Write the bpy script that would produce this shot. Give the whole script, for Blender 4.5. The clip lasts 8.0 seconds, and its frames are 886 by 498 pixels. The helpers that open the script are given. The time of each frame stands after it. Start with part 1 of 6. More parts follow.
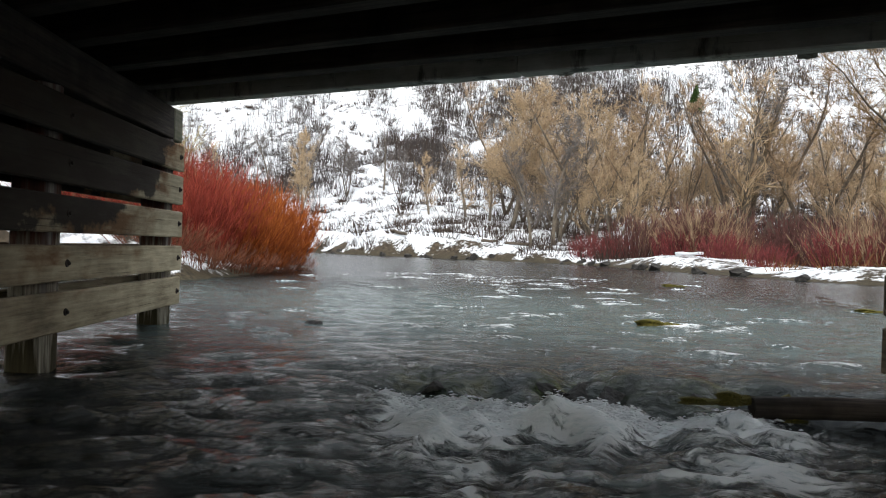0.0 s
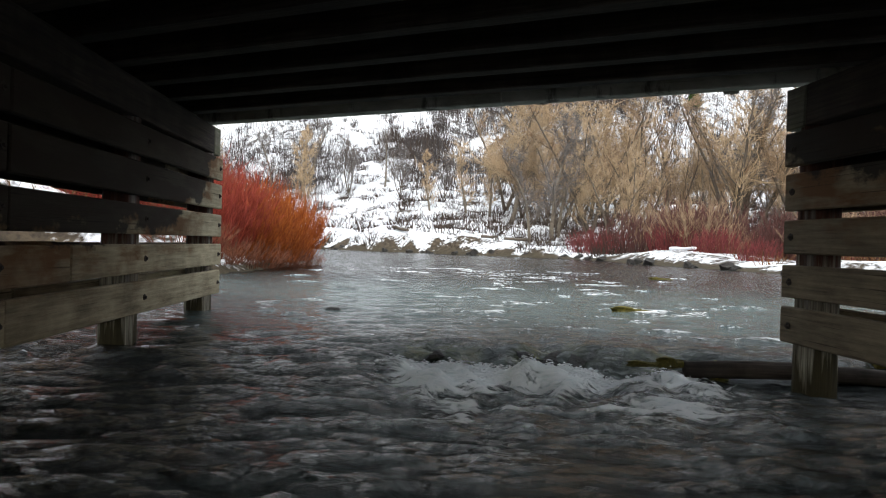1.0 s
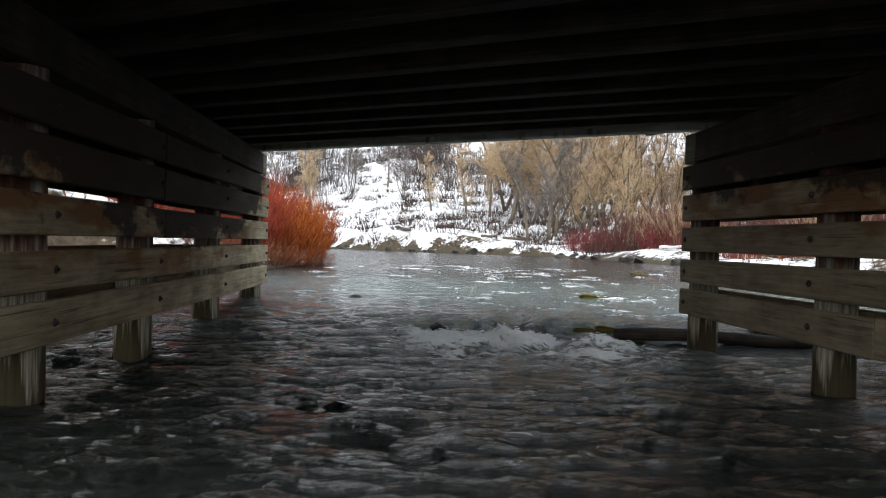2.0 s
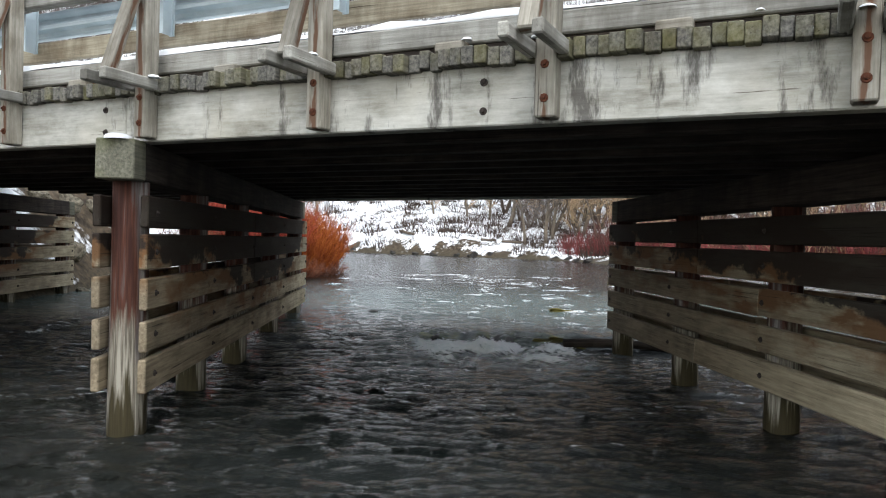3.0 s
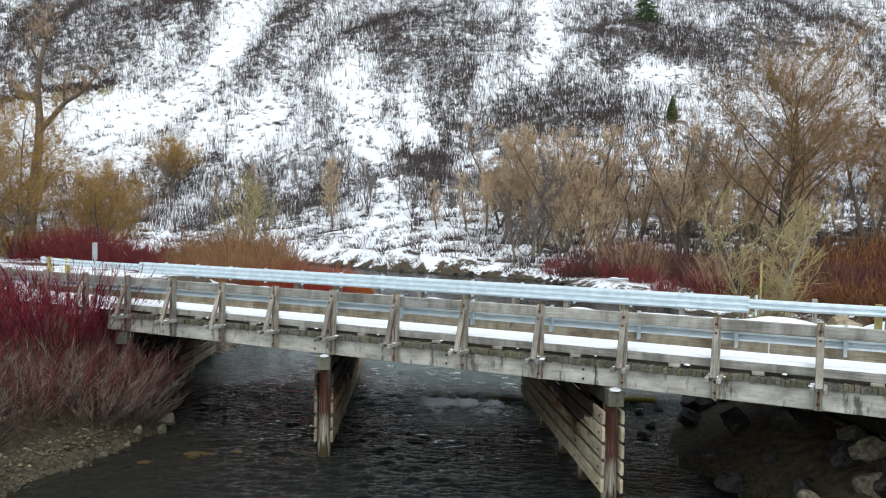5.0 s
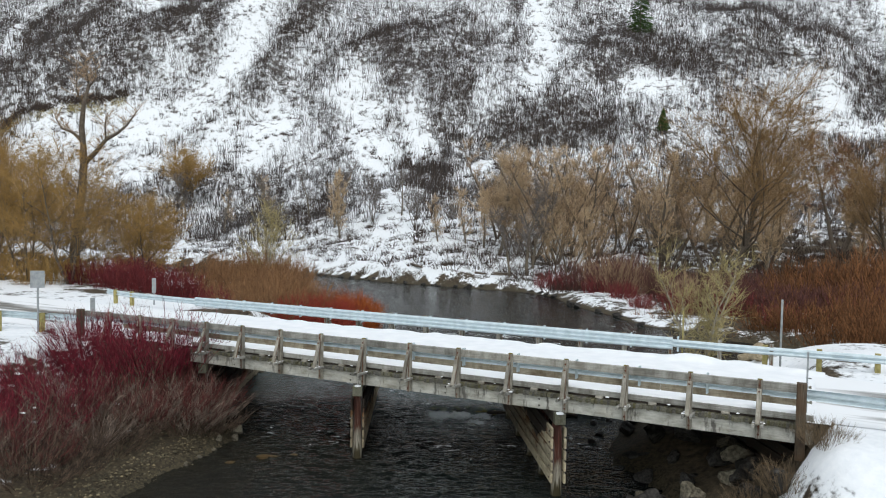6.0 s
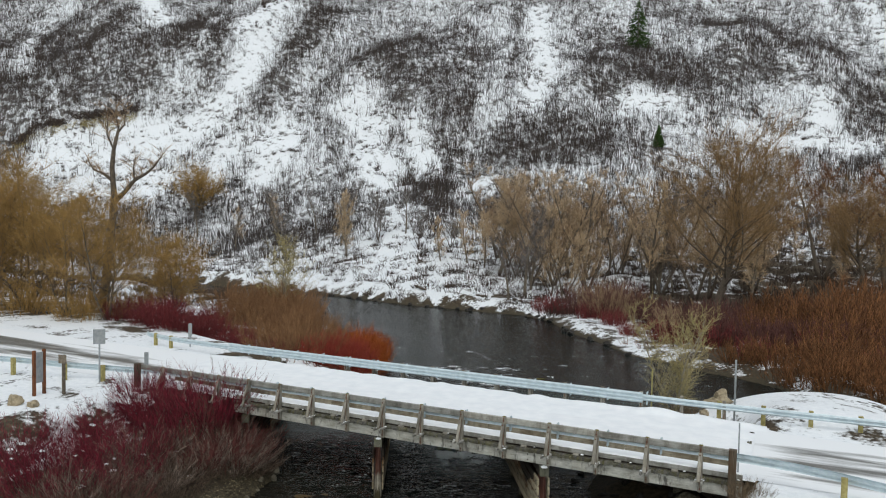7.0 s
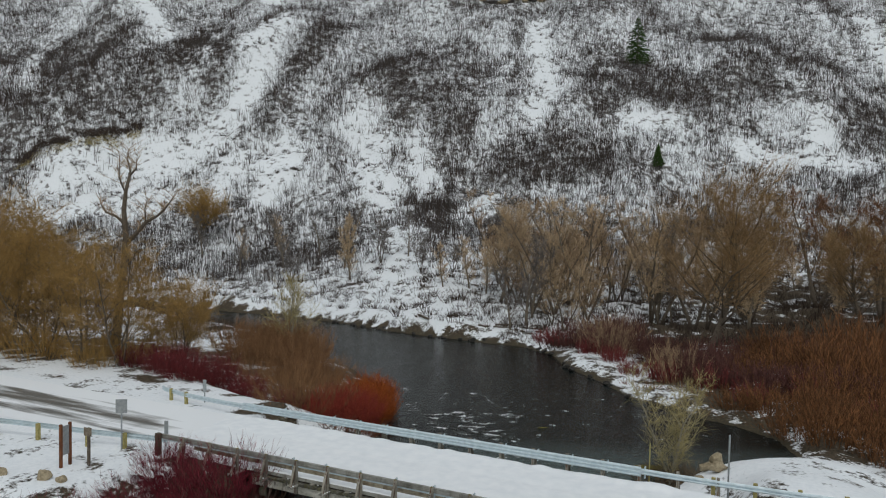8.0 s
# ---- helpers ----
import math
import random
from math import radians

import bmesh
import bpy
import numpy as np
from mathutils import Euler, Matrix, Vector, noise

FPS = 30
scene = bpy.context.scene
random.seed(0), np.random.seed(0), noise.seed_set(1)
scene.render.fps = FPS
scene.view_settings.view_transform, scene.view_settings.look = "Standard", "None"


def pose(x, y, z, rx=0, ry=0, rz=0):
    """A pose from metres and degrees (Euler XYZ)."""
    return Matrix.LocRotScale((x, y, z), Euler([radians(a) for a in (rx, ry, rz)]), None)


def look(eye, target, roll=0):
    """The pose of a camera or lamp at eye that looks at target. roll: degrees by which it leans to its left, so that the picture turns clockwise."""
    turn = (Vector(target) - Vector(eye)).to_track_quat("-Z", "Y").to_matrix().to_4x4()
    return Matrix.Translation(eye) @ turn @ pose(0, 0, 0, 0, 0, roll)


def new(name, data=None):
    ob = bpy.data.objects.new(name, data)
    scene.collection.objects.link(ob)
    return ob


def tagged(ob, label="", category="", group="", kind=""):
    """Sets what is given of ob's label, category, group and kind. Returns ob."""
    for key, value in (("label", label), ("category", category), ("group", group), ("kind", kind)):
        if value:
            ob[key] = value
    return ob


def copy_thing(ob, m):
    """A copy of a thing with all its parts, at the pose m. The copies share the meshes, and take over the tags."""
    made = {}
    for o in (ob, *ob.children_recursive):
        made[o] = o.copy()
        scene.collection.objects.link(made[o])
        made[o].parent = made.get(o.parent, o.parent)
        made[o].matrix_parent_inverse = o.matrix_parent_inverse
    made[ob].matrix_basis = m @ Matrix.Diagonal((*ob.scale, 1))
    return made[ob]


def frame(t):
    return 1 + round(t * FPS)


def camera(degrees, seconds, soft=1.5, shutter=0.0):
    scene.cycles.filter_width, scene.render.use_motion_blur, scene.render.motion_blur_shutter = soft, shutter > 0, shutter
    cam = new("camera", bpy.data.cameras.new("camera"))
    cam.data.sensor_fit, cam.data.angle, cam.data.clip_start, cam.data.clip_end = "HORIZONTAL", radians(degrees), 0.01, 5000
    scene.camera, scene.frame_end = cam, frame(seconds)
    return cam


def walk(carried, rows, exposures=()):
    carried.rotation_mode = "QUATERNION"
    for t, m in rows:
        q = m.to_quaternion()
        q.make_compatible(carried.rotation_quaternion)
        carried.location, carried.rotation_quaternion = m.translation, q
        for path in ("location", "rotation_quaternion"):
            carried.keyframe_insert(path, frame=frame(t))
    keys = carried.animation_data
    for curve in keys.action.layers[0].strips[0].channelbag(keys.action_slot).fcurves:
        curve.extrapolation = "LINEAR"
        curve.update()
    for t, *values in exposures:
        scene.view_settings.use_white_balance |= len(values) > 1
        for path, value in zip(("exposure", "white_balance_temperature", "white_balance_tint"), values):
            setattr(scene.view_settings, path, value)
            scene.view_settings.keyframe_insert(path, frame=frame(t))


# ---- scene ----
cam = camera(62.0, 8.0, soft=1.1)
PATH = [
    (0, (1.85, 2.242, 1.151), (0.993, 4.049, 1.147), 2.0),
    (0.5, (2.067, 1.756, 1.165), (1.21, 3.563, 1.154), 1.9),
    (1, (2.497, 0.9, 1.17), (1.638, 2.707, 1.154), 1.8),
    (1.5, (3.054, -0.229, 1.172), (2.193, 1.576, 1.154), 1.7),
    (3, (5.399, -4.88, 1.896), (4.53, -3.08, 1.868), 1.5),
    (3.5, (6.549, -7.115, 2.89), (5.672, -5.318, 2.845), 1.3),
    (4, (7.876, -9.757, 3.956), (6.998, -7.961, 3.904), 1.0),
    (4.5, (9.415, -12.805, 5.103), (8.538, -11.009, 5.04), 1.1),
    (6, (14.35, -22.822, 8.918), (13.47, -21.028, 8.833), 1.0),
    (6.5, (15.698, -25.766, 10.522), (14.816, -23.973, 10.436), 1.0),
    (7, (16.489, -27.78, 12.544), (15.606, -25.988, 12.456), 1.0),
    (7.5, (16.76, -28.903, 14.686), (15.876, -27.11, 14.598), 0.9),
    (8, (16.801, -29.486, 16.688), (15.918, -27.694, 16.604), 1.0),
]
walk(cam, [(t, look(eye, target, roll)) for t, eye, target, roll in PATH],
     exposures=[(0, 0.86, 6650, 8), (1.5, 1.04, 6600, 8), (3, 1.06, 6450, 9), (3.5, 1.0, 6100, 8), (4.5, 0.68, 6250, 7), (6, 0.20, 6500, 6), (6.5, 0.06, 6600, 6), (7.5, -0.26, 6600, 5), (8, -0.48, 6600, 5)])

# ---- light: an overcast winter day ----
world = bpy.data.worlds.new("overcast_sky")
scene.world = world
world.use_nodes = True
wn = world.node_tree.nodes
sky = wn.new("ShaderNodeTexSky")
sky.sky_type = "NISHITA"
sky.sun_disc = False
sky.sun_elevation = radians(60)
sky.sun_rotation = radians(153)
sky.air_density, sky.dust_density, sky.ozone_density = 1.6, 1.0, 1.0
grey = wn.new("ShaderNodeHueSaturation")
grey.inputs["Saturation"].default_value = 0.3
world.node_tree.links.new(sky.outputs[0], grey.inputs["Color"])
world.node_tree.links.new(grey.outputs[0], wn["Background"].inputs[0])
wn["Background"].inputs[1].default_value = 0.15
sun = new("sun", bpy.data.lights.new("sun", "SUN"))
sun.data.energy, sun.data.angle, sun.data.color = 0.8, radians(30), (1.0, 0.985, 0.96)
sun.matrix_world = look((12, -24, 52), (0, 0, 0))


# ---- materials ----
def shader(name, rough=0.8, metal=0.0, spec=0.3):
    m = bpy.data.materials.new(name)
    m.use_nodes = True
    p = m.node_tree.nodes["Principled BSDF"]
    p.inputs["Roughness"].default_value = rough
    p.inputs["Metallic"].default_value = metal
    p.inputs["Specular IOR Level"].default_value = spec
    return m, m.node_tree.nodes, m.node_tree.links, p


def noise_tex(n, l, coord, scale, detail=4, stretch=None, rough=0.55):
    t = n.new("ShaderNodeTexNoise")
    t.inputs["Scale"].default_value = scale
    t.inputs["Detail"].default_value = detail
    t.inputs["Roughness"].default_value = rough
    if stretch:
        mp = n.new("ShaderNodeMapping")
        mp.inputs["Scale"].default_value = stretch
        l.new(coord, mp.inputs[0])
        l.new(mp.outputs[0], t.inputs[0])
    else:
        l.new(coord, t.inputs[0])
    return t.outputs[0]


def ramp(n, l, fac, stops):
    r = n.new("ShaderNodeValToRGB")
    e = r.color_ramp.elements
    while len(e) < len(stops):
        e.new(0.5)
    for k, (pos, col) in enumerate(stops):
        e[k].position = pos
        e[k].color = (*col, 1) if len(col) == 3 else (col[0],) * 3 + (1,)
    l.new(fac, r.inputs[0])
    return r.outputs[0]


def mixed(n, l, fac, a, b, mode="MIX"):
    x = n.new("ShaderNodeMix")
    x.data_type, x.blend_type = "RGBA", mode
    for sock, v in ((x.inputs[0], fac), (x.inputs[6], a), (x.inputs[7], b)):
        if isinstance(v, (int, float)):
            sock.default_value = v
        elif isinstance(v, tuple):
            sock.default_value = (*v, 1)
        else:
            l.new(v, sock)
    return x.outputs[2]


def maths(n, l, op, a, b=0.0, clamp=False):
    x = n.new("ShaderNodeMath")
    x.operation, x.use_clamp = op, clamp
    for sock, v in ((x.inputs[0], a), (x.inputs[1], b)):
        if isinstance(v, (int, float)):
            sock.default_value = v
        else:
            l.new(v, sock)
    return x.outputs[0]


def bumped(n, l, p, height, strength=0.4, dist=0.02):
    b = n.new("ShaderNodeBump")
    b.inputs["Strength"].default_value = strength
    b.inputs["Distance"].default_value = dist
    l.new(height, b.inputs["Height"])
    l.new(b.outputs[0], p.inputs["Normal"])


def wood_material(name, dark, light, stain, stain_amount=0.35, rough=0.85, streaks=False):
    """Weathered timber: grain along the local x axis, stains in world space, a tone of its own for each piece."""
    m, n, l, p = shader(name, rough)
    co = n.new("ShaderNodeTexCoord").outputs["Object"]
    info = n.new("ShaderNodeObjectInfo").outputs["Random"]
    off = n.new("ShaderNodeVectorMath")
    off.operation = "MULTIPLY_ADD"
    cb = n.new("ShaderNodeCombineXYZ")
    for k in range(3):
        l.new(info, cb.inputs[k])
    off.inputs[1].default_value = (37, 53, 71)
    l.new(cb.outputs[0], off.inputs[0])
    l.new(co, off.inputs[2])
    v = off.outputs[0]
    grain = noise_tex(n, l, v, 1.0, 8, (1.6, 34, 34), 0.65)
    blotch = noise_tex(n, l, v, 2.2, 5)
    c = ramp(n, l, grain, [(0.32, dark), (0.68, light)])
    c = mixed(n, l, ramp(n, l, blotch, [(0.5 - 0.1 * stain_amount, (0, 0, 0)), (0.78, (0.85, 0.85, 0.85))]), c, stain)
    drip = noise_tex(n, l, n.new("ShaderNodeNewGeometry").outputs["Position"], 1.0, 7, (2.6, 2.6, 0.8), 0.68)
    c = mixed(n, l, 1.0, c, ramp(n, l, drip, [(0.36, (0.58, 0.56, 0.53)), (0.55, (1, 1, 1))]), "MULTIPLY")
    if streaks:
        xyz = n.new("ShaderNodeSeparateXYZ")
        l.new(co, xyz.inputs[0])
        run = maths(n, l, "SUBTRACT", 1.0, maths(n, l, "DIVIDE", maths(n, l, "ABSOLUTE", xyz.outputs["Y"]), 0.05), True)
        run = maths(n, l, "MULTIPLY", run, ramp(n, l, noise_tex(n, l, v, 1.0, 4, (2.2, 16, 5)), [(0.42, (0, 0, 0)), (0.6, (1, 1, 1))]))
        c = mixed(n, l, ramp(n, l, run, [(0.15, (0, 0, 0)), (0.5, (0.85, 0.85, 0.85))]), c, (0.13, 0.052, 0.022))
    crack = noise_tex(n, l, v, 1.0, 3, (0.9, 60, 60), 0.5)
    c = mixed(n, l, 1.0, c, ramp(n, l, crack, [(0.29, (0.35, 0.33, 0.31)), (0.34, (1, 1, 1))]), "MULTIPLY")
    tone = ramp(n, l, info, [(0, (0.72, 0.72, 0.72)), (1, (1.1, 1.08, 1.05))])
    c = mixed(n, l, 1.0, c, tone, "MULTIPLY")
    l.new(c, p.inputs["Base Color"])
    bumped(n, l, p, grain, 0.5, 0.012)
    return m


def pier_material(name, start, heading, edge, bleached):
    """Planks of one pier: bleached at the ends, brown inside, with one great black stain above a rusty fringe.
    The black also holds the deck's shade, the pale ends the light of the openings.
    edge: how low the black reaches, as (metres from the near end, height)."""
    m, n, l, p = shader(name, 0.85)
    co = n.new("ShaderNodeTexCoord").outputs["Object"]
    info = n.new("ShaderNodeObjectInfo").outputs["Random"]
    pos = n.new("ShaderNodeNewGeometry").outputs["Position"]
    sep = n.new("ShaderNodeSeparateXYZ")
    l.new(pos, sep.inputs[0])
    q = n.new("ShaderNodeVectorMath")
    q.operation = "DOT_PRODUCT"
    l.new(pos, q.inputs[0])
    q.inputs[1].default_value = (heading[0], heading[1], 0)
    q = maths(n, l, "DIVIDE", maths(n, l, "SUBTRACT", q.outputs["Value"], start[0] * heading[0] + start[1] * heading[1]), 10.0)
    off = n.new("ShaderNodeVectorMath")
    off.operation = "MULTIPLY_ADD"
    cb = n.new("ShaderNodeCombineXYZ")
    for k in range(3):
        l.new(info, cb.inputs[k])
    off.inputs[1].default_value = (37, 53, 71)
    l.new(cb.outputs[0], off.inputs[0])
    l.new(co, off.inputs[2])
    v = off.outputs[0]
    grain = noise_tex(n, l, v, 1.0, 8, (1.6, 30, 30), 0.65)
    blotch = noise_tex(n, l, v, 2.0, 7, (0.8, 1.5, 1.5), 0.65)
    both = maths(n, l, "ADD", maths(n, l, "MULTIPLY", grain, 0.5), maths(n, l, "MULTIPLY", blotch, 0.5))
    pale = ramp(n, l, both, [(0.36, (0.24, 0.20, 0.135)), (0.62, (0.63, 0.55, 0.39))])
    brown = ramp(n, l, both, [(0.36, (0.065, 0.045, 0.03)), (0.62, (0.24, 0.185, 0.125))])
    soft = maths(n, l, "MULTIPLY", maths(n, l, "SUBTRACT", blotch, 0.5), 0.35)
    # pale ends: bleaching, with light from the openings painted in
    c = mixed(n, l, ramp(n, l, maths(n, l, "ADD", q, soft), [(a, (b,)) for a, b in bleached]), brown, pale)
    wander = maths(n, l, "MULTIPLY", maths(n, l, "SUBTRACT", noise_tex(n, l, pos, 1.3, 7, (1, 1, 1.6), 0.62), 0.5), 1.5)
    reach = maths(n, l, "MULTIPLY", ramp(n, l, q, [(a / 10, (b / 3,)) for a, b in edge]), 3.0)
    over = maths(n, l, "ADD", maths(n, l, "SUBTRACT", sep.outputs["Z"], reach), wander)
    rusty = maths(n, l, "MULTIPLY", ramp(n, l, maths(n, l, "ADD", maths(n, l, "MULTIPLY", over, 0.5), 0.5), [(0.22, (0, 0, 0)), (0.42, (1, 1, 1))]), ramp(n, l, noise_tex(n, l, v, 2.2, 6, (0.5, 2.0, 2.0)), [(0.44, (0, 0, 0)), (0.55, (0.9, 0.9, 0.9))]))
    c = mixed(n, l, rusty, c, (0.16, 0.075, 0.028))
    # black above the edge: stain together with painted shade under the deck
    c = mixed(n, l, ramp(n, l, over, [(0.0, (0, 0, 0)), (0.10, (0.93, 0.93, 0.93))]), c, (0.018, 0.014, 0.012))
    crack = noise_tex(n, l, v, 1.0, 3, (0.9, 60, 60), 0.5)
    c = mixed(n, l, 1.0, c, ramp(n, l, crack, [(0.30, (0.4, 0.38, 0.36)), (0.35, (1, 1, 1))]), "MULTIPLY")
    c = mixed(n, l, 1.0, c, ramp(n, l, info, [(0, (0.8, 0.8, 0.8)), (1, (1.1, 1.08, 1.05))]), "MULTIPLY")
    l.new(c, p.inputs["Base Color"])
    bumped(n, l, p, grain, 0.5, 0.012)
    return m


def pile_material():
    """A round driven pile: rust-red streaks down its length, peeled and pale near the foot, wet and mossy at the waterline."""
    m, n, l, p = shader("driven_pile_timber", 0.8)
    co = n.new("ShaderNodeTexCoord").outputs["Object"]
    pos = n.new("ShaderNodeNewGeometry").outputs["Position"]
    sep = n.new("ShaderNodeSeparateXYZ")
    l.new(pos, sep.inputs[0])
    streak = noise_tex(n, l, co, 1.0, 6, (0.5, 9, 9), 0.6)
    fibre = noise_tex(n, l, co, 1.0, 6, (2.0, 50, 50), 0.6)
    c = ramp(n, l, streak, [(0.36, (0.05, 0.018, 0.013)), (0.46, (0.10, 0.036, 0.022)), (0.56, (0.15, 0.13, 0.125)), (0.66, (0.33, 0.31, 0.29))])
    low = maths(n, l, "ADD", sep.outputs["Z"], maths(n, l, "MULTIPLY", maths(n, l, "SUBTRACT", streak, 0.5), 2.4))
    peeled = ramp(n, l, maths(n, l, "DIVIDE", low, 2.0), [(0.40, (1, 1, 1)), (0.50, (0, 0, 0))])
    c = mixed(n, l, peeled, c, ramp(n, l, fibre, [(0.35, (0.15, 0.13, 0.10)), (0.6, (0.36, 0.33, 0.27))]))
    c = mixed(n, l, ramp(n, l, low, [(0.22, (1, 1, 1)), (0.42, (0, 0, 0))]), c, (0.05, 0.04, 0.018))
    c = mixed(n, l, 1.0, c, ramp(n, l, fibre, [(0.3, (0.6, 0.58, 0.56)), (0.6, (1.05, 1.05, 1.05))]), "MULTIPLY")
    l.new(c, p.inputs["Base Color"])
    bumped(n, l, p, fibre, 0.6, 0.015)
    return m


def girder_material():
    """Broad sawn timber bleached to pale grey: cloudy patches, fine splits along it, dark runs from the deck."""
    m, n, l, p = shader("bleached_girder_timber", 0.85)
    co = n.new("ShaderNodeTexCoord").outputs["Object"]
    pos = n.new("ShaderNodeNewGeometry").outputs["Position"]
    cloud = noise_tex(n, l, pos, 2.0, 9, (0.7, 1, 1.3), 0.68)
    grain = noise_tex(n, l, co, 1.0, 8, (2.2, 30, 30), 0.7)
    both = maths(n, l, "ADD", maths(n, l, "MULTIPLY", cloud, 0.72), maths(n, l, "MULTIPLY", grain, 0.28))
    c = ramp(n, l, both, [(0.33, (0.19, 0.18, 0.145)), (0.47, (0.43, 0.42, 0.375)), (0.64, (0.68, 0.67, 0.62))])
    warm = noise_tex(n, l, pos, 0.8, 5)
    c = mixed(n, l, ramp(n, l, warm, [(0.5, (0, 0, 0)), (0.7, (0.55, 0.55, 0.55))]), c, (0.40, 0.36, 0.27))
    drip = noise_tex(n, l, pos, 1.0, 7, (4.0, 4.0, 0.9), 0.7)
    c = mixed(n, l, 1.0, c, ramp(n, l, drip, [(0.36, (0.30, 0.29, 0.29)), (0.45, (1, 1, 1))]), "MULTIPLY")
    crack = noise_tex(n, l, co, 1.0, 4, (1.4, 44, 44), 0.6)
    c = mixed(n, l, 1.0, c, ramp(n, l, crack, [(0.30, (0.35, 0.33, 0.31)), (0.345, (1, 1, 1))]), "MULTIPLY")
    l.new(c, p.inputs["Base Color"])
    bumped(n, l, p, both, 0.5, 0.012)
    return m


def plain_material(name, a, b, scale=6, rough=0.8, metal=0.0, bump=0.3, dist=0.01, spec=0.3, island=None):
    m, n, l, p = shader(name, rough, metal, spec)
    co = n.new("ShaderNodeTexCoord").outputs["Object"]
    t = noise_tex(n, l, co, scale, 6)
    c = ramp(n, l, t, [(0.35, a), (0.65, b)])
    if island:
        g = n.new("ShaderNodeNewGeometry").outputs["Random Per Island"]
        c = mixed(n, l, 1.0, c, ramp(n, l, g, [(k / (len(island) - 1), v) for k, v in enumerate(island)]), "MULTIPLY")
    l.new(c, p.inputs["Base Color"])
    if bump:
        bumped(n, l, p, t, bump, dist)
    return m


WOOD = wood_material("weathered_grey_timber", (0.29, 0.285, 0.262), (0.53, 0.525, 0.49), (0.17, 0.162, 0.14), 0.4)
WOOD_POST = wood_material("weathered_post_timber", (0.25, 0.235, 0.20), (0.50, 0.475, 0.42), (0.16, 0.14, 0.105), 0.5, streaks=True)
WOOD_WARM = wood_material("bleached_tan_timber", (0.30, 0.26, 0.19), (0.58, 0.52, 0.40), (0.15, 0.10, 0.055), 0.5)
WOOD_BROWN = wood_material("brown_timber", (0.05, 0.038, 0.028), (0.19, 0.15, 0.108), (0.13, 0.062, 0.026), 0.6)
# creosoted timber, its colour taken darker for the shade under the deck
WOOD_DARK = wood_material("creosoted_shade_timber", (0.020, 0.016, 0.014), (0.095, 0.076, 0.064), (0.014, 0.011, 0.010), 0.6)
PILE_WOOD = pile_material()
GIRDER = girder_material()
CAP_WOOD = wood_material("mossy_cap_timber", (0.10, 0.10, 0.075), (0.27, 0.265, 0.21), (0.14, 0.15, 0.06), 0.6)
MOSSY = wood_material("mossy_plank_ends", (0.05, 0.05, 0.050), (0.26, 0.25, 0.22), (0.15, 0.14, 0.03), 0.85)
STEEL = plain_material("galvanised_steel", (0.50, 0.58, 0.62), (0.64, 0.72, 0.76), 3, 0.45, 0.35, 0.1)
STEEL_GREY = plain_material("dull_galvanised_post", (0.30, 0.32, 0.33), (0.42, 0.44, 0.45), 5, 0.55, 0.6, 0.1)
RUST = plain_material("rusty_bolt", (0.055, 0.02, 0.012), (0.16, 0.056, 0.028), 30, 0.9)
IRON = plain_material("dark_iron_bolt", (0.02, 0.016, 0.014), (0.06, 0.045, 0.038), 30, 0.8)
SNOW = plain_material("snow", (0.80, 0.82, 0.85), (0.88, 0.89, 0.91), 1.5, 0.7, 0, 0.5, 0.05)
ROCK = plain_material("wet_boulder", (0.012, 0.011, 0.010), (0.058, 0.052, 0.046), 5, 0.65, 0, 0.7, 0.05)
PALE_ROCK = plain_material("pale_riprap_stone", (0.075, 0.066, 0.048), (0.24, 0.21, 0.155), 5, 0.8, 0, 0.7, 0.05)
WEED = plain_material("brown_river_weed", (0.045, 0.026, 0.009), (0.12, 0.075, 0.022), 14, 0.5, 0, 0.9, 0.05)
MOSS = plain_material("wet_moss", (0.055, 0.05, 0.009), (0.19, 0.155, 0.024), 14, 0.9, 0, 0.9, 0.05)
TAN_ROCK = plain_material("tan_boulder", (0.24, 0.19, 0.12), (0.42, 0.35, 0.24), 3, 0.85, 0, 0.7, 0.05)
YELLOW_POST = plain_material("treated_yellow_post", (0.26, 0.22, 0.08), (0.42, 0.36, 0.15), 8, 0.85)
BARK = plain_material("grey_brown_bark", (0.13, 0.105, 0.08), (0.26, 0.215, 0.165), 7, 0.95)
BARK_DARK = plain_material("dark_wet_bark", (0.075, 0.06, 0.046), (0.17, 0.137, 0.106), 7, 0.95)


# ---- building helpers ----
def mesh_of(name, verts, faces, mats, smooth=False, index=None):
    me = bpy.data.meshes.new(name)
    me.from_pydata([tuple(v) for v in verts], [], [tuple(f) for f in faces])
    for m in (mats if isinstance(mats, (list, tuple)) else [mats]):
        me.materials.append(m)
    if smooth:
        me.polygons.foreach_set("use_smooth", [True] * len(me.polygons))
    if index is not None:
        me.polygons.foreach_set("material_index", index)
    me.update()
    return me


def thing(name, at, label, category, group="", kind=""):
    ob = new(name)
    ob.empty_display_size = 0.2
    ob.matrix_world = at if isinstance(at, Matrix) else Matrix.Translation(at)
    return tagged(ob, label, category, group, kind)


def hang(ob, parent, m):
    """Put ob under parent, m being its pose in the parent's own space."""
    ob.parent = parent
    ob.matrix_basis = m
    return ob


MESHES = {}


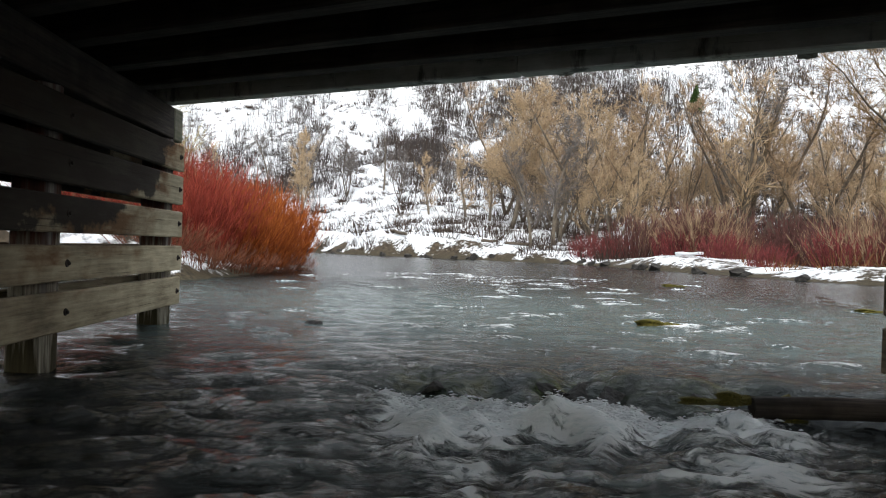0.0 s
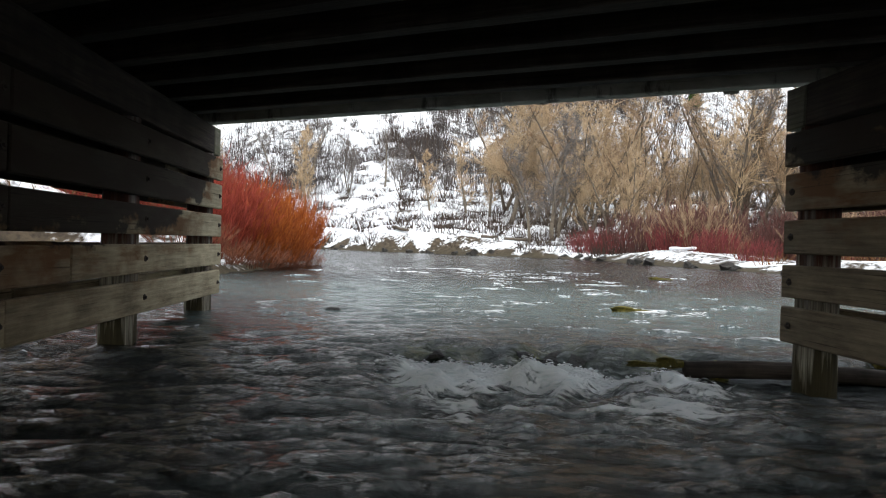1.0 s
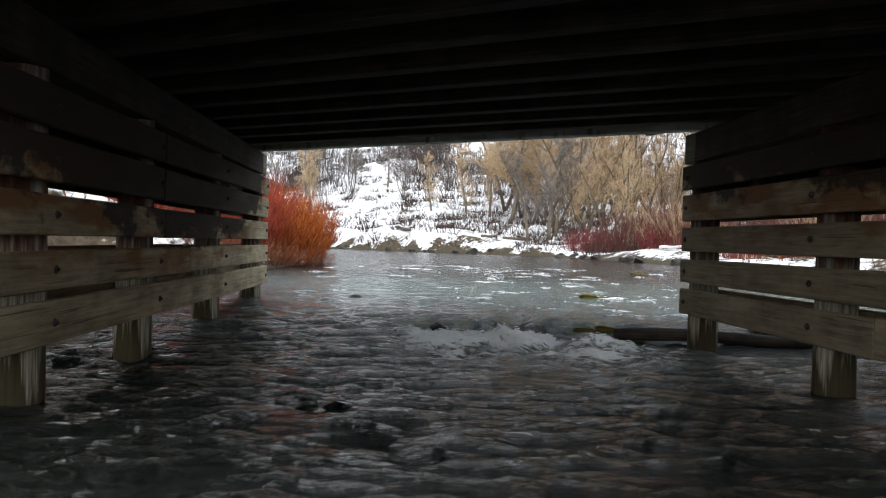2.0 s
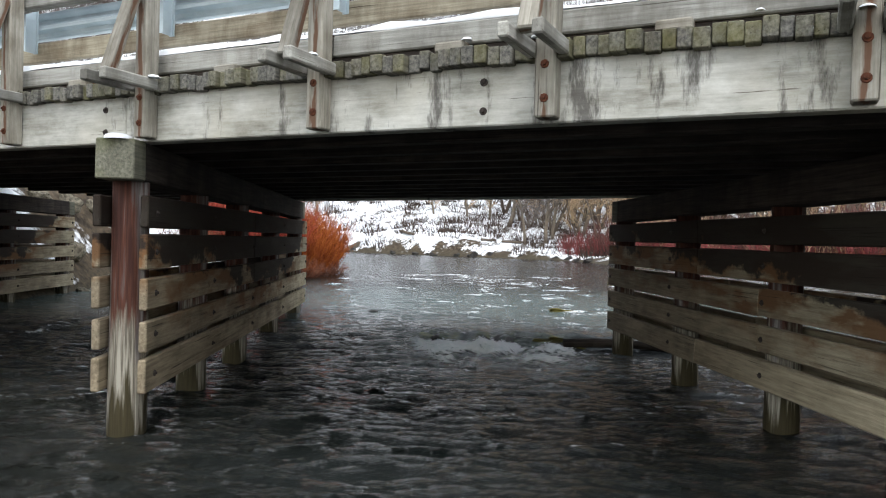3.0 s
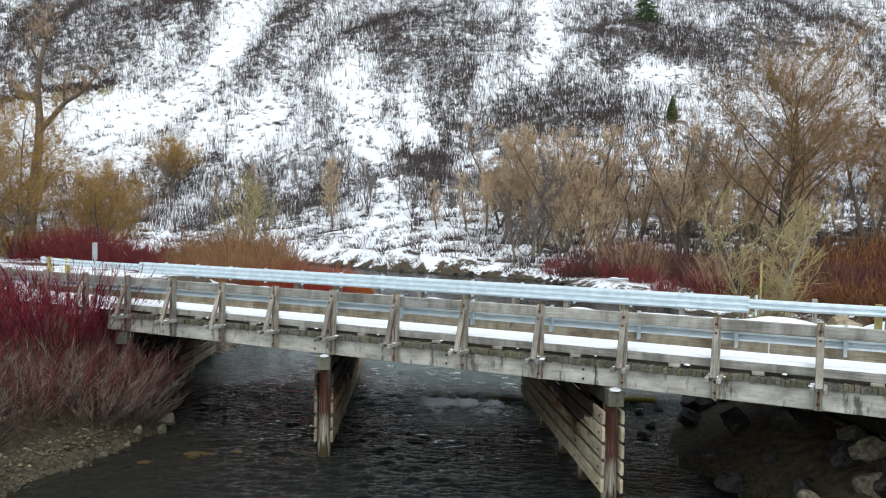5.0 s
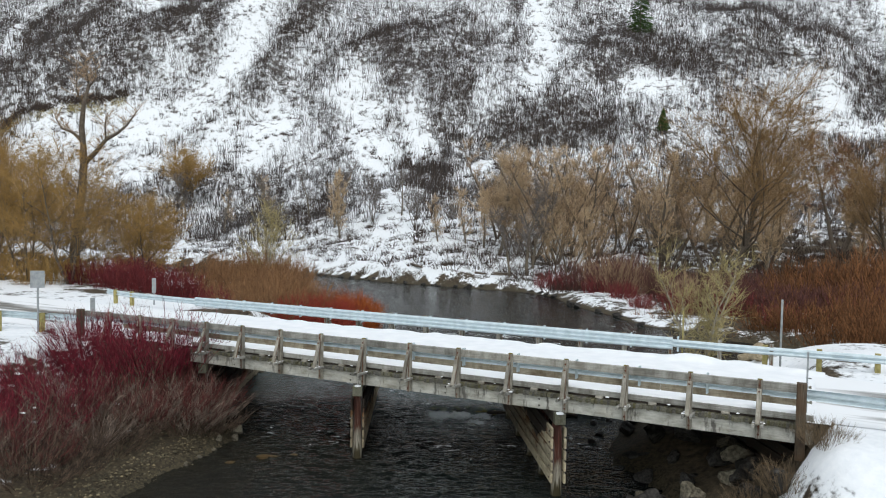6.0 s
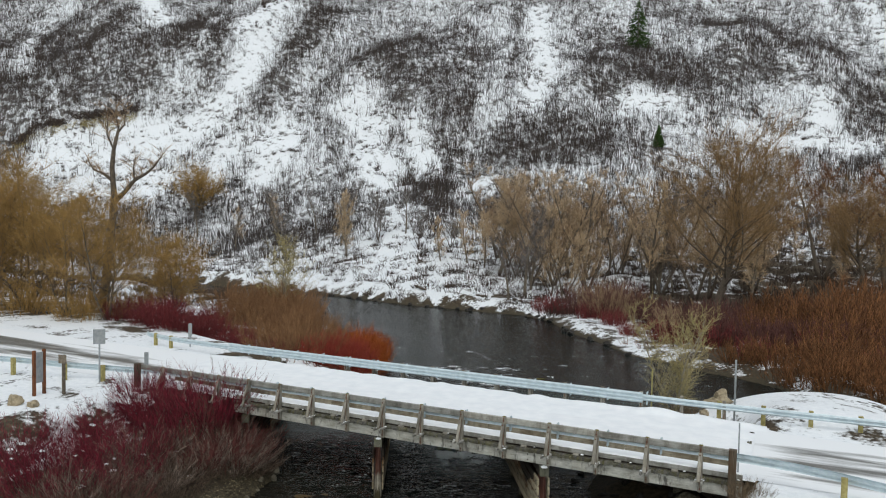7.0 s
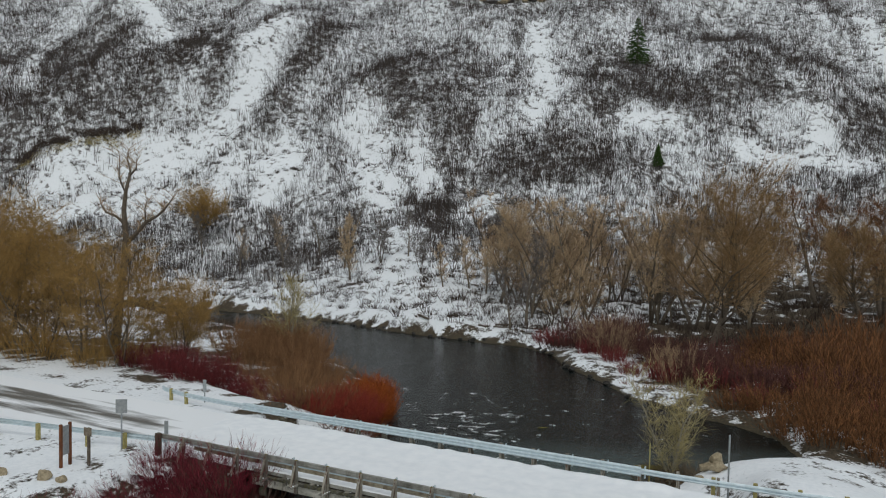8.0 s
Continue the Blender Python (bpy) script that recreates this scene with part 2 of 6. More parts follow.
def box_bm(sx, sy, sz, bevel=0.012, worn=0.0, cuts=0):
    bm = bmesh.new()
    bmesh.ops.create_cube(bm, size=1)
    bmesh.ops.scale(bm, vec=(sx, sy, sz), verts=bm.verts)
    if bevel:
        bmesh.ops.bevel(bm, geom=list(bm.edges), offset=min(bevel, min(sx, sy, sz) * 0.3), segments=1, affect="EDGES")
    if cuts:
        bmesh.ops.subdivide_edges(bm, edges=[e for e in bm.edges if e.calc_length() > sx * 0.6], cuts=cuts)
    if worn:
        for v in bm.verts:
            v.co += noise.noise_vector(v.co * 3.1) * worn
    return bm


def box_mesh(sx, sy, sz, mat, bevel=0.012, worn=0.0, cuts=0):
    key = (round(sx, 3), round(sy, 3), round(sz, 3), mat.name, bevel, worn)
    if key not in MESHES:
        bm = box_bm(sx, sy, sz, bevel, worn, cuts)
        me = bpy.data.meshes.new("timber")
        bm.to_mesh(me)
        bm.free()
        me.materials.append(mat)
        MESHES[key] = me
    return MESHES[key]


def timber(name, size, m, mat, parent, label="", bevel=0.012, worn=0.004, cuts=3):
    ob = new(name, box_mesh(*size, mat, bevel, worn, cuts))
    if label:
        tagged(ob, label)
    return hang(ob, parent, m)


def along(a, b, up=(0, 0, 1)):
    """The pose halfway from a to b whose x axis points to b."""
    a, b = Vector(a), Vector(b)
    x = (b - a).normalized()
    y = Vector(up).cross(x).normalized()
    z = x.cross(y)
    r = Matrix((x, y, z)).transposed().to_4x4()
    return Matrix.Translation((a + b) / 2) @ r


def tubes(p0, p1, r0, r1, sides=3):
    """Tapered tubes between two rows of points: vertices and faces."""
    p0, p1 = np.asarray(p0, float), np.asarray(p1, float)
    r0, r1 = np.asarray(r0, float), np.asarray(r1, float)
    d = p1 - p0
    d /= np.linalg.norm(d, axis=1)[:, None] + 1e-9
    ref = np.where(np.abs(d[:, 2:3]) > 0.9, [[1.0, 0, 0]], [[0, 0, 1.0]])
    u = np.cross(d, ref)
    u /= np.linalg.norm(u, axis=1)[:, None] + 1e-9
    w = np.cross(d, u)
    rings = []
    for p, r in ((p0, r0), (p1, r1)):
        for k in range(sides):
            a = 2 * math.pi * k / sides
            rings.append(p + (u * math.cos(a) + w * math.sin(a)) * r[:, None])
    v = np.stack(rings, 1).reshape(-1, 3)
    base = np.arange(len(p0))[:, None] * 2 * sides
    f = [base + np.array([k, (k + 1) % sides, sides + (k + 1) % sides, sides + k]) for k in range(sides)]
    return v, np.concatenate(f, 0)


def fast_mesh(name, v, f, mats):
    """A mesh of quads or triangles from numpy arrays."""
    me = bpy.data.meshes.new(name)
    n, k = f.shape
    me.vertices.add(len(v))
    me.vertices.foreach_set("co", np.asarray(v, np.float32).ravel())
    me.loops.add(n * k)
    me.loops.foreach_set("vertex_index", np.asarray(f, np.int32).ravel())
    me.polygons.add(n)
    me.polygons.foreach_set("loop_start", np.arange(0, n * k, k, dtype=np.int32))
    me.update(calc_edges=True)
    me.validate()
    for m in (mats if isinstance(mats, (list, tuple)) else [mats]):
        me.materials.append(m)
    return me


# ---- the lie of the land ----
# the river's outline, anticlockwise: right bank from below the bridge upstream, far bank, left bank back down
RIVER = np.array([
    (24, -60), (17, -22), (14.5, -8), (12.6, -2), (10.5, 2), (8.2, 4.5), (7.6, 8), (7.6, 11), (8.4, 14), (9.6, 17.5), (11, 21), (13.5, 24.5), (16.6, 27.5), (15.2, 31.5),
    (12, 34.0), (9.3, 35.0), (6.2, 37.2), (2.4, 39.2), (-2, 45), (-7, 50), (-11, 57), (-16, 60), (-22, 60.4), (-29, 61.3), (-36, 62), (-48, 65.2), (-60, 66.5), (-80, 66), (-120, 63), (-170, 50),
    (-170, 42), (-120, 54), (-90, 57), (-60, 54), (-42, 47), (-26, 37), (-17, 28), (-13.6, 22.5), (-11.2, 17.5), (-10.4, 14.5), (-14, 12.6), (-13.5, 11.2), (-12.2, 8.6),
    (-8.6, 1.6), (-6.2, 0.2), (-5.6, -1.6), (-5.0, -5.5), (-3, -14), (0, -28), (6, -60)], float)


def inside_distance(px, py, poly):
    """Signed distance to a closed outline, negative inside."""
    best = np.full(px.shape, 1e9)
    odd = np.zeros(px.shape, bool)
    for (ax, ay), (bx, by) in zip(poly, np.roll(poly, -1, 0)):
        ex, ey = bx - ax, by - ay
        t = np.clip(((px - ax) * ex + (py - ay) * ey) / (ex * ex + ey * ey), 0, 1)
        best = np.minimum(best, np.hypot(px - ax - t * ex, py - ay - t * ey))
        cross = ((ay > py) != (by > py))
        with np.errstate(divide="ignore", invalid="ignore"):
            odd ^= cross & (px < (bx - ax) * (py - ay) / (by - ay + 1e-12) + ax)
    return np.where(odd, -best, best)


def waves2(px, py, seed, scale, octaves=4):
    """Cheap smooth noise from sines with random headings, about -1 to 1."""
    rng = np.random.default_rng(seed)
    out, amp, total = 0.0, 1.0, 0.0
    for o in range(octaves):
        for k in range(4):
            a = rng.uniform(0, 2 * math.pi)
            f = 2 * math.pi / (scale * rng.uniform(0.7, 1.4)) * 2 ** o
            out = out + amp * np.sin((px * math.cos(a) + py * math.sin(a)) * f + rng.uniform(0, 6.28))
        total += amp * 2.2
        amp *= 0.55
    return out / total


def step(a, b, x):
    t = np.clip((x - a) / (b - a), 0, 1)
    return t * t * (3 - 2 * t)


HILL_D = [0, 62, 85, 110, 130, 155, 185, 207, 260, 420, 600]
HILL_Z = [0, 0, 2.5, 8, 14.5, 31, 56, 70, 108, 235, 300]


def land(px, py):
    """Height of the ground."""
    px, py = np.asarray(px, float), np.asarray(py, float)
    d = -0.44 * px + 0.90 * py
    s = 0.90 * px + 0.44 * py
    rd = inside_distance(px, py, RIVER)
    plain = 1.0 + 0.5 * waves2(px, py, 3, 30)
    plain = plain + step(8, 30, rd) * 0.6
    # the road bank, level with the bridge deck
    west = step(-8.2, -9.6, px)
    east = step(13.2, 15.4, px)
    south = np.where(px < 0, 0.2, -1.0)
    north = np.where(px < 0, 12.0 + 6 * step(-18, -40, px), 9.5)
    off = np.maximum(south - py, py - north)
    bank = step(5.5, 0.0, off) * np.maximum(west, east)
    h = plain * (1 - bank) + 3.28 * bank
    # ground of the lay-by beside the road, west of the willows
    lay = step(-11.5, -15.5, px) * step(-14, -6, py) * step(2, -1, py)
    h = np.maximum(h, 3.15 * lay)
    # heap of ploughed snow and stones on the east bank
    heap = np.exp(-(((px - 18.0) / 6.0) ** 2 + ((py - 15.4) / 4.6) ** 2) ** 1.4)
    h = h + 2.3 * heap
    foot = 0.55 * np.clip(-s, 0, 60) * step(210, 90, d)     # the foot of the hill recedes to the west
    hill = np.interp(d - foot, HILL_D, HILL_Z)
    hill = hill + step(90, 160, d) * (waves2(s, d * 0.6, 11, 70, 3) * 7.0)
    hill = hill + step(66, 78, d) * waves2(s, d, 12, 14, 4) * 0.7
    h = np.maximum(h, 0) + np.maximum(hill, 0)
    shore = step(0.0, 2.6, rd)
    bedz = -0.55 - 0.25 * waves2(px, py, 5, 5)
    return np.where(rd < 0, -0.06 + (bedz + 0.06) * step(0, -3.0, rd), 0.30 * step(0, 0.5, rd) + (h - 0.30) * shore)


# open snow and dense brush on the hillside: runs of points across (s) and up (d) the slope, with half widths
OPEN_SNOW = [([(34.3, 224.0), (30.5, 209.4), (31.1, 188.4), (30.5, 179.5), (26.2, 172.6), (25.4, 169.1)], 3.6),
             ([(-53.1, 213.4), (-59.9, 203.5), (-55.0, 195.0), (-56.9, 179.9), (-59.1, 170.9), (-66.0, 166.2)], 4.2),
             ([(-54.1, 154.6), (-49.4, 158.3), (-36.9, 155.3), (-41.5, 150.3)], 4.6),
             ([(-21.9, 173.2), (-17.3, 160.6), (-19.1, 150.9), (-11.3, 142.3)], 4.6),
             ([(-5.5, 161.5), (-2.0, 143.5)], 3.2),
             ([(-100.8, 159.6), (-87.4, 164.3), (-69.0, 163.8)], 4.2),
             ([(-96.9, 143.1), (-88.5, 150.9), (-68.9, 148.0)], 4.0),
             ([(-8.2, 119.4), (-5.5, 95.1), (-2.4, 72.7)], 4.2),
             ([(-18.6, 85.1), (-10.5, 78.3)], 2.0),
             ([(77.9, 157.7), (96.4, 153.9), (111.4, 152.7)], 3.2),
             ([(-46.5, 107.6), (-40.2, 98.0)], 3.0),
             ([(-132.4, 207.8), (-120.9, 183.6)], 2.2),
             ([(-107.4, 231.0), (-87.8, 205.8)], 2.5),
             ([(144.4, 222.1), (139.1, 202.0)], 2.6),
             ([(133.5, 238.0), (133.2, 226.5)], 1.4),
             ([(6.1, 133.8), (12.8, 139.9)], 2.2),
             ([(50.5, 165.7), (62.6, 165.8)], 2.2),
             ([(-63.1, 238.9), (-53.9, 235.1)], 3.0),
             ([(108.0, 171.8), (98.4, 161.3)], 2.4)]
DENSE_BRUSH = [([(-36.5, 214.8), (-44.7, 191.8), (-47.6, 169.0), (-49.0, 163.7)], 3.8),
             ([(-21.1, 180.1), (-3.1, 176.6), (3.4, 160.4)], 6.0),
             ([(-4.4, 138.6), (2.2, 136.3)], 4.2),
             ([(-119.5, 175.3), (-102.1, 178.8), (-89.0, 182.6)], 8.0),
             ([(11.9, 151.5), (39.3, 153.7)], 4.0),
             ([(45.1, 178.2), (95.3, 186.6)], 4.0),
             ([(-29.4, 162.2), (-25.1, 153.6)], 1.6),
             ([(-69.3, 204.8), (-66.5, 184.6)], 2.5),
             ([(111.9, 170.3), (121.4, 170.5)], 5),
             ([(-118.0, 178.0), (-94.8, 181.5), (-80.0, 197.0)], 6.0),
             ([(-122.0, 200.0), (-108.0, 206.0)], 6.0),
             ([(-17.0, 193.0), (-10.0, 178.0)], 5.0)]
CUT_EDGE = [(-110.7, 161.9), (-107.1, 165.7), (-101.4, 168.0), (-90.5, 170.4), (-83.2, 174.4)]


def near_runs(s, d, runs):
    """1 on the runs, falling to 0 at one and a third of their half width, with ragged edges."""
    out = np.zeros(np.shape(s))
    rag = 0.45 * waves2(s, d, 61, 9, 4) + 0.3 * waves2(s, d, 66, 3, 3)
    for pts, hw in runs:
        best = np.full(np.shape(s), 1e9)
        for (ax, ay), (bx, by) in zip(pts, pts[1:]):
            ay, by = ay * 0.6, by * 0.6
            ex, ey = bx - ax, by - ay
            t = np.clip(((s - ax) * ex + (d * 0.6 - ay) * ey) / (ex * ex + ey * ey), 0, 1)
            best = np.minimum(best, np.hypot(s - ax - t * ex, d * 0.6 - ay - t * ey))
        out = np.maximum(out, step(1.6, 0.6, best / hw + rag))
    return out


def bareness(px, py):
    """How much of the ground shows through the snow, 0 to 1."""
    d = -0.44 * px + 0.90 * py
    s = 0.90 * px + 0.44 * py
    rd = inside_distance(px, py, RIVER)
    hill = 0.10 + 0.08 * waves2(s, d * 0.4, 62, 18, 4) + 0.14 * near_runs(s, d, DENSE_BRUSH) - 0.5 * near_runs(s, d, OPEN_SNOW)
    flat = 0.14 + 0.2 * waves2(px, py, 63, 9, 4) + 0.24 * step(22, 27, s) * step(100, 60, d) * step(13, 18, d)
    flat = flat + 0.3 * step(30, 45, s) * step(40, 50, d) * step(110, 90, d)
    out = np.where(d > 70, hill + 0.3 * step(34, 50, s) * step(110, 90, d), flat)
    out = np.maximum(out, 0.34 * step(-15.5, -17.5, px) * step(12.5, 15.5, py) * step(60, 50, d))
    out = np.maximum(out, (0.56 + 0.25 * waves2(px, py, 64, 2.2, 3)) * step(-13.5, -11.5, px) * step(-3, -5, px) * step(1.5, 0, py) * step(-16, -12, py))
    under = step(-13.5, -12.5, px - 0.0) * step(16.2, 15.2, px) * step(-0.6, 0.2, py) * step(9.4, 8.6, py)
    out = np.maximum(out, under)
    road = step(-13.5, -15.5, px) * step(-7, -5, py) * step(13, 11, py) + step(14.6, 15.6, px) * step(13, 11, py) * step(-14, -11, py)
    out = out * (1 - 0.9 * np.clip(road, 0, 1))
    out = np.maximum(out, (0.5 + 0.25 * waves2(px, py, 67, 2.5, 3)) * step(-19, -17, px) * step(-11, -12, px) * step(8.2, 9, py) * step(15, 11.5, py))
    heap = np.exp(-(((px - 18.0) / 5.5) ** 2 + ((py - 16.2) / 4.2) ** 2) ** 1.6)
    out = out * (1 - heap)
    out = np.maximum(out, 0.6 * step(0.9, 0.1, rd) * (0.5 + 0.5 * waves2(px, py, 65, 4, 3)))
    out = np.maximum(out, 0.66 * step(1.7, 0.2, rd) * (d > 40) * (0.7 + 0.8 * waves2(px, py, 68, 2.4, 3)))
    return np.clip(out, 0, 1)


def graded(lo, hi, fine_lo, fine_hi, fine, grow):
    out = list(np.arange(fine_lo, fine_hi + 1e-6, fine))
    stepw, x = fine, fine_hi
    while x < hi:
        stepw = stepw * grow
        x += stepw
        out.append(min(x, hi))
    stepw, x = fine, fine_lo
    while x > lo:
        stepw = stepw * grow
        x -= stepw
        out.insert(0, max(x, lo))
    return np.array(out)


def sheet(name, xs, ys, height, mats, bare=None):
    gx, gy = np.meshgrid(xs, ys)
    v = np.stack([gx, gy, height(gx, gy)], -1).reshape(-1, 3)
    nx, ny = len(xs), len(ys)
    a = (np.arange(ny - 1)[:, None] * nx + np.arange(nx - 1)[None]).ravel()
    f = np.stack([a, a + 1, a + nx + 1, a + nx], 1)
    me = fast_mesh(name, v, f, mats)
    me.polygons.foreach_set("use_smooth", [True] * len(me.polygons))
    if bare is not None:
        me.attributes.new("bare", "FLOAT", "POINT").data.foreach_set("value", bare(gx, gy).ravel().astype(np.float32))
    return new(name, me)


def ground_material():
    """Snow over brown litter and pebbles: the snow thins in patches and near the water."""
    m, n, l, p = shader("snowy_ground", 0.85)
    geo = n.new("ShaderNodeNewGeometry")
    co = geo.outputs["Position"]
    sep = n.new("ShaderNodeSeparateXYZ")
    l.new(co, sep.inputs[0])
    big = noise_tex(n, l, co, 0.09, 5)
    mid = noise_tex(n, l, co, 0.55, 6)
    fine = noise_tex(n, l, co, 4.0, 6)
    peb = n.new("ShaderNodeTexVoronoi")
    peb.inputs["Scale"].default_value = 14
    l.new(co, peb.inputs[0])
    stones = ramp(n, l, peb.outputs["Color"], [(0.2, (0.02, 0.017, 0.010)), (0.8, (0.085, 0.068, 0.040))])
    litter = ramp(n, l, fine, [(0.35, (0.035, 0.026, 0.017)), (0.65, (0.11, 0.082, 0.052))])
    brown = mixed(n, l, ramp(n, l, sep.outputs["Z"], [(0.0, (0, 0, 0)), (1.0, (1, 1, 1))]), stones, litter)
    stem = ramp(n, l, fine, [(0.35, (0.07, 0.060, 0.055)), (0.65, (0.19, 0.175, 0.165))])
    high = ramp(n, l, maths(n, l, "DIVIDE", sep.outputs["Z"], 12.0), [(0.5, (0, 0, 0)), (1.0, (1, 1, 1))])
    brown = mixed(n, l, high, brown, stem)
    snow = ramp(n, l, fine, [(0.3, (0.76, 0.785, 0.82)), (0.7, (0.86, 0.875, 0.90))])
    cover = maths(n, l, "ADD", maths(n, l, "MULTIPLY", mid, 0.9), maths(n, l, "MULTIPLY", fine, 0.45))
    cover = maths(n, l, "ADD", cover, maths(n, l, "MULTIPLY", big, 0.35))
    speck = noise_tex(n, l, co, 1.5, 5, (1, 1, 0.5), 0.7)
    up = maths(n, l, "DIVIDE", maths(n, l, "SUBTRACT", sep.outputs["Z"], 4.0), 8.0)
    up = maths(n, l, "MAXIMUM", maths(n, l, "MINIMUM", up, 1.0), 0.0)
    cover = maths(n, l, "ADD", cover, maths(n, l, "MULTIPLY", maths(n, l, "MULTIPLY", maths(n, l, "SUBTRACT", speck, 0.5), 0.6), up))
    att = n.new("ShaderNodeAttribute")
    att.attribute_name = "bare"
    cover = maths(n, l, "SUBTRACT", cover, maths(n, l, "MULTIPLY", att.outputs["Fac"], 0.62))
    low = maths(n, l, "MULTIPLY", maths(n, l, "SUBTRACT", 0.42, sep.outputs["Z"], True), 0.9)
    cover = maths(n, l, "SUBTRACT", cover, low)
    mask = ramp(n, l, cover, [(0.66, (0, 0, 0)), (0.76, (1, 1, 1))])
    l.new(mixed(n, l, mask, brown, snow), p.inputs["Base Color"])
    hgt = maths(n, l, "ADD", maths(n, l, "MULTIPLY", mask, 0.5), fine)
    bumped(n, l, p, hgt, 0.6, 0.08)
    return m


WEIR_A, WEIR_B = Vector((-1.06, 7.33, 0)), Vector((4.44, 9.50, 0))
WEIR_T = (WEIR_B - WEIR_A).normalized()


def weir_side(px, py):
    """Metres upstream of the crest of the weir."""
    return -(px - WEIR_A.x) * WEIR_T.y + (py - WEIR_A.y) * WEIR_T.x


def weir_along(px, py):
    """Metres along the crest of the weir, from its west end."""
    return (px - WEIR_A.x) * WEIR_T.x + (py - WEIR_A.y) * WEIR_T.y


def to_plan(u, w):
    return WEIR_A.x + WEIR_T.x * w - WEIR_T.y * u, WEIR_A.y + WEIR_T.y * w + WEIR_T.x * u


def gradient_noise(x, y, seed):
    """Smooth lattice noise, about -1 to 1."""
    x, y = np.asarray(x, float), np.asarray(y, float)
    xi, yi = np.floor(x).astype(np.int64), np.floor(y).astype(np.int64)
    fx, fy = x - xi, y - yi

    def corner(ox, oy):
        q = ((xi + ox) * 73856093) ^ ((yi + oy) * 19349663) ^ (seed * 83492791)
        q = (q ^ (q >> 13)) * 1274126177 & 0xFFFFFFFF
        ang = ((q ^ (q >> 16)) & 0xFFFF) * (2 * math.pi / 65536)
        return np.cos(ang) * (fx - ox) + np.sin(ang) * (fy - oy)

    sx, sy = fx ** 3 * (fx * (fx * 6 - 15) + 10), fy ** 3 * (fy * (fy * 6 - 15) + 10)
    lo = corner(0, 0) * (1 - sx) + corner(1, 0) * sx
    hi = corner(0, 1) * (1 - sx) + corner(1, 1) * sx
    return 1.45 * (lo * (1 - sy) + hi * sy)


def fbm(x, y, seed, octaves=4, gain=0.5):
    out, amp = 0.0, 1.0
    for o in range(octaves):
        out = out + amp * gradient_noise(x * 2 ** o, y * 2 ** o, seed + 17 * o)
        amp *= gain
    return out


def ridges(x, y, seed, octaves=3, gain=0.5):
    """Sharp crests between round hollows, 0 to 1."""
    out, amp, total = 0.0, 1.0, 0.0
    for o in range(octaves):
        out = out + amp * (1 - np.minimum(np.abs(gradient_noise(x * 2 ** o, y * 2 ** o, seed + 31 * o)) * 1.6, 1)) ** 1.6
        total += amp
        amp *= gain
    return out / total


cap_rng = np.random.default_rng(77)
WHITECAPS = []
for k in range(120):
    cu = 0.5 + 21 * cap_rng.random() ** 1.2
    cw = cap_rng.normal(4.2, 2.3) - 0.14 * cu if k % 5 else cap_rng.uniform(-5, 2)
    WHITECAPS.append((cu, cw, cap_rng.uniform(0.10, 0.34) * (1 + 0.05 * cu), cap_rng.uniform(0.04, 0.075) * (1 + 0.05 * cu), cap_rng.uniform(0.4, 0.85)))


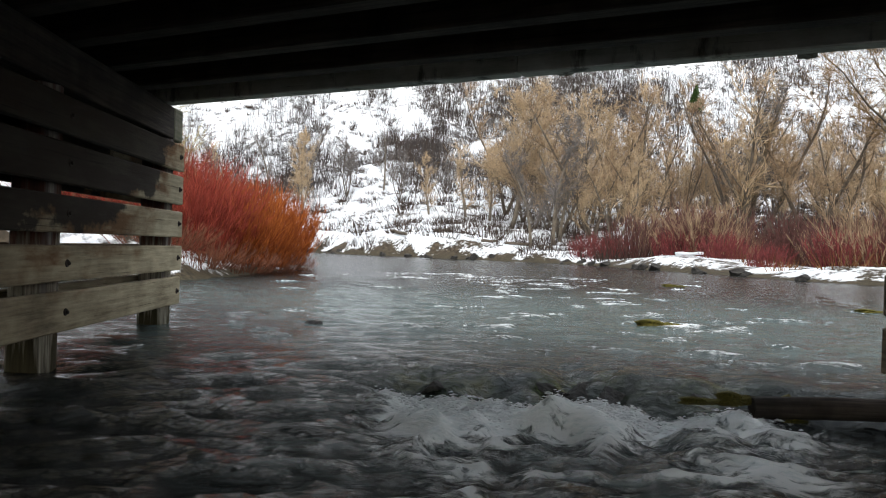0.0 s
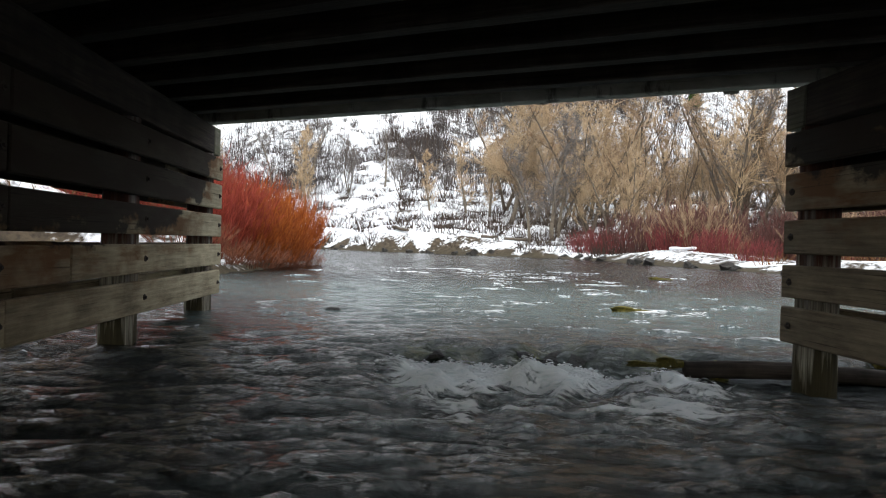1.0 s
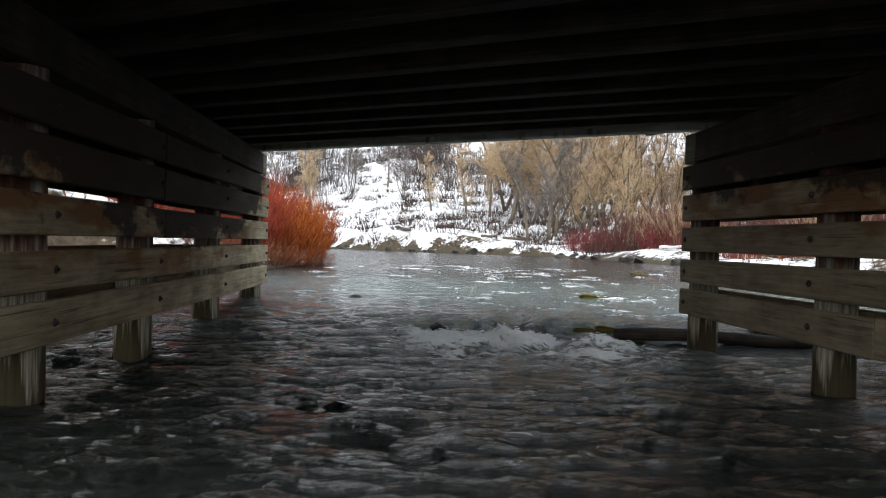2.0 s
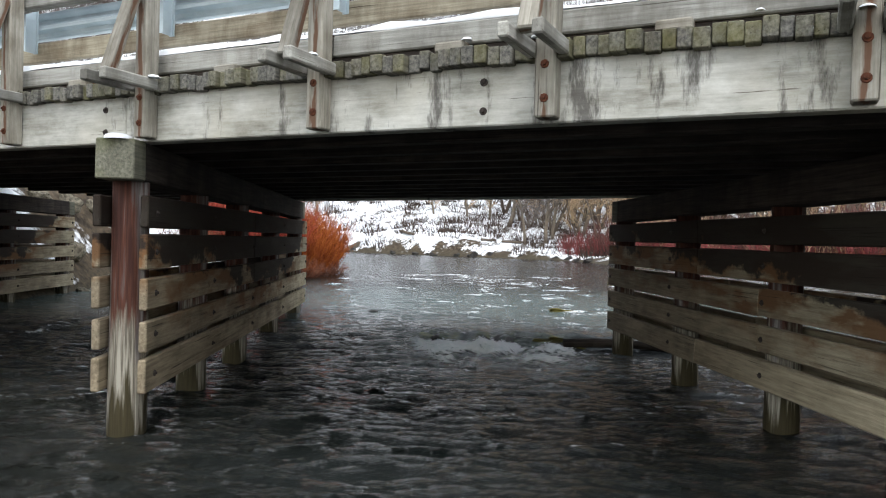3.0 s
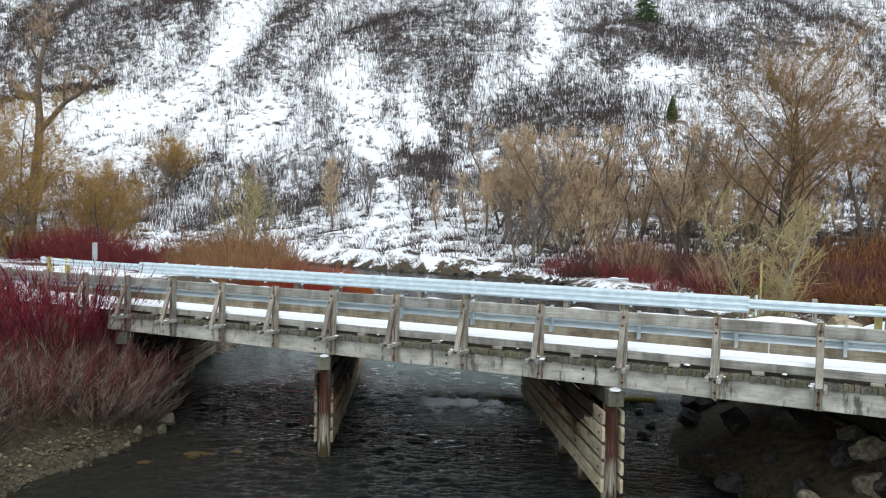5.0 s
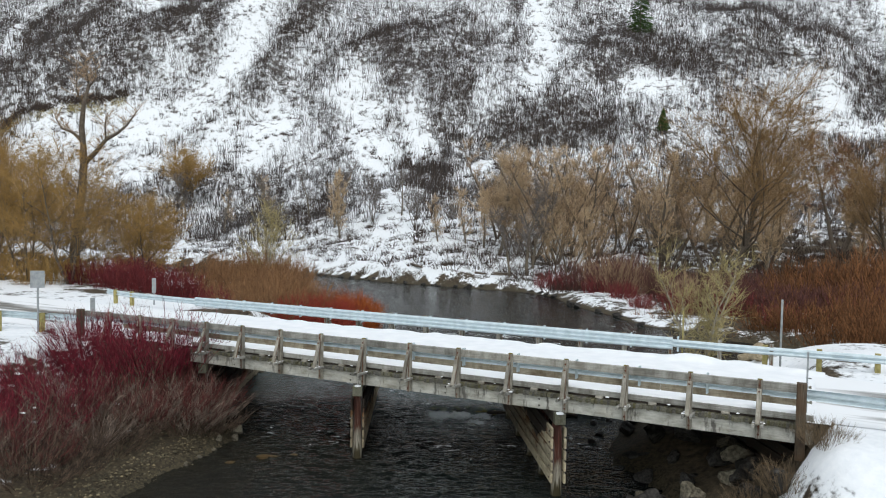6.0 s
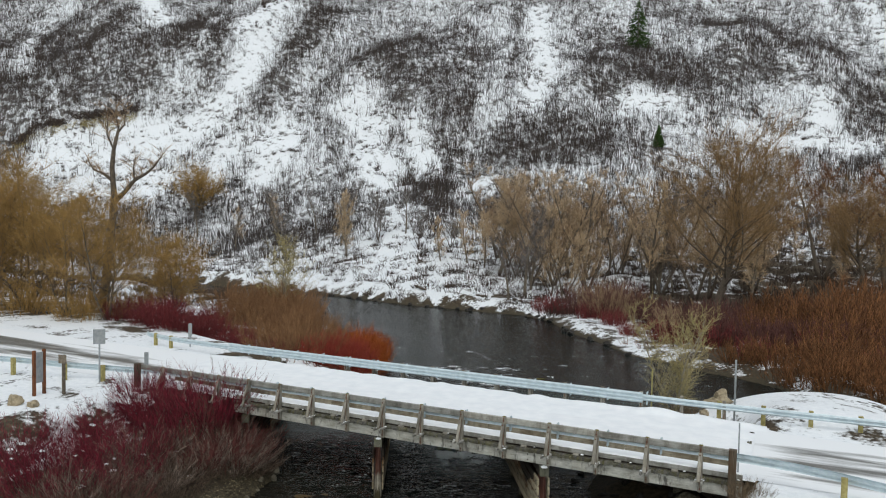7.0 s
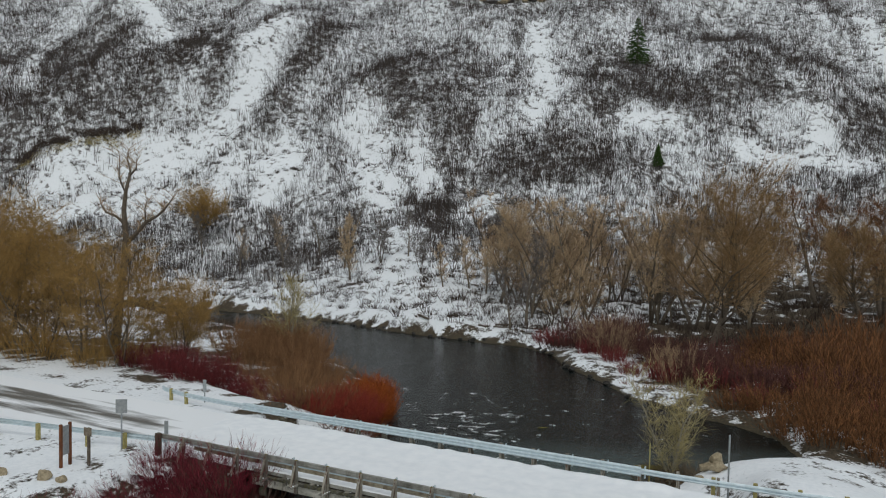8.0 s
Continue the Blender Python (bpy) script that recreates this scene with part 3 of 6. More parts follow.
def river_surface(px, py):
    """Height of the water, how white it is, and how thin it runs over the mossy crest."""
    px, py = np.asarray(px, float), np.asarray(py, float)
    u0, w = weir_side(px, py), weir_along(px, py)
    u = u0 + 0.34 * fbm(w * 0.8, u0 * 0.25, 3, 3)
    dam = step(-0.2, 0.4, w)
    chute = dam * step(3.3, 2.6, w)
    fall = 0.21 * (dam * step(-0.42, 0.12, u) + (1 - dam) * step(-2.6, 1.2, u))
    warp = 0.5 * fbm(w * 0.7, u0 * 0.7, 5, 2)
    crest = ridges(w * 0.6 + warp, u0 * 1.5 + warp, 7, 2)
    ripple = ridges(w * 1.2 + 1.4 * warp, u0 * 3.0 - 0.6 * warp, 11, 1)
    below = step(1.0, -0.6, u)
    near = np.exp(-(np.maximum(np.hypot(px - 1, py - 6) - 15, 0) / 9) ** 2)
    churn = chute * np.exp(-((u + 1.15) / 0.95) ** 2)
    boil = ridges(w * 1.25 + 0.7 * warp, u0 * 1.3, 13, 3, 0.6)
    lumps = fbm(w * 2.3, u0 * 2.0, 19, 2, 0.6)
    rough = 0.010 + 0.027 * below * np.exp(-(np.minimum(u + 1.5, 0) / 9) ** 2)
    z = rough * 1.7 * (crest - 0.45) + 0.75 * rough * (ripple - 0.45) + 0.010 * fbm(w * 2.4, u0 * 4.2, 23, 1)
    z = z + churn * (0.16 * (boil - 0.35) + 0.06 * lumps)
    z = z + chute * np.exp(-((u + 0.80) / 0.30) ** 2) * (0.035 + 0.09 * np.clip(lumps + 0.1, -0.4, 0.9))
    white = chute * step(-0.28, -0.44, u) * step(-3.3, -1.6, u) * (0.44 + 0.80 * step(-1.7, -0.6, u) + 0.7 * fbm(w * 1.2 + 0.4 * warp, u0 * 0.75, 29, 3) + 0.6 * (boil - 0.4))
    white = white + 0.85 * step(0.62, 0.86, 0.6 * crest + 0.4 * ripple) * below * step(-11, -1.0, u) * np.clip(0.5 + 1.1 * fbm(w * 0.45, u0 * 0.35, 31, 2), 0, 1)
    for cu, cw, sw, su, power in WHITECAPS:
        hit = (np.abs(w - cw) < 3 * sw) & (np.abs(u0 - cu) < 8 * su + 0.4)
        if hit.any():
            bent = u0[hit] - cu - 0.25 * sw * np.sin((w[hit] - cw) / sw * 1.7 + cu * 9)
            side = np.exp(-((w[hit] - cw) / sw) ** 2)
            white[hit] += power * side * np.where(bent > 0, np.exp(-(bent / su) ** 2), np.exp(bent / (2.6 * su)))
            z[hit] += 0.045 * power * side * np.exp(-(bent / (1.5 * su)) ** 2)
    thin = chute * np.exp(-((u + 0.12) / 0.20) ** 2) * np.clip(0.55 + 0.9 * fbm(w * 2.6, u0 * 0.6, 37, 3), 0, 1)
    z = z * near + 0.06 * near * np.exp(-((u + 0.02) / 0.25) ** 2) * chute * fbm(w * 2.4, u0 * 0.5, 41, 3)
    return fall + z - 0.02, np.clip(white, 0, 1.6), thin


def water_height(px, py):
    return river_surface(px, py)[0]


def water_material():
    """Clear dark river water; white where it breaks below the weir and on the crests of the run above."""
    m, n, l, p = shader("river_water", 0.12, 0, 0.5)
    p.inputs["IOR"].default_value = 1.333
    p.inputs["Specular Tint"].default_value = (0.88, 0.97, 0.96, 1)
    co = n.new("ShaderNodeNewGeometry").outputs["Position"]
    turn = -math.atan2(WEIR_T.y, WEIR_T.x)
    rot = n.new("ShaderNodeMapping")
    rot.inputs["Rotation"].default_value = (0, 0, turn)
    l.new(co, rot.inputs[0])
    sep = n.new("ShaderNodeSeparateXYZ")
    l.new(rot.outputs[0], sep.inputs[0])
    c0 = Matrix.Rotation(turn, 3, "Z") @ WEIR_A
    u = maths(n, l, "SUBTRACT", sep.outputs["Y"], c0.y)
    w = maths(n, l, "SUBTRACT", sep.outputs["X"], c0.x)
    warp = n.new("ShaderNodeVectorMath")
    warp.operation = "MULTIPLY_ADD"
    wn1 = n.new("ShaderNodeTexNoise")
    wn1.inputs["Scale"].default_value = 3.0
    l.new(co, wn1.inputs[0])
    l.new(wn1.outputs["Color"], warp.inputs[0])
    warp.inputs[1].default_value = (0.35, 0.35, 0)
    l.new(rot.outputs[0], warp.inputs[2])
    wv = warp.outputs[0]
    flow = noise_tex(n, l, wv, 3.4, 6, (0.6, 1.7, 1.0), 0.6)
    fine = noise_tex(n, l, wv, 13.0, 6, (0.6, 1.4, 1.0), 0.68)
    crest = n.new("ShaderNodeTexNoise")
    crest.noise_type = "RIDGED_MULTIFRACTAL"
    crest.inputs["Scale"].default_value = 4.5
    crest.inputs["Detail"].default_value = 5
    crest.inputs["Roughness"].default_value = 0.6
    across = n.new("ShaderNodeMapping")
    across.inputs["Scale"].default_value = (0.5, 1.5, 1.0)
    l.new(wv, across.inputs[0])
    l.new(across.outputs[0], crest.inputs[0])
    swell = noise_tex(n, l, rot.outputs[0], 1.2, 4, (0.6, 1.6, 1.0), 0.6)
    streak = noise_tex(n, l, rot.outputs[0], 0.9, 5, (0.7, 2.4, 1.0), 0.62)
    ripple = noise_tex(n, l, co, 0.5, 4, None, 0.6)
    white = n.new("ShaderNodeAttribute")
    white.attribute_name = "white"
    thin = n.new("ShaderNodeAttribute")
    thin.attribute_name = "thin"
    # crests far upstream, past the reach of the finer surface
    run = maths(n, l, "SUBTRACT", 1.0, maths(n, l, "DIVIDE", maths(n, l, "ABSOLUTE", maths(n, l, "SUBTRACT", u, 24.0)), 16.0), True)
    flecks = maths(n, l, "MULTIPLY", run, maths(n, l, "MULTIPLY", maths(n, l, "SUBTRACT", streak, 0.60), 7.0))
    amount = maths(n, l, "ADD", white.outputs["Fac"], maths(n, l, "MAXIMUM", flecks, 0.0))
    grainy = maths(n, l, "ADD", maths(n, l, "MULTIPLY", maths(n, l, "SUBTRACT", flow, 0.5), 2.2), maths(n, l, "MULTIPLY", maths(n, l, "SUBTRACT", fine, 0.5), 2.4))
    some = maths(n, l, "MULTIPLY", amount, 4.0, True)
    foam = ramp(n, l, maths(n, l, "ADD", amount, maths(n, l, "MULTIPLY", grainy, some)), [(0.34, (0, 0, 0)), (0.50, (0.25, 0.25, 0.25)), (0.68, (0.72, 0.72, 0.72)), (0.88, (1, 1, 1))])
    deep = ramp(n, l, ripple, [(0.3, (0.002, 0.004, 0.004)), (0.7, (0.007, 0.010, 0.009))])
    froth = ramp(n, l, fine, [(0.30, (0.70, 0.77, 0.78)), (0.52, (0.95, 0.97, 0.97))])
    # paler base upstream: grazing reflection of sky and snow put into the colour
    sheen = maths(n, l, "MULTIPLY", maths(n, l, "DIVIDE", maths(n, l, "ADD", u, 0.3), 2.0, True), maths(n, l, "DIVIDE", maths(n, l, "SUBTRACT", 15.0, u), 8.0, True))
    deep = mixed(n, l, sheen, deep, ramp(n, l, flow, [(0.35, (0.05, 0.074, 0.072)), (0.65, (0.11, 0.145, 0.14))]))
    airy = maths(n, l, "MULTIPLY", maths(n, l, "MAXIMUM", maths(n, l, "SUBTRACT", 1.0, maths(n, l, "DIVIDE", maths(n, l, "ABSOLUTE", maths(n, l, "ADD", u, 1.7)), 2.8)), 0.0), ramp(n, l, flow, [(0.40, (0, 0, 0)), (0.62, (1, 1, 1))]))
    ends = maths(n, l, "SUBTRACT", 1.5, maths(n, l, "DIVIDE", maths(n, l, "ABSOLUTE", maths(n, l, "SUBTRACT", w, 1.5)), 1.6), True)
    deep = mixed(n, l, maths(n, l, "MULTIPLY", airy, ends), deep, (0.13, 0.175, 0.175))
    shoal = maths(n, l, "MULTIPLY", maths(n, l, "DIVIDE", maths(n, l, "SUBTRACT", 1.0, w), 7.0, True), maths(n, l, "DIVIDE", maths(n, l, "SUBTRACT", -3.0, u), 4.0, True))
    deep = mixed(n, l, maths(n, l, "MULTIPLY", shoal, ripple), deep, (0.020, 0.014, 0.006))
    moss = ramp(n, l, flow, [(0.36, (0.012, 0.022, 0.008)), (0.5, (0.05, 0.065, 0.015)), (0.64, (0.16, 0.14, 0.03))])
    deep = mixed(n, l, thin.outputs["Fac"], deep, moss)
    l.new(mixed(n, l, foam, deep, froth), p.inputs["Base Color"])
    smooth = maths(n, l, "ADD", 0.05, maths(n, l, "MULTIPLY", maths(n, l, "DIVIDE", maths(n, l, "SUBTRACT", u, 2.0), 18.0, True), 0.12))
    l.new(maths(n, l, "MAXIMUM", smooth, maths(n, l, "MULTIPLY", foam, 0.4)), p.inputs["Roughness"])
    h = maths(n, l, "ADD", maths(n, l, "MULTIPLY", crest.outputs[0], 0.42), maths(n, l, "ADD", flow, maths(n, l, "MULTIPLY", fine, 1.3)))
    h = maths(n, l, "ADD", h, maths(n, l, "MULTIPLY", swell, 2.4))
    h = maths(n, l, "MULTIPLY", h, maths(n, l, "SUBTRACT", 1.0, maths(n, l, "MULTIPLY", foam, 0.85)))
    calm = maths(n, l, "SUBTRACT", 1.0, maths(n, l, "MULTIPLY", maths(n, l, "DIVIDE", maths(n, l, "ADD", u, 1.0), 2.0, True), 0.66))
    h = maths(n, l, "MULTIPLY", h, calm)
    bumped(n, l, p, h, 1.0, 0.06)
    return m


# ---- ground and river ----
ground = sheet("ground", graded(-700, 500, -32, 30, 0.55, 1.032), graded(-150, 800, -16, 42, 0.55, 1.028), land, ground_material(), bareness)
tagged(ground, "snow-covered valley floor and hillside with bare brown litter", "ground", kind="structure")
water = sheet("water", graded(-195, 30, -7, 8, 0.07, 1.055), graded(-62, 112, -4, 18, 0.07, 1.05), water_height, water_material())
spots = np.empty(len(water.data.vertices) * 3, np.float32)
water.data.vertices.foreach_get("co", spots)
for label, values in zip(("white", "thin"), river_surface(spots[0::3], spots[1::3])[1:]):
    water.data.attributes.new(label, "FLOAT", "POINT").data.foreach_set("value", values.astype(np.float32))
tagged(water, "dark clear river running white over a low weir", "river", kind="structure")

# ---- the timber bridge ----
S = 1.905                       # spacing of the posts
X0, X1 = -8.6, 14.75            # ends of the deck
FACE, BACK = 0.08, 8.40         # outer faces of the outer girders
SOFFIT, GTOP = 2.72, 3.16       # girder
DECK_TOP = 3.29

bridge = thing("timber_bridge", (0, 0, 0), "weathered grey timber road bridge with snow on its deck", "bridge")
k = 0
ys = [FACE + 0.09] + [FACE + 0.09 + (BACK - FACE - 0.18) * j / 12 for j in range(1, 12)] + [BACK - 0.09]
for y in ys:
    outer = y in (ys[0], ys[-1])
    cuts = [X0, -0.35, 7.0, X1] if outer else [X0, X1]
    sag = round(0.09 * (y - FACE) / (BACK - FACE), 3)     # the soffit falls towards the upstream side
    for a, b in zip(cuts, cuts[1:]):
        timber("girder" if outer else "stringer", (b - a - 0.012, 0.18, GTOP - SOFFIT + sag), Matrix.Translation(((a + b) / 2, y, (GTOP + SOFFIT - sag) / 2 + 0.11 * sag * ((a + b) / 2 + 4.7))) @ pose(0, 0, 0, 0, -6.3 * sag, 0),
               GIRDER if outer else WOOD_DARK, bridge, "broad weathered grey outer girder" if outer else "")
rng = random.Random(4)
x = X0
while x < X1 - 0.1:
    w = rng.choice((0.085, 0.095, 0.10, 0.11))
    out = rng.uniform(-0.03, 0.05)
    drop = rng.uniform(-0.022, 0.008)
    m = Matrix.Translation((x + w / 2, (FACE + BACK) / 2, (GTOP + DECK_TOP) / 2 + drop)) @ pose(0, 0, 0, 0, 0, 90)
    timber("deck_plank", (BACK - FACE + 0.16 + round(out, 2) * 2, w - 0.005, DECK_TOP - GTOP), m, MOSSY, bridge, cuts=0, bevel=0.007, worn=0.006)
    x += w
timber("filler", (X1 - X0 - 0.1, 0.06, 0.075), Matrix.Translation(((X0 + X1) / 2, 0.235, 3.329)), WOOD_DARK, bridge, "dark strip filling the gap under the curb")
for y, sgn in ((0.26, 1),):
    for a, b in zip([X0, -3.81, 1.905, 7.62], [-3.81, 1.905, 7.62, X1]):
        timber("curb", (b - a - 0.015, 0.19, 0.17), Matrix.Translation(((a + b) / 2, y, 3.447)), WOOD, bridge, "grey curb timber on blocks")
    for j in range(-4, 8):
        if X0 + 0.3 < (j + 0.5) * S < X1 - 0.6:
            timber("curb_block", (0.24, 0.24, 0.075), Matrix.Translation(((j + 0.5) * S + rng.uniform(-0.15, 0.15), y - 0.06 * sgn, 3.33)), WOOD_POST, bridge)


def snow_strip(name, pts, width, top, base, parent, seed, label="", lump=0.03):
    """A long uneven ridge of snow along a line of points."""
    r = np.random.default_rng(seed)
    a, b = np.array(pts[0], float), np.array(pts[1], float)
    n = max(8, int(np.linalg.norm(b - a) / 0.22))
    prof = [(-0.5, 0.0), (-0.42, 0.55), (-0.2, 0.95), (0.1, 1.0), (0.38, 0.6), (0.5, 0.0)]
    d = (b - a) / np.linalg.norm(b - a)
    side = np.array((-d[1], d[0]))
    verts, faces = [], []
    for i in range(n + 1):
        c = a + (b - a) * i / n
        hgt = (top - base) * (0.65 + 0.35 * math.sin(i * 0.9 + seed) * math.sin(i * 0.37)) + r.uniform(-lump, lump) * 0.5
        hgt = max(hgt, 0.012)
        if i in (0, n):
            hgt = 0.012
        for q, (u, v) in enumerate(prof):
            wob = r.uniform(-0.02, 0.02)
            p = c + side * (u * width + wob)
            verts.append((p[0], p[1], base + v * hgt))
    for i in range(n):
        for q in range(len(prof) - 1):
            o = i * len(prof) + q
            faces.append((o, o + 1, o + len(prof) + 1, o + len(prof)))
    ob = new(name, mesh_of(name, verts, faces, SNOW, True))
    if label:
        tagged(ob, label)
    if parent:
        hang(ob, parent, Matrix())
    return ob


# snow on the deck: one blanket with a soft uneven top
def deck_snow_height(px, py):
    edge = np.minimum(np.minimum(py - 0.42, 8.34 - py), 0.12 * np.minimum(px - (X0 - 9), X1 + 0.6 - px))
    drift = 0.16 * np.exp(-((py - 8.0) / 0.35) ** 2) * (0.6 + 0.5 * waves2(px, py, 33, 2.2, 3)) + 0.17 * np.exp(-((px - 10.6) / 0.7) ** 2 - ((py - 7.8) / 0.4) ** 2)
    tracks = -drift + 0.025 * (np.exp(-((py - 3.0) / 0.3) ** 2) + np.exp(-((py - 5.4) / 0.3) ** 2))
    return DECK_TOP + 0.002 + (0.12 + 0.02 * waves2(px, py, 31, 3.0, 4)) * step(0, 0.35, edge) - tracks


snow = sheet("deck_snow", np.arange(X0 - 9, X1 + 0.61, 0.2), np.arange(0.36, 8.40, 0.175), deck_snow_height, SNOW)
tagged(snow, "smooth blanket of fresh snow covering the bridge deck", "snow", kind="stuff")
curb_snow = snow_strip("curb_snow", [(X0, 0.27), (X1, 0.27)], 0.18, 3.63, 3.54, None, 3)
tagged(curb_snow, "ridge of snow lying along the curb timber", "snow", kind="stuff")


def bolt_mesh(mat):
    key = "bolt " + mat.name
    if key not in MESHES:
        bm = bmesh.new()
        bmesh.ops.create_cone(bm, cap_ends=True, segments=10, radius1=0.032, radius2=0.028, depth=0.012)
        bmesh.ops.create_cone(bm, cap_ends=True, segments=6, radius1=0.016, radius2=0.014, depth=0.045)
        me = bpy.data.meshes.new("bolt")
        bm.to_mesh(me)
        bm.free()
        me.materials.append(mat)
        MESHES[key] = me
    return MESHES[key]


def bolt(parent, m, mat=None):
    return hang(new("bolt", bolt_mesh(mat or RUST)), parent, m)


for x in (-0.62, 6.72, -6.2, 3.3, 11.4):
    for z in (2.83, 3.04):
        bolt(bridge, Matrix.Translation((x, FACE - 0.002, z)) @ pose(0, 0, 0, 90, 0, 0), IRON)


# ---- railing of the near side: timber posts, braces and top rail ----
def rail_post(x, y, face, cut=0.0):
    """One railing post with its brace and pair of outriggers; face is -1 where it leans out towards -y."""
    ob = thing("railing_post", (x, y, 2.74), "weathered grey timber railing post with raking brace and rusty bolts", "post", "railing posts of the bridge")
    f = face
    post = timber("post", (1.71 - 2 * cut, 0.145, 0.155), along((0, 0, cut), (0, 0.0, 1.71 - cut), (0, f, 0)), WOOD_POST, ob)
    brace = timber("brace", (1.02, 0.09, 0.13), along((0, f * 0.43, 0.50), (0, f * 0.10, 1.45), (1, 0, 0)), WOOD_POST, ob)
    if f < 0:
        timber("moss_cap", (0.13, 0.12, 0.018), Matrix.Translation((0, 0, 1.717)), MOSS, ob, "thin cushion of yellow-green moss", bevel=0.006, worn=0.006)
    for sx in (-0.115, 0.115):
        timber("outrigger", (1.0, 0.08, 0.10), Matrix.Translation((sx, f * 0.08, 0.475)) @ pose(0, 0, 0, 0, 0, 90), WOOD, ob)
    for z in (0.13, 0.36):
        bolt(post, post.matrix_basis.inverted() @ Matrix.Translation((0, f * 0.082, z)) @ pose(0, 0, 0, 90, 0, 0))
    for z in (1.38, 1.56):
        hold = post if z > 1.5 else brace
        bolt(hold, hold.matrix_basis.inverted() @ Matrix.Translation((0, f * (0.085 if z > 1.5 else 0.17), z)) @ pose(0, 0, 0, 90, 0, 0))
    return ob


first = rail_post(0.0, 0.0, -1)
for k in list(range(-7, 0)) + list(range(1, 8)):
    copy_thing(first, Matrix.Translation((S * k, 0, 2.74)) @ pose(0, 0, 0, 0, 0, rng.uniform(-1, 1)))
first_far = rail_post(0.0, BACK + 0.08, 1, 0.1)
first_far.location.z = 2.60
for k in list(range(-4, 0)) + list(range(1, 8)):
    copy_thing(first_far, Matrix.Translation((S * k, BACK + 0.08, 2.60)))
for x in (14.42, -15.1):
    end = thing("end_post", (x, -0.10, 2.3), "thick dark timber end post of the railing", "post", "end posts of the railing")
    timber("post", (2.17, 0.26, 0.26), along((0, 0, 0), (0, 0, 2.2), (0, 1, 0)), WOOD_BROWN, end)

low_rail = thing("timber_rail", (0, 0, 0), "weathered lower rail board under the steel beam", "railing", "timber rails")
for a, b in zip([-13.0, -6.7, -0.95, 4.8, 10.5], [-6.7, -0.95, 4.8, 10.5, 14.3]):
    timber("rail_board", (b - a - 0.012, 0.07, 0.21), Matrix.Translation(((a + b) / 2, 0.495, 3.81)), WOOD_WARM, low_rail)
for y in (0.155,):
    rail = thing("timber_rail", (0, 0, 0), "weathered grey timber top rail in long lengths", "railing", "timber rails")
    for a, b in zip([-15.1, -7.62, -1.905, 3.81, 9.525], [-7.62, -1.905, 3.81, 9.525, 14.42]):
        timber("rail_board", (b - a - 0.012, 0.13, 0.24), Matrix.Translation(((a + b) / 2, y, 4.27 if y < 1 else 4.02)), WOOD, rail)


# ---- steel guard rails ----
def beam_profile(waves_n):
    """Outline of a corrugated beam, height first, then how far it stands out."""
    if waves_n == 3:
        return [(0.0, 0.0), (0.02, 0.02), (0.055, 0.075), (0.085, 0.082), (0.115, 0.07), (0.15, 0.008), (0.19, 0.008), (0.225, 0.07), (0.255, 0.082),
                (0.285, 0.07), (0.32, 0.008), (0.36, 0.008), (0.395, 0.07), (0.425, 0.082), (0.455, 0.075), (0.49, 0.02), (0.508, 0.0)]
    return [(0.0, 0.0), (0.02, 0.02), (0.055, 0.075), (0.085, 0.082), (0.115, 0.07), (0.14, 0.008), (0.172, 0.008), (0.2, 0.07), (0.227, 0.082), (0.257, 0.075), (0.292, 0.02), (0.312, 0.0)]


def beam(name, pts, z_bottom, waves_n, parent, face, taper=None):
    """A corrugated guard-rail beam through plan points, 3 mm thick, bulging towards face * left of its run."""
    prof = beam_profile(waves_n)
    th = 0.004
    loop = [(h, d) for h, d in prof] + [(h, d - th) for h, d in reversed(prof)]
    verts, faces = [], []
    n = len(loop)
    for i, (px, py) in enumerate(pts):
        a = Vector(pts[max(i - 1, 0)])
        b = Vector(pts[min(i + 1, len(pts) - 1)])
        d = (b - a).normalized()
        side = Vector((-d.y, d.x)) * face
        for h, o in loop:
            verts.append((px + side.x * o, py + side.y * o, z_bottom + h))
    for i in range(len(pts) - 1):
        for q in range(n):
            faces.append((i * n + q, i * n + (q + 1) % n, (i + 1) * n + (q + 1) % n, (i + 1) * n + q))
    ob = new(name, mesh_of(name, verts, faces, STEEL))
    return hang(ob, parent, Matrix())


def steel_post_mesh():
    """A wide-flange post, 0.9 m long, standing on its local origin."""
    if "ipost" not in MESHES:
        bm = bmesh.new()
        for sx, sy, oy in ((0.062, 0.008, -0.07), (0.062, 0.008, 0.07), (0.007, 0.132, 0.0)):
            g = bmesh.ops.create_cube(bm, size=1)["verts"]
            bmesh.ops.scale(bm, vec=(sx, sy, 0.62), verts=g)
            bmesh.ops.translate(bm, vec=(0, oy, 0.31), verts=g)
        me = bpy.data.meshes.new("steel_post")
        bm.to_mesh(me)
        bm.free()
        me.materials.append(STEEL)
        MESHES["ipost"] = me
    return MESHES["ipost"]


near_rail = thing("steel_guardrail", (0, 0, 0), "galvanised corrugated steel guardrail behind the timber rail", "guardrail", "steel guardrails")
cuts = [-15.1, -13.0, -9.2, -5.4, -1.6, 2.2, 6.0, 9.8, 13.6]
for a, b in zip(cuts, cuts[1:]):
    beam("beam", [(a, 0.46), (b + 0.04, 0.462)], 3.92, 2, near_rail, 1)
beam("beam", [(-15.06, 0.47), (-17.5, 0.0), (-20.0, -0.55), (-23.5, -1.05), (-26.5, -1.6), (-29, -2.4)], 3.80, 2, near_rail, -1)
bend = [(13.6, 0.462), (15.0, 0.44), (16.4, 0.30), (17.8, -0.05), (19.4, -0.6), (22, -1.8), (26, -4.0)]
beam("beam", bend, 3.90, 2, near_rail, 1)
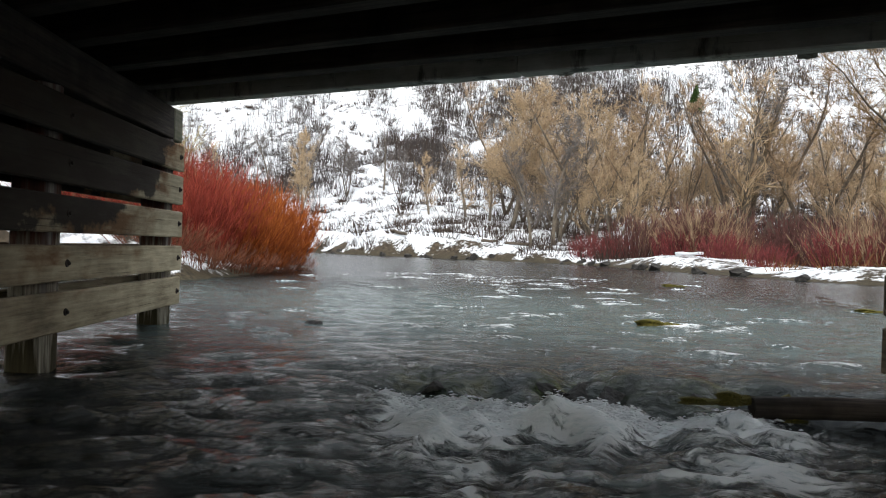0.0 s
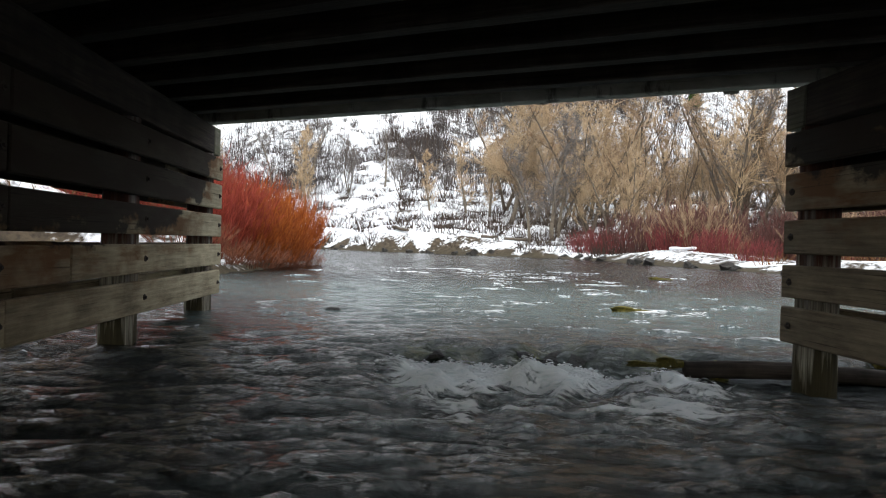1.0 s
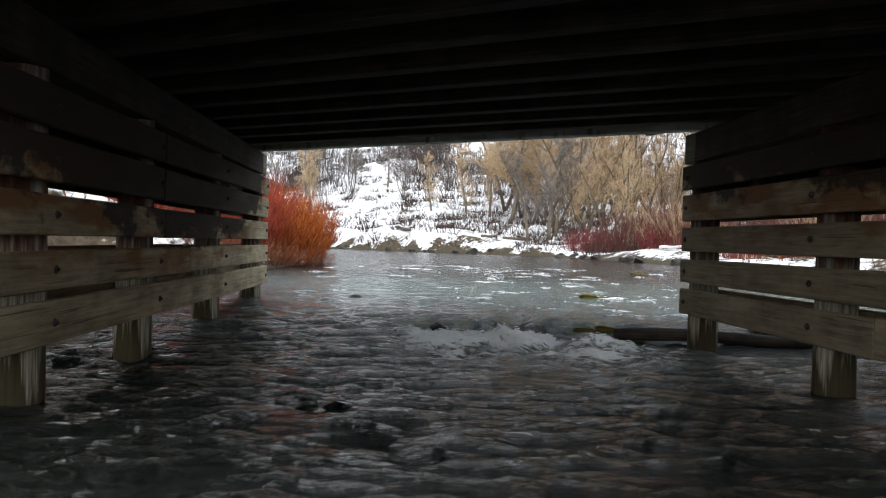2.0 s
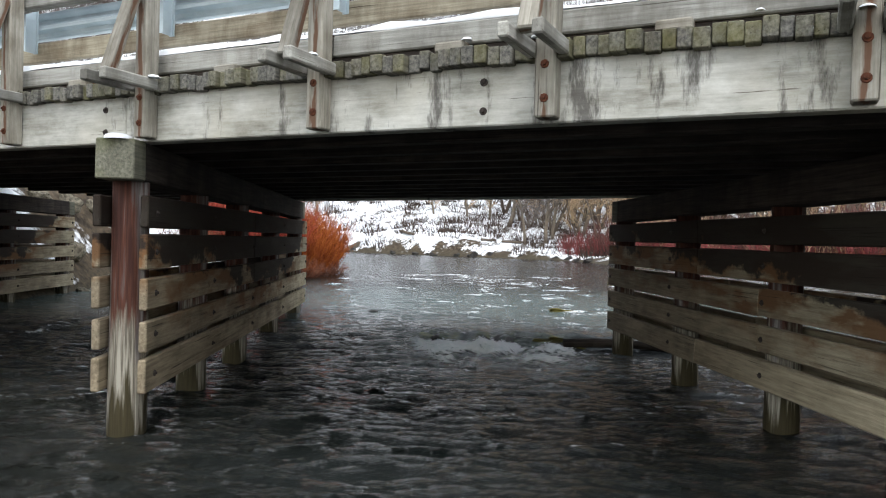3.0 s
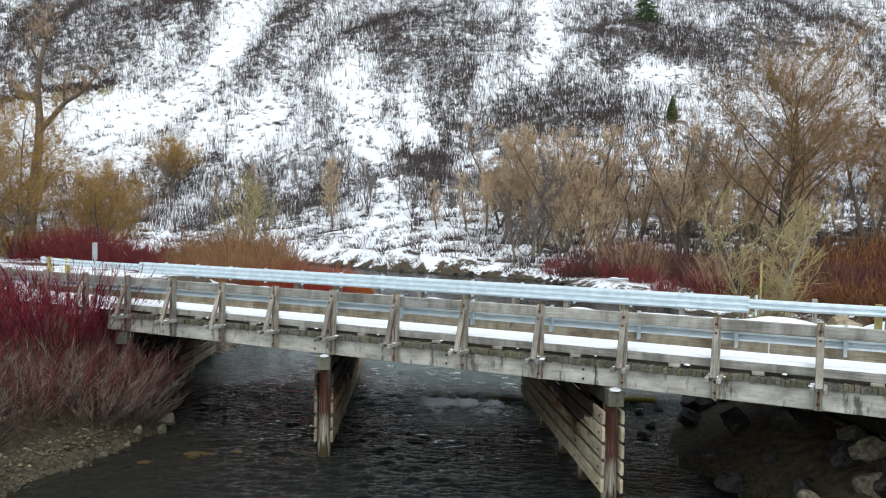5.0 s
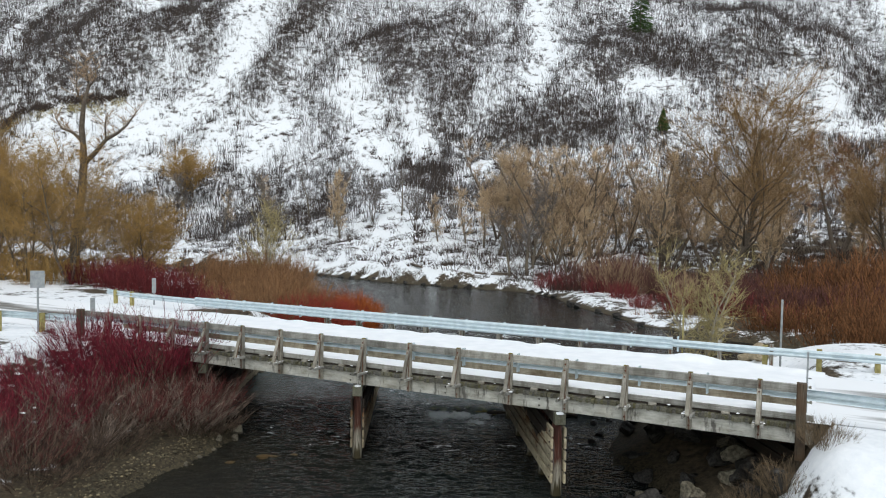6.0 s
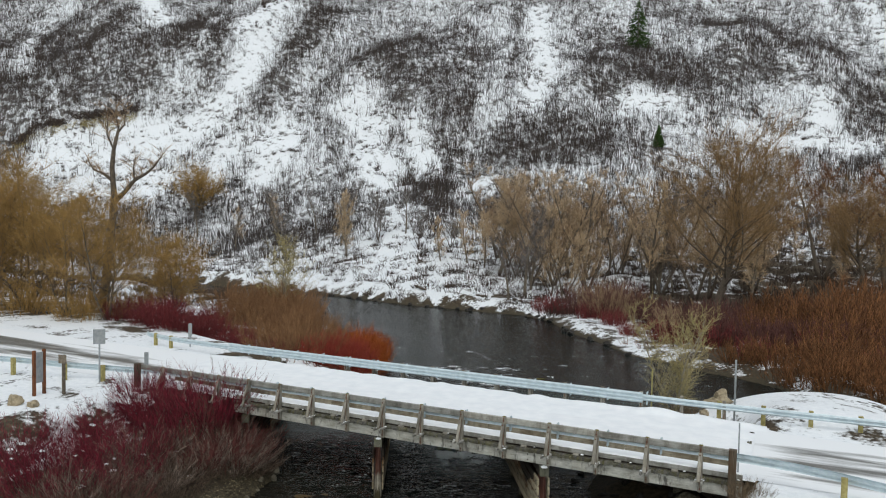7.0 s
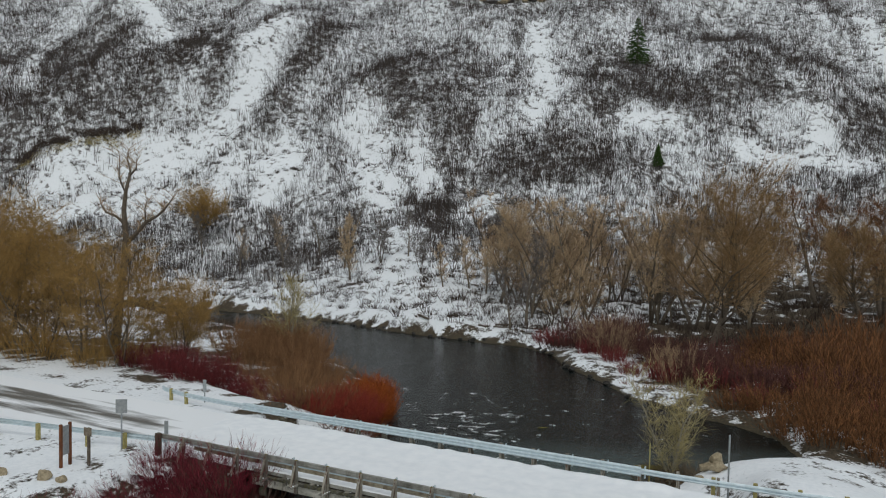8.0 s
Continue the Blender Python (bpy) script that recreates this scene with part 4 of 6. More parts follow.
for k in range(-4, 7):
    hang(new("steel_post", steel_post_mesh()), near_rail, Matrix.Translation((S * k + 0.05 + 0.1 * (k - 2), 0.36, 3.79)))
far_rail = thing("steel_guardrail", (0, 0, 0), "pale galvanised guardrail with a three-wave beam on the far side", "guardrail", "steel guardrails")
FARY, FARZ = 8.36, 3.67
cuts = [-16.5, -12.7, -8.9, -5.1, -1.3, 2.5, 6.3, 9.6]
for a, b in zip(cuts, cuts[1:]):
    beam("beam", [(a, FARY), (b + 0.04, FARY - 0.002)], FARZ, 3, far_rail, -1)
beam("beam", [(-16.46, FARY), (-19.0, FARY + 0.1), (-22.0, FARY + 0.35), (-24.6, FARY + 0.9), (-25.1, FARY + 1.2), (-25.3, FARY + 1.55)], FARZ + 0.10, 2, far_rail, 1)
beam("beam", [(9.6, FARY), (11.4, FARY), (13.2, FARY + 0.05), (15.2, FARY + 0.15), (17.5, FARY + 0.3), (21.5, FARY + 0.5), (26, FARY + 0.7), (34, FARY + 1.0)], FARZ + 0.12, 2, far_rail, -1)
for k in range(-8, 6):
    hang(new("steel_post", steel_post_mesh()), far_rail, Matrix.Translation((S * k + 0.3, FARY + 0.09, 3.60)))


# ---- piers: capped rows of piles with spaced planking on both sides ----
BOARDS = [(0.40, 0.71), (0.79, 1.07), (1.17, 1.46), (1.54, 1.86), (1.92, 2.21)]


def pile_mesh(r, h, seed):
    bm = bmesh.new()
    n = 14
    rings = []
    for i in range(7):
        z = h * i / 6
        ring = []
        for q in range(n):
            a = 2 * math.pi * q / n
            rr = r * (1.06 - 0.1 * i / 6) * (1 + 0.035 * math.sin(5 * a + seed + i * 0.4) + 0.02 * math.sin(11 * a + seed))
            ring.append(bm.verts.new((z, rr * math.cos(a), rr * math.sin(a))))
        rings.append(ring)
    for a, b in zip(rings, rings[1:]):
        for q in range(n):
            bm.faces.new((a[q], a[(q + 1) % n], b[(q + 1) % n], b[q])).smooth = True
    bm.faces.new(rings[-1])
    me = bpy.data.meshes.new("pile")
    bm.to_mesh(me)
    bm.free()
    me.materials.append(PILE_WOOD)
    return me


PILES = [pile_mesh(0.17, 3.15, s) for s in (1, 2, 3)]


def pier(a, b, label, piles, edge, bleached):
    """a, b: plan points of the cap's near and far end."""
    a, b = Vector((*a, 0)), Vector((*b, 0))
    length = (b - a).length
    base = along(a, b)
    base.translation = a
    plank = pier_material("pier_planks", a, (b - a).normalized(), edge, bleached)
    ob = thing("bridge_pier", base, label, "pier", "timber piers of the bridge")
    r = random.Random(int(a.x * 10))
    cap_z = SOFFIT - 0.185
    # one cap in three pieces: shade coloured into the middle, lit mossy ends paler
    timber("cap", (length - 0.3, 0.34, 0.36), Matrix.Translation((length / 2, 0, cap_z - 0.045)) @ pose(0, 0, 0, 0, math.degrees(0.09 / length), 0), WOOD_DARK, ob, "square cap beam, coloured black for creosote and deck shade")
    for q in (0.0, 1.0):
        timber("cap_end", (0.29, 0.345, 0.365), Matrix.Translation((q * length, 0, cap_z - 0.09 * q)), CAP_WOOD, ob, "mossy grey end of the cap beam")
    for i, q in enumerate(piles):
        hang(new("round_post", PILES[i % 3]), ob, Matrix.Translation((length * q, 0, -0.75)) @ pose(0, 0, 0, 0, -90, 0))
    for side in (-1, 1):
        for j, (z0, z1) in enumerate(BOARDS):
            split = r.choice((0.46, 0.55, 0.62))
            for u0, u1 in ((0.0, split), (split, 1.0)):
                L = (u1 - u0) * length - 0.01
                m = Matrix.Translation(((u0 + u1) / 2 * length + 0.02 * r.uniform(-1, 1), side * 0.215, (z0 + z1) / 2 + r.uniform(-0.01, 0.01)))
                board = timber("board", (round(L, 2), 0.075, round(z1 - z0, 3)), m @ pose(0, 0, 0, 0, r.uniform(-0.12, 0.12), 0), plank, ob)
                for q in piles:
                    if u0 <= q <= u1:
                        bolt(board, board.matrix_basis.inverted() @ Matrix.Translation((min(max(length * q, 0.14), length - 0.14), side * 0.256, (z0 + z1) / 2)) @ pose(0, 0, 0, 90, 0, 0), IRON)
    return ob


QS = (0.025, 0.23, 0.45, 0.71, 0.985)
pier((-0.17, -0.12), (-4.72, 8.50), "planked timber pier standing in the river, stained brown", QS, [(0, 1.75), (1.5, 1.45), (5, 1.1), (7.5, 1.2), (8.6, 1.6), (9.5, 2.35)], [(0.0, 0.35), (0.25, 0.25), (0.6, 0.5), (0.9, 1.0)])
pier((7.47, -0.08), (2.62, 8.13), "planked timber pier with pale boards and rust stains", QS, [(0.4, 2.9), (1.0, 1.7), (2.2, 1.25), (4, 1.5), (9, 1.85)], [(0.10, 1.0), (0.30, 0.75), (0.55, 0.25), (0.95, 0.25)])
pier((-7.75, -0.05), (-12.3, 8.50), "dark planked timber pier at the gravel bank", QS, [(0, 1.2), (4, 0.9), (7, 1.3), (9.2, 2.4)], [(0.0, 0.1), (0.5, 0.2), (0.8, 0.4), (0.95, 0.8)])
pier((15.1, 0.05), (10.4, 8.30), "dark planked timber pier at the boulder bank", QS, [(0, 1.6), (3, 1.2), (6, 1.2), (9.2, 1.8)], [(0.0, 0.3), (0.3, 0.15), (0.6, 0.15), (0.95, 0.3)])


# ---- road beyond the bridge ----
def road_material():
    m, n, l, p = shader("wet_asphalt", 0.45)
    co = n.new("ShaderNodeNewGeometry").outputs["Position"]
    sep = n.new("ShaderNodeSeparateXYZ")
    l.new(co, sep.inputs[0])
    streak = noise_tex(n, l, co, 1.0, 6, (0.10, 1.1, 1.0), 0.6)
    grit = noise_tex(n, l, co, 40, 4)
    tar = ramp(n, l, grit, [(0.3, (0.11, 0.107, 0.10)), (0.7, (0.20, 0.195, 0.18))])
    away = maths(n, l, "ABSOLUTE", maths(n, l, "ADD", sep.outputs["X"], 2.0))
    away = maths(n, l, "DIVIDE", maths(n, l, "SUBTRACT", 18.5, away), 5.0)
    away = maths(n, l, "MAXIMUM", maths(n, l, "MINIMUM", away, 1.0), 0.0)
    lane = maths(n, l, "ABSOLUTE", maths(n, l, "SUBTRACT", sep.outputs["Y"], 3.6))
    side = maths(n, l, "MULTIPLY", maths(n, l, "MAXIMUM", maths(n, l, "SUBTRACT", lane, 1.7), 0.0), 0.22)
    cover = maths(n, l, "ADD", streak, maths(n, l, "ADD", maths(n, l, "MULTIPLY", away, 0.35), side))
    mask = ramp(n, l, cover, [(0.42, (0, 0, 0)), (0.60, (1, 1, 1))])
    l.new(mixed(n, l, mask, tar, (0.84, 0.85, 0.87)), p.inputs["Base Color"])
    l.new(ramp(n, l, mask, [(0, (0.35,)), (1, (0.8,))]), p.inputs["Roughness"])
    bumped(n, l, p, maths(n, l, "ADD", grit, mask), 0.3, 0.02)
    return m


ROAD = road_material()
for a, b in ((-160.0, -8.7), (14.85, 160.0)):
    road = sheet("road", np.linspace(a, b, 120), np.linspace(0.55, 8.1, 14), lambda gx, gy: 3.296 + 0.025 * (1 - ((gy - 4.2) / 3.7) ** 2) + 0 * gx, ROAD)
    tagged(road, "wet asphalt road with slush and snow between the wheel tracks", "road", kind="structure")


# ---- stones ----
def stone_bm(seed, flat=0.7, cuts=3, rough=0.28):
    bm = bmesh.new()
    bmesh.ops.create_icosphere(bm, subdivisions=cuts, radius=1)
    off = Vector((seed * 7.3, seed * 3.1, seed * 1.7))
    for v in bm.verts:
        c = v.co.copy()
        k = 1 + rough * noise.noise(c * 1.1 + off) + 0.5 * rough * noise.noise(c * 2.7 + off) + 0.25 * rough * noise.noise(c * 6.1 + off)
        # chip flat faces off the ball
        for q in range(8):
            nrm = noise.noise_vector(off + Vector((q * 11.1, 0, 0))).normalized()
            over = c.dot(nrm) - 0.56
            if over > 0:
                c -= nrm * over * 0.92
        v.co = Vector((c.x * k, c.y * k, c.z * k * flat))
    return bm


STONES = {}


def stone(name, at, size, label, mat, seed, flat=0.7, turn=0, group="", sink=0.25, z=None):
    key = (seed % 6, mat.name, flat)
    if key not in STONES:
        bm = stone_bm(seed % 6, flat)
        me = bpy.data.meshes.new("stone")
        bm.to_mesh(me)
        bm.free()
        me.materials.append(mat)
        STONES[key] = me
    ob = new(name, STONES[key])
    base = max(float(land(at[0], at[1])), -0.25) if z is None else z
    s = size if isinstance(size, tuple) else (size, size * 0.8, size)
    ob.matrix_world = Matrix.Translation((at[0], at[1], base + s[2] * flat * (1 - 2 * sink))) @ pose(0, 0, 0, 0, 0, turn) @ Matrix.Diagonal((*s, 1))
    return tagged(ob, label, "rock", group)


# great boulder and riprap under the eastern span
def great_boulder(at, size, seed, turn):
    """A weathered block with ledges and splits."""
    bm = stone_bm(seed, 0.8, 5, 0.34)
    for v in bm.verts:
        c = v.co
        ledge = abs(noise.noise(Vector((c.x * 1.3, c.y * 1.3, c.z * 4.0)) + Vector((seed, 2, 5))))
        v.co = c * (1 - 0.16 * max(0.0, 0.25 - ledge) * 4 + 0.05 * noise.noise(c * 7.0) + 0.025 * noise.noise(c * 17.0))
    me = bpy.data.meshes.new("boulder")
    bm.to_mesh(me)
    bm.free()
    me.materials.append(ROCK)
    ob = new("boulder", me)
    ob.matrix_world = Matrix.Translation(at) @ pose(0, 0, 0, 0, 0, turn) @ Matrix.Diagonal((*size, 1))
    return tagged(ob, "huge dark ledged boulder under the bridge's east span", "rock", "great boulders")


great_boulder((10.2, 5.0, 0.15), (1.75, 1.25, 1.15), 1, 25)
great_boulder((11.6, 3.0, 0.10), (1.25, 1.0, 0.95), 4, 80)
great_boulder((9.2, 7.1, 0.05), (0.9, 0.75, 0.85), 2, 140)
br = random.Random(8)
for x, y, s in ((8.2, 8.6, 0.62), (9.3, 9.3, 0.8), (8.5, 10.6, 0.55), (10.2, 8.4, 0.75), (10.8, 10.2, 0.6), (7.7, 11.8, 0.5), (11.6, 6.6, 0.55), (12.0, 2.8, 0.6), (12.6, 1.4, 0.45), (11.2, 1.7, 0.4), (8.1, 7.2, 0.5), (9.0, 12.2, 0.6), (9.6, 13.6, 0.55)):
    stone("boulder", (x, y), s, "dark wet riprap boulder beside the timber pier", ROCK if br.random() < 0.6 else PALE_ROCK, br.randint(0, 9), 0.75, br.uniform(0, 360), "riprap boulders")
for x, y, s in ((7.0, 7.4, 0.20), (6.9, 6.2, 0.22), (6.3, 8.9, 0.25), (6.8, 9.6, 0.2), (-3.4, 9.6, 0.3)):
    stone("stone", (x, y), s, "low dark stone breaking the water surface", ROCK, br.randint(0, 9), 0.55, br.uniform(0, 360), "stones in the river", z=-0.02)
for i in range(34):
    x, y = br.uniform(9.6, 14.2), br.uniform(-0.6, 8.6)
    stone("riprap_stone", (x, y), br.uniform(0.28, 0.62), "dark angular stone on the slope under the bridge", ROCK if br.random() < 0.8 else PALE_ROCK, br.randint(0, 9), 0.8, br.uniform(0, 360), "stones under the east span")
# pale riprap on the west bank above and below the bridge
for x, y, s in ((-12.7, 9.9, 0.42), (-13.3, 10.6, 0.5), (-13.9, 10.0, 0.45), (-12.9, 11.2, 0.35), (-14.4, 11.4, 0.4), (-12.4, 9.1, 0.3), (-13.5, 9.2, 0.35), (-14.6, 9.4, 0.5), (-15.2, 10.8, 0.45), (-14.0, 12.2, 0.3), (-15.6, 12.0, 0.35), (-12.9, 8.7, 0.25), (-13.1, 12.0, 0.28), (-6.1, 0.25, 0.30), (-5.7, -0.4, 0.26), (-6.5, -0.3, 0.32), (-5.9, -1.1, 0.2), (-5.4, -1.9, 0.15), (-5.3, -2.8, 0.13), (-5.1, -3.6, 0.15)):
    stone("riprap_stone", (x, y), s, "pale angular riprap stone on the gravel bank", PALE_ROCK, br.randint(0, 9), 0.8, br.uniform(0, 360), "pale riprap stones")
for x, y, s in ((-17.4, -5.4, 0.42), (-16.2, -5.2, 0.36), (-19.9, -6.0, 0.4), (12.4, 17.0, 0.75), (12.7, 15.2, 0.55), (12.0, 16.0, 0.5), (11.8, 14.4, 0.4)):
    stone("boulder", (x, y), s, "tan boulder half buried in the snow", TAN_ROCK, br.randint(0, 9), 0.8, br.uniform(0, 360), "tan boulders")

# weir: a row of rounded stones, and a dark log that closes its east end
for i in range(15):
    u = i / 14
    p = WEIR_A.lerp(WEIR_B, 0.03 + u * 0.5)
    stone("weir_stone", (p.x + br.uniform(-0.1, 0.1), p.y - 0.08 + br.uniform(-0.12, 0.1)), br.uniform(0.22, 0.34), "mossy stone of the low weir, wet and dark", MOSS if br.random() < 0.35 else ROCK, br.randint(0, 9), 0.6, br.uniform(0, 360), "weir stones", z=-0.14)


def log(name, a, b, r, label, mat, snow=False):
    a, b = Vector(a), Vector(b)
    bm = bmesh.new()
    n, rings = 12, []
    L = (b - a).length
    for i in range(9):
        ring = []
        for q in range(n):
            t = 2 * math.pi * q / n
            rr = r * (1 - 0.2 * i / 8) * (1 + 0.08 * math.sin(3 * t + i) + 0.04 * math.sin(7 * t))
            ring.append(bm.verts.new((L * (i / 8 - 0.5), rr * math.cos(t), rr * math.sin(t) + 0.03 * math.sin(i * 1.1))))
        rings.append(ring)
    for p, q in zip(rings, rings[1:]):
        for k in range(n):
            bm.faces.new((p[k], p[(k + 1) % n], q[(k + 1) % n], q[k])).smooth = True
    bm.faces.new(rings[0][::-1])
    bm.faces.new(rings[-1])
    me = bpy.data.meshes.new(name)
    bm.to_mesh(me)
    bm.free()
    me.materials.append(mat)
    ob = new(name, me)
    ob.matrix_world = along(a, b)
    return tagged(ob, label, "log")


log("weir_log", (1.62, 8.02, 0.07), (5.4, 9.50, 0.09), 0.085, "dark waterlogged log lying across the weir", WOOD_DARK)
log("weir_log", (3.2, 9.0, 0.16), (6.6, 10.2, 0.18), 0.12, "mossy log lying behind the pier", MOSS)


def moss_patch(at, size, z, mat=None, label="yellow-green water weed on a rock in the current"):
    bm = stone_bm(3, 0.3, 4, 0.5)
    me = bpy.data.meshes.new("water_weed")
    bm.to_mesh(me)
    bm.free()
    me.materials.append(mat or MOSS)
    ob = new("water_weed", me)
    ob.matrix_world = Matrix.Translation((at[0], at[1], z)) @ pose(0, 0, 0, 0, 0, 30) @ Matrix.Diagonal((*size, 1))
    return tagged(ob, label, "water weed", "weed patches")


for x, y, s in ((0.2, 12.5, (0.4, 0.2, 0.26)), (3.2, 18.5, (0.4, 0.2, 0.2)), (8.0, 20.5, (1.9, 0.7, 0.35)), (1.28, 7.74, (0.2, 0.08, 0.1)), (1.50, 7.98, (0.2, 0.09, 0.18)), (4.6, 9.2, (0.5, 0.2, 0.3)), (-1.5, 26, (0.5, 0.2, 0.2))):
    moss_patch((x, y), s, 0.20 if y > 10 else 0.13)
for x, y, s in ((-3.26, -1.5, (0.5, 0.35, 0.22)), (-2.45, -0.75, (0.35, 0.2, 0.16)), (-3.9, -2.6, (0.35, 0.25, 0.14))):
    moss_patch((x, y), s, -0.04, WEED, "brown water weed just breaking the shallow water")


# ---- roadside things ----
def marker(name, at, top, w, mat, label, category, plate=None, foot=None, group=""):
    z = float(land(at[0], at[1])) if foot is None else foot
    ob = thing(name, (at[0], at[1], z - 0.1), label, category, group)
    timber("post", (top - z + 0.1, w, w), along((0, 0, 0), (0, 0, top - z + 0.1), (0, 1, 0)), mat, ob, bevel=0.006, worn=0.002)
    if plate:
        pw, ph, turn, pm = plate
        timber("sign_plate", (pw, 0.012, ph), Matrix.Translation((0.0, 0.0, top - z + 0.1 - ph / 2 + 0.02)) @ pose(0, 0, 0, 0, 0, turn) @ Matrix.Translation((0, -w / 2 - 0.012, 0)), pm, ob, "blank grey back of a road sign", bevel=0.004, worn=0, cuts=0)
    return ob


marker("road_sign", (-17.7, -0.35), 6.1, 0.07, STEEL_GREY, "grey metal sign seen from behind beside the guardrail", "road sign", (0.62, 0.80, 38, STEEL_GREY))
marker("road_sign", (-21.2, 9.7), 4.9, 0.07, STEEL_GREY, "narrow grey delineator plate behind the guardrail", "road sign", (0.24, 0.9, 38, STEEL_GREY))
marker("delineator", (-15.6, 0.95), 4.85, 0.07, STEEL_GREY, "narrow grey delineator plate at the bridge end", "road sign", (0.22, 0.9, 38, STEEL_GREY))
marker("delineator", (14.55, 0.75), 5.25, 0.05, STEEL_GREY, "slim grey delineator post at the bridge end", "post")
marker("gauge_post", (13.6, 10.9), 5.75, 0.085, STEEL_GREY, "tall grey metal post beside the snow heap", "post")
marker("yellow_stake", (9.9, 9.2), 5.2, 0.06, YELLOW_POST, "thin yellow marker stake behind the guardrail", "post", foot=1.0)
for i, (x, y) in enumerate(((-17.7, -0.15), (-20.0, -0.75), (-23.6, -1.3), (-26.5, -1.9))):
    marker("guardrail_post", (x, y), 4.12, 0.2, YELLOW_POST, "yellowish treated timber post of the guardrail", "post", group="timber guardrail posts")
for x, y in ((-23.7, 9.0), (-22.0, 8.75), (13.1, 8.66), (15.0, 8.76), (16.95, 8.86), (18.9, 8.95), (20.8, 9.05), (22.7, 9.15), (17.9, -0.28), (20.2, -1.15)):
    marker("guardrail_post", (x, y), 4.13, 0.19, YELLOW_POST, "yellowish treated timber post of the guardrail", "post", group="timber guardrail posts")

board = thing("information_board", Matrix.Translation((-18.15, -3.55, 3.1)) @ pose(0, 0, 0, 0, 0, 97), "brown-framed grey information board standing in the snow", "notice board")
for sx in (-0.3, 0.3):
    timber("post", (2.35, 0.14, 0.14), along((sx, 0, 0), (sx, 0, 2.35), (0, 1, 0)), wood_material("red_brown_post", (0.13, 0.045, 0.02), (0.28, 0.11, 0.05), (0.08, 0.03, 0.015)), board, "red-brown post")
timber("panel", (0.47, 0.05, 1.55), Matrix.Translation((0, 0, 1.45)), STEEL_GREY, board, "grey panel seen from the side", worn=0, cuts=0)
marker("trail_post", (-17.3, -2.8), 5.15, 0.13, BARK_DARK, "dark post with two small brown plates", "post", (0.5, 0.45, 10, BARK))

# lumps of snow on caps, outriggers and deck edge
lumps, lf = [], []
lr = random.Random(12)
spots = [(-0.12, -0.2, 2.71, 0.13), (7.5, -0.16, 2.71, 0.14)]
for k in range(-4, 8):
    for q in range(3):
        spots.append((S * k + lr.uniform(-0.2, 0.2), lr.uniform(-0.42, -0.08), 3.262, lr.uniform(0.03, 0.07)))
    spots.append((S * k + 0.95 + 0.35 + lr.uniform(-0.1, 0.1), 0.10, 3.365, lr.uniform(0.03, 0.07)))
for x, y, z, r in spots:
    o = len(lumps)
    for ring, (rr, hh) in enumerate(((1.0, 0.0), (0.85, 0.25), (0.45, 0.4))):
        for q in range(7):
            t = 2 * math.pi * q / 7
            j = lr.uniform(0.8, 1.15)
            lumps.append((x + r * rr * j * math.cos(t), y + r * rr * j * math.sin(t), z + r * hh))
    for ring in range(2):
        for q in range(7):
            lf.append((o + ring * 7 + q, o + ring * 7 + (q + 1) % 7, o + ring * 7 + 7 + (q + 1) % 7, o + ring * 7 + 7 + q))
    lf.append(tuple(o + 14 + q for q in range(7)))
tagged(new("snow_lumps", mesh_of("snow_lumps", lumps, lf, SNOW, True)), "small lumps of snow left on the timber ends", "snow", kind="stuff")

# snow caught in the red bushes beside the bridge
bush_snow = bmesh.new()
for i in range(30):
    x, y, z, r = ((-13.6, -2.0, 3.35, 0.46), (-13.2, -2.4, 3.25, 0.36), (-14.1, -2.3, 3.2, 0.40), (-13.0, -1.8, 3.35, 0.24))[i] if i < 4 else (lr.uniform(-14.5, -7.6), lr.uniform(-9.0, -1.0), 0, lr.uniform(0.05, 0.12))
    z = z or 1.35 + 0.95 * float(step(-7.5, -12.0, x)) + lr.uniform(-0.5, 0.5)
    for v in bmesh.ops.create_icosphere(bush_snow, subdivisions=2, radius=1)["verts"]:
        k = 1 + 0.9 * noise.noise(v.co * 1.6 + Vector((i * 5.1, 0, 0))) + 0.4 * noise.noise(v.co * 4.0 + Vector((0, i * 3.3, 0)))
        v.co = Vector((x + v.co.x * r * k * 1.5, y + v.co.y * r * k, z + v.co.z * r * k * 0.35))
me = bpy.data.meshes.new("bush_snow")
bush_snow.to_mesh(me)
bush_snow.free()
me.materials.append(SNOW)
tagged(new("bush_snow", me), "clumps of snow caught in the red willow twigs", "snow", kind="stuff")

# dark stones along the foot of the far bank
for i in range(46):
    u = br.random()
    x = -52 + 56 * u
    y = float(np.interp(x, [-60, -48, -36, -29, -22, -16, -11, -7, -2, 2.4], [66.5, 65.2, 62, 61.3, 60.4, 60, 57, 50, 45, 39.2])) + br.uniform(-0.2, 0.9)
    stone("bank_stone", (x, y), br.uniform(0.18, 0.6), "dark wet stone at the foot of the far bank", ROCK, br.randint(0, 9), 0.7, br.uniform(0, 360), "stones of the far bank", z=0.15)

# pebbles of the near gravel bank, too many to count
PEBBLE = plain_material("brown_pebbles", (0.05, 0.041, 0.025), (0.15, 0.125, 0.075), 4, 0.7, 0, 0.3, 0.02, 0.4, [(0.4, 0.4, 0.4), (1, 1, 1), (2.0, 1.95, 1.85)])
pr = np.random.default_rng(17)
px, py = pr.uniform(-8.4, -4.6, 5200), pr.uniform(-9.5, 0.4, 5200)
edge = inside_distance(px, py, RIVER)
ok = (edge > -0.5) & (edge < 1.9) & (pr.random(5200) < 0.35 + 0.6 * step(1.6, 0.3, edge))
px, py = px[ok], py[ok]
pz, size = land(px, py), 0.02 + 0.055 * pr.random(len(px)) ** 2.2
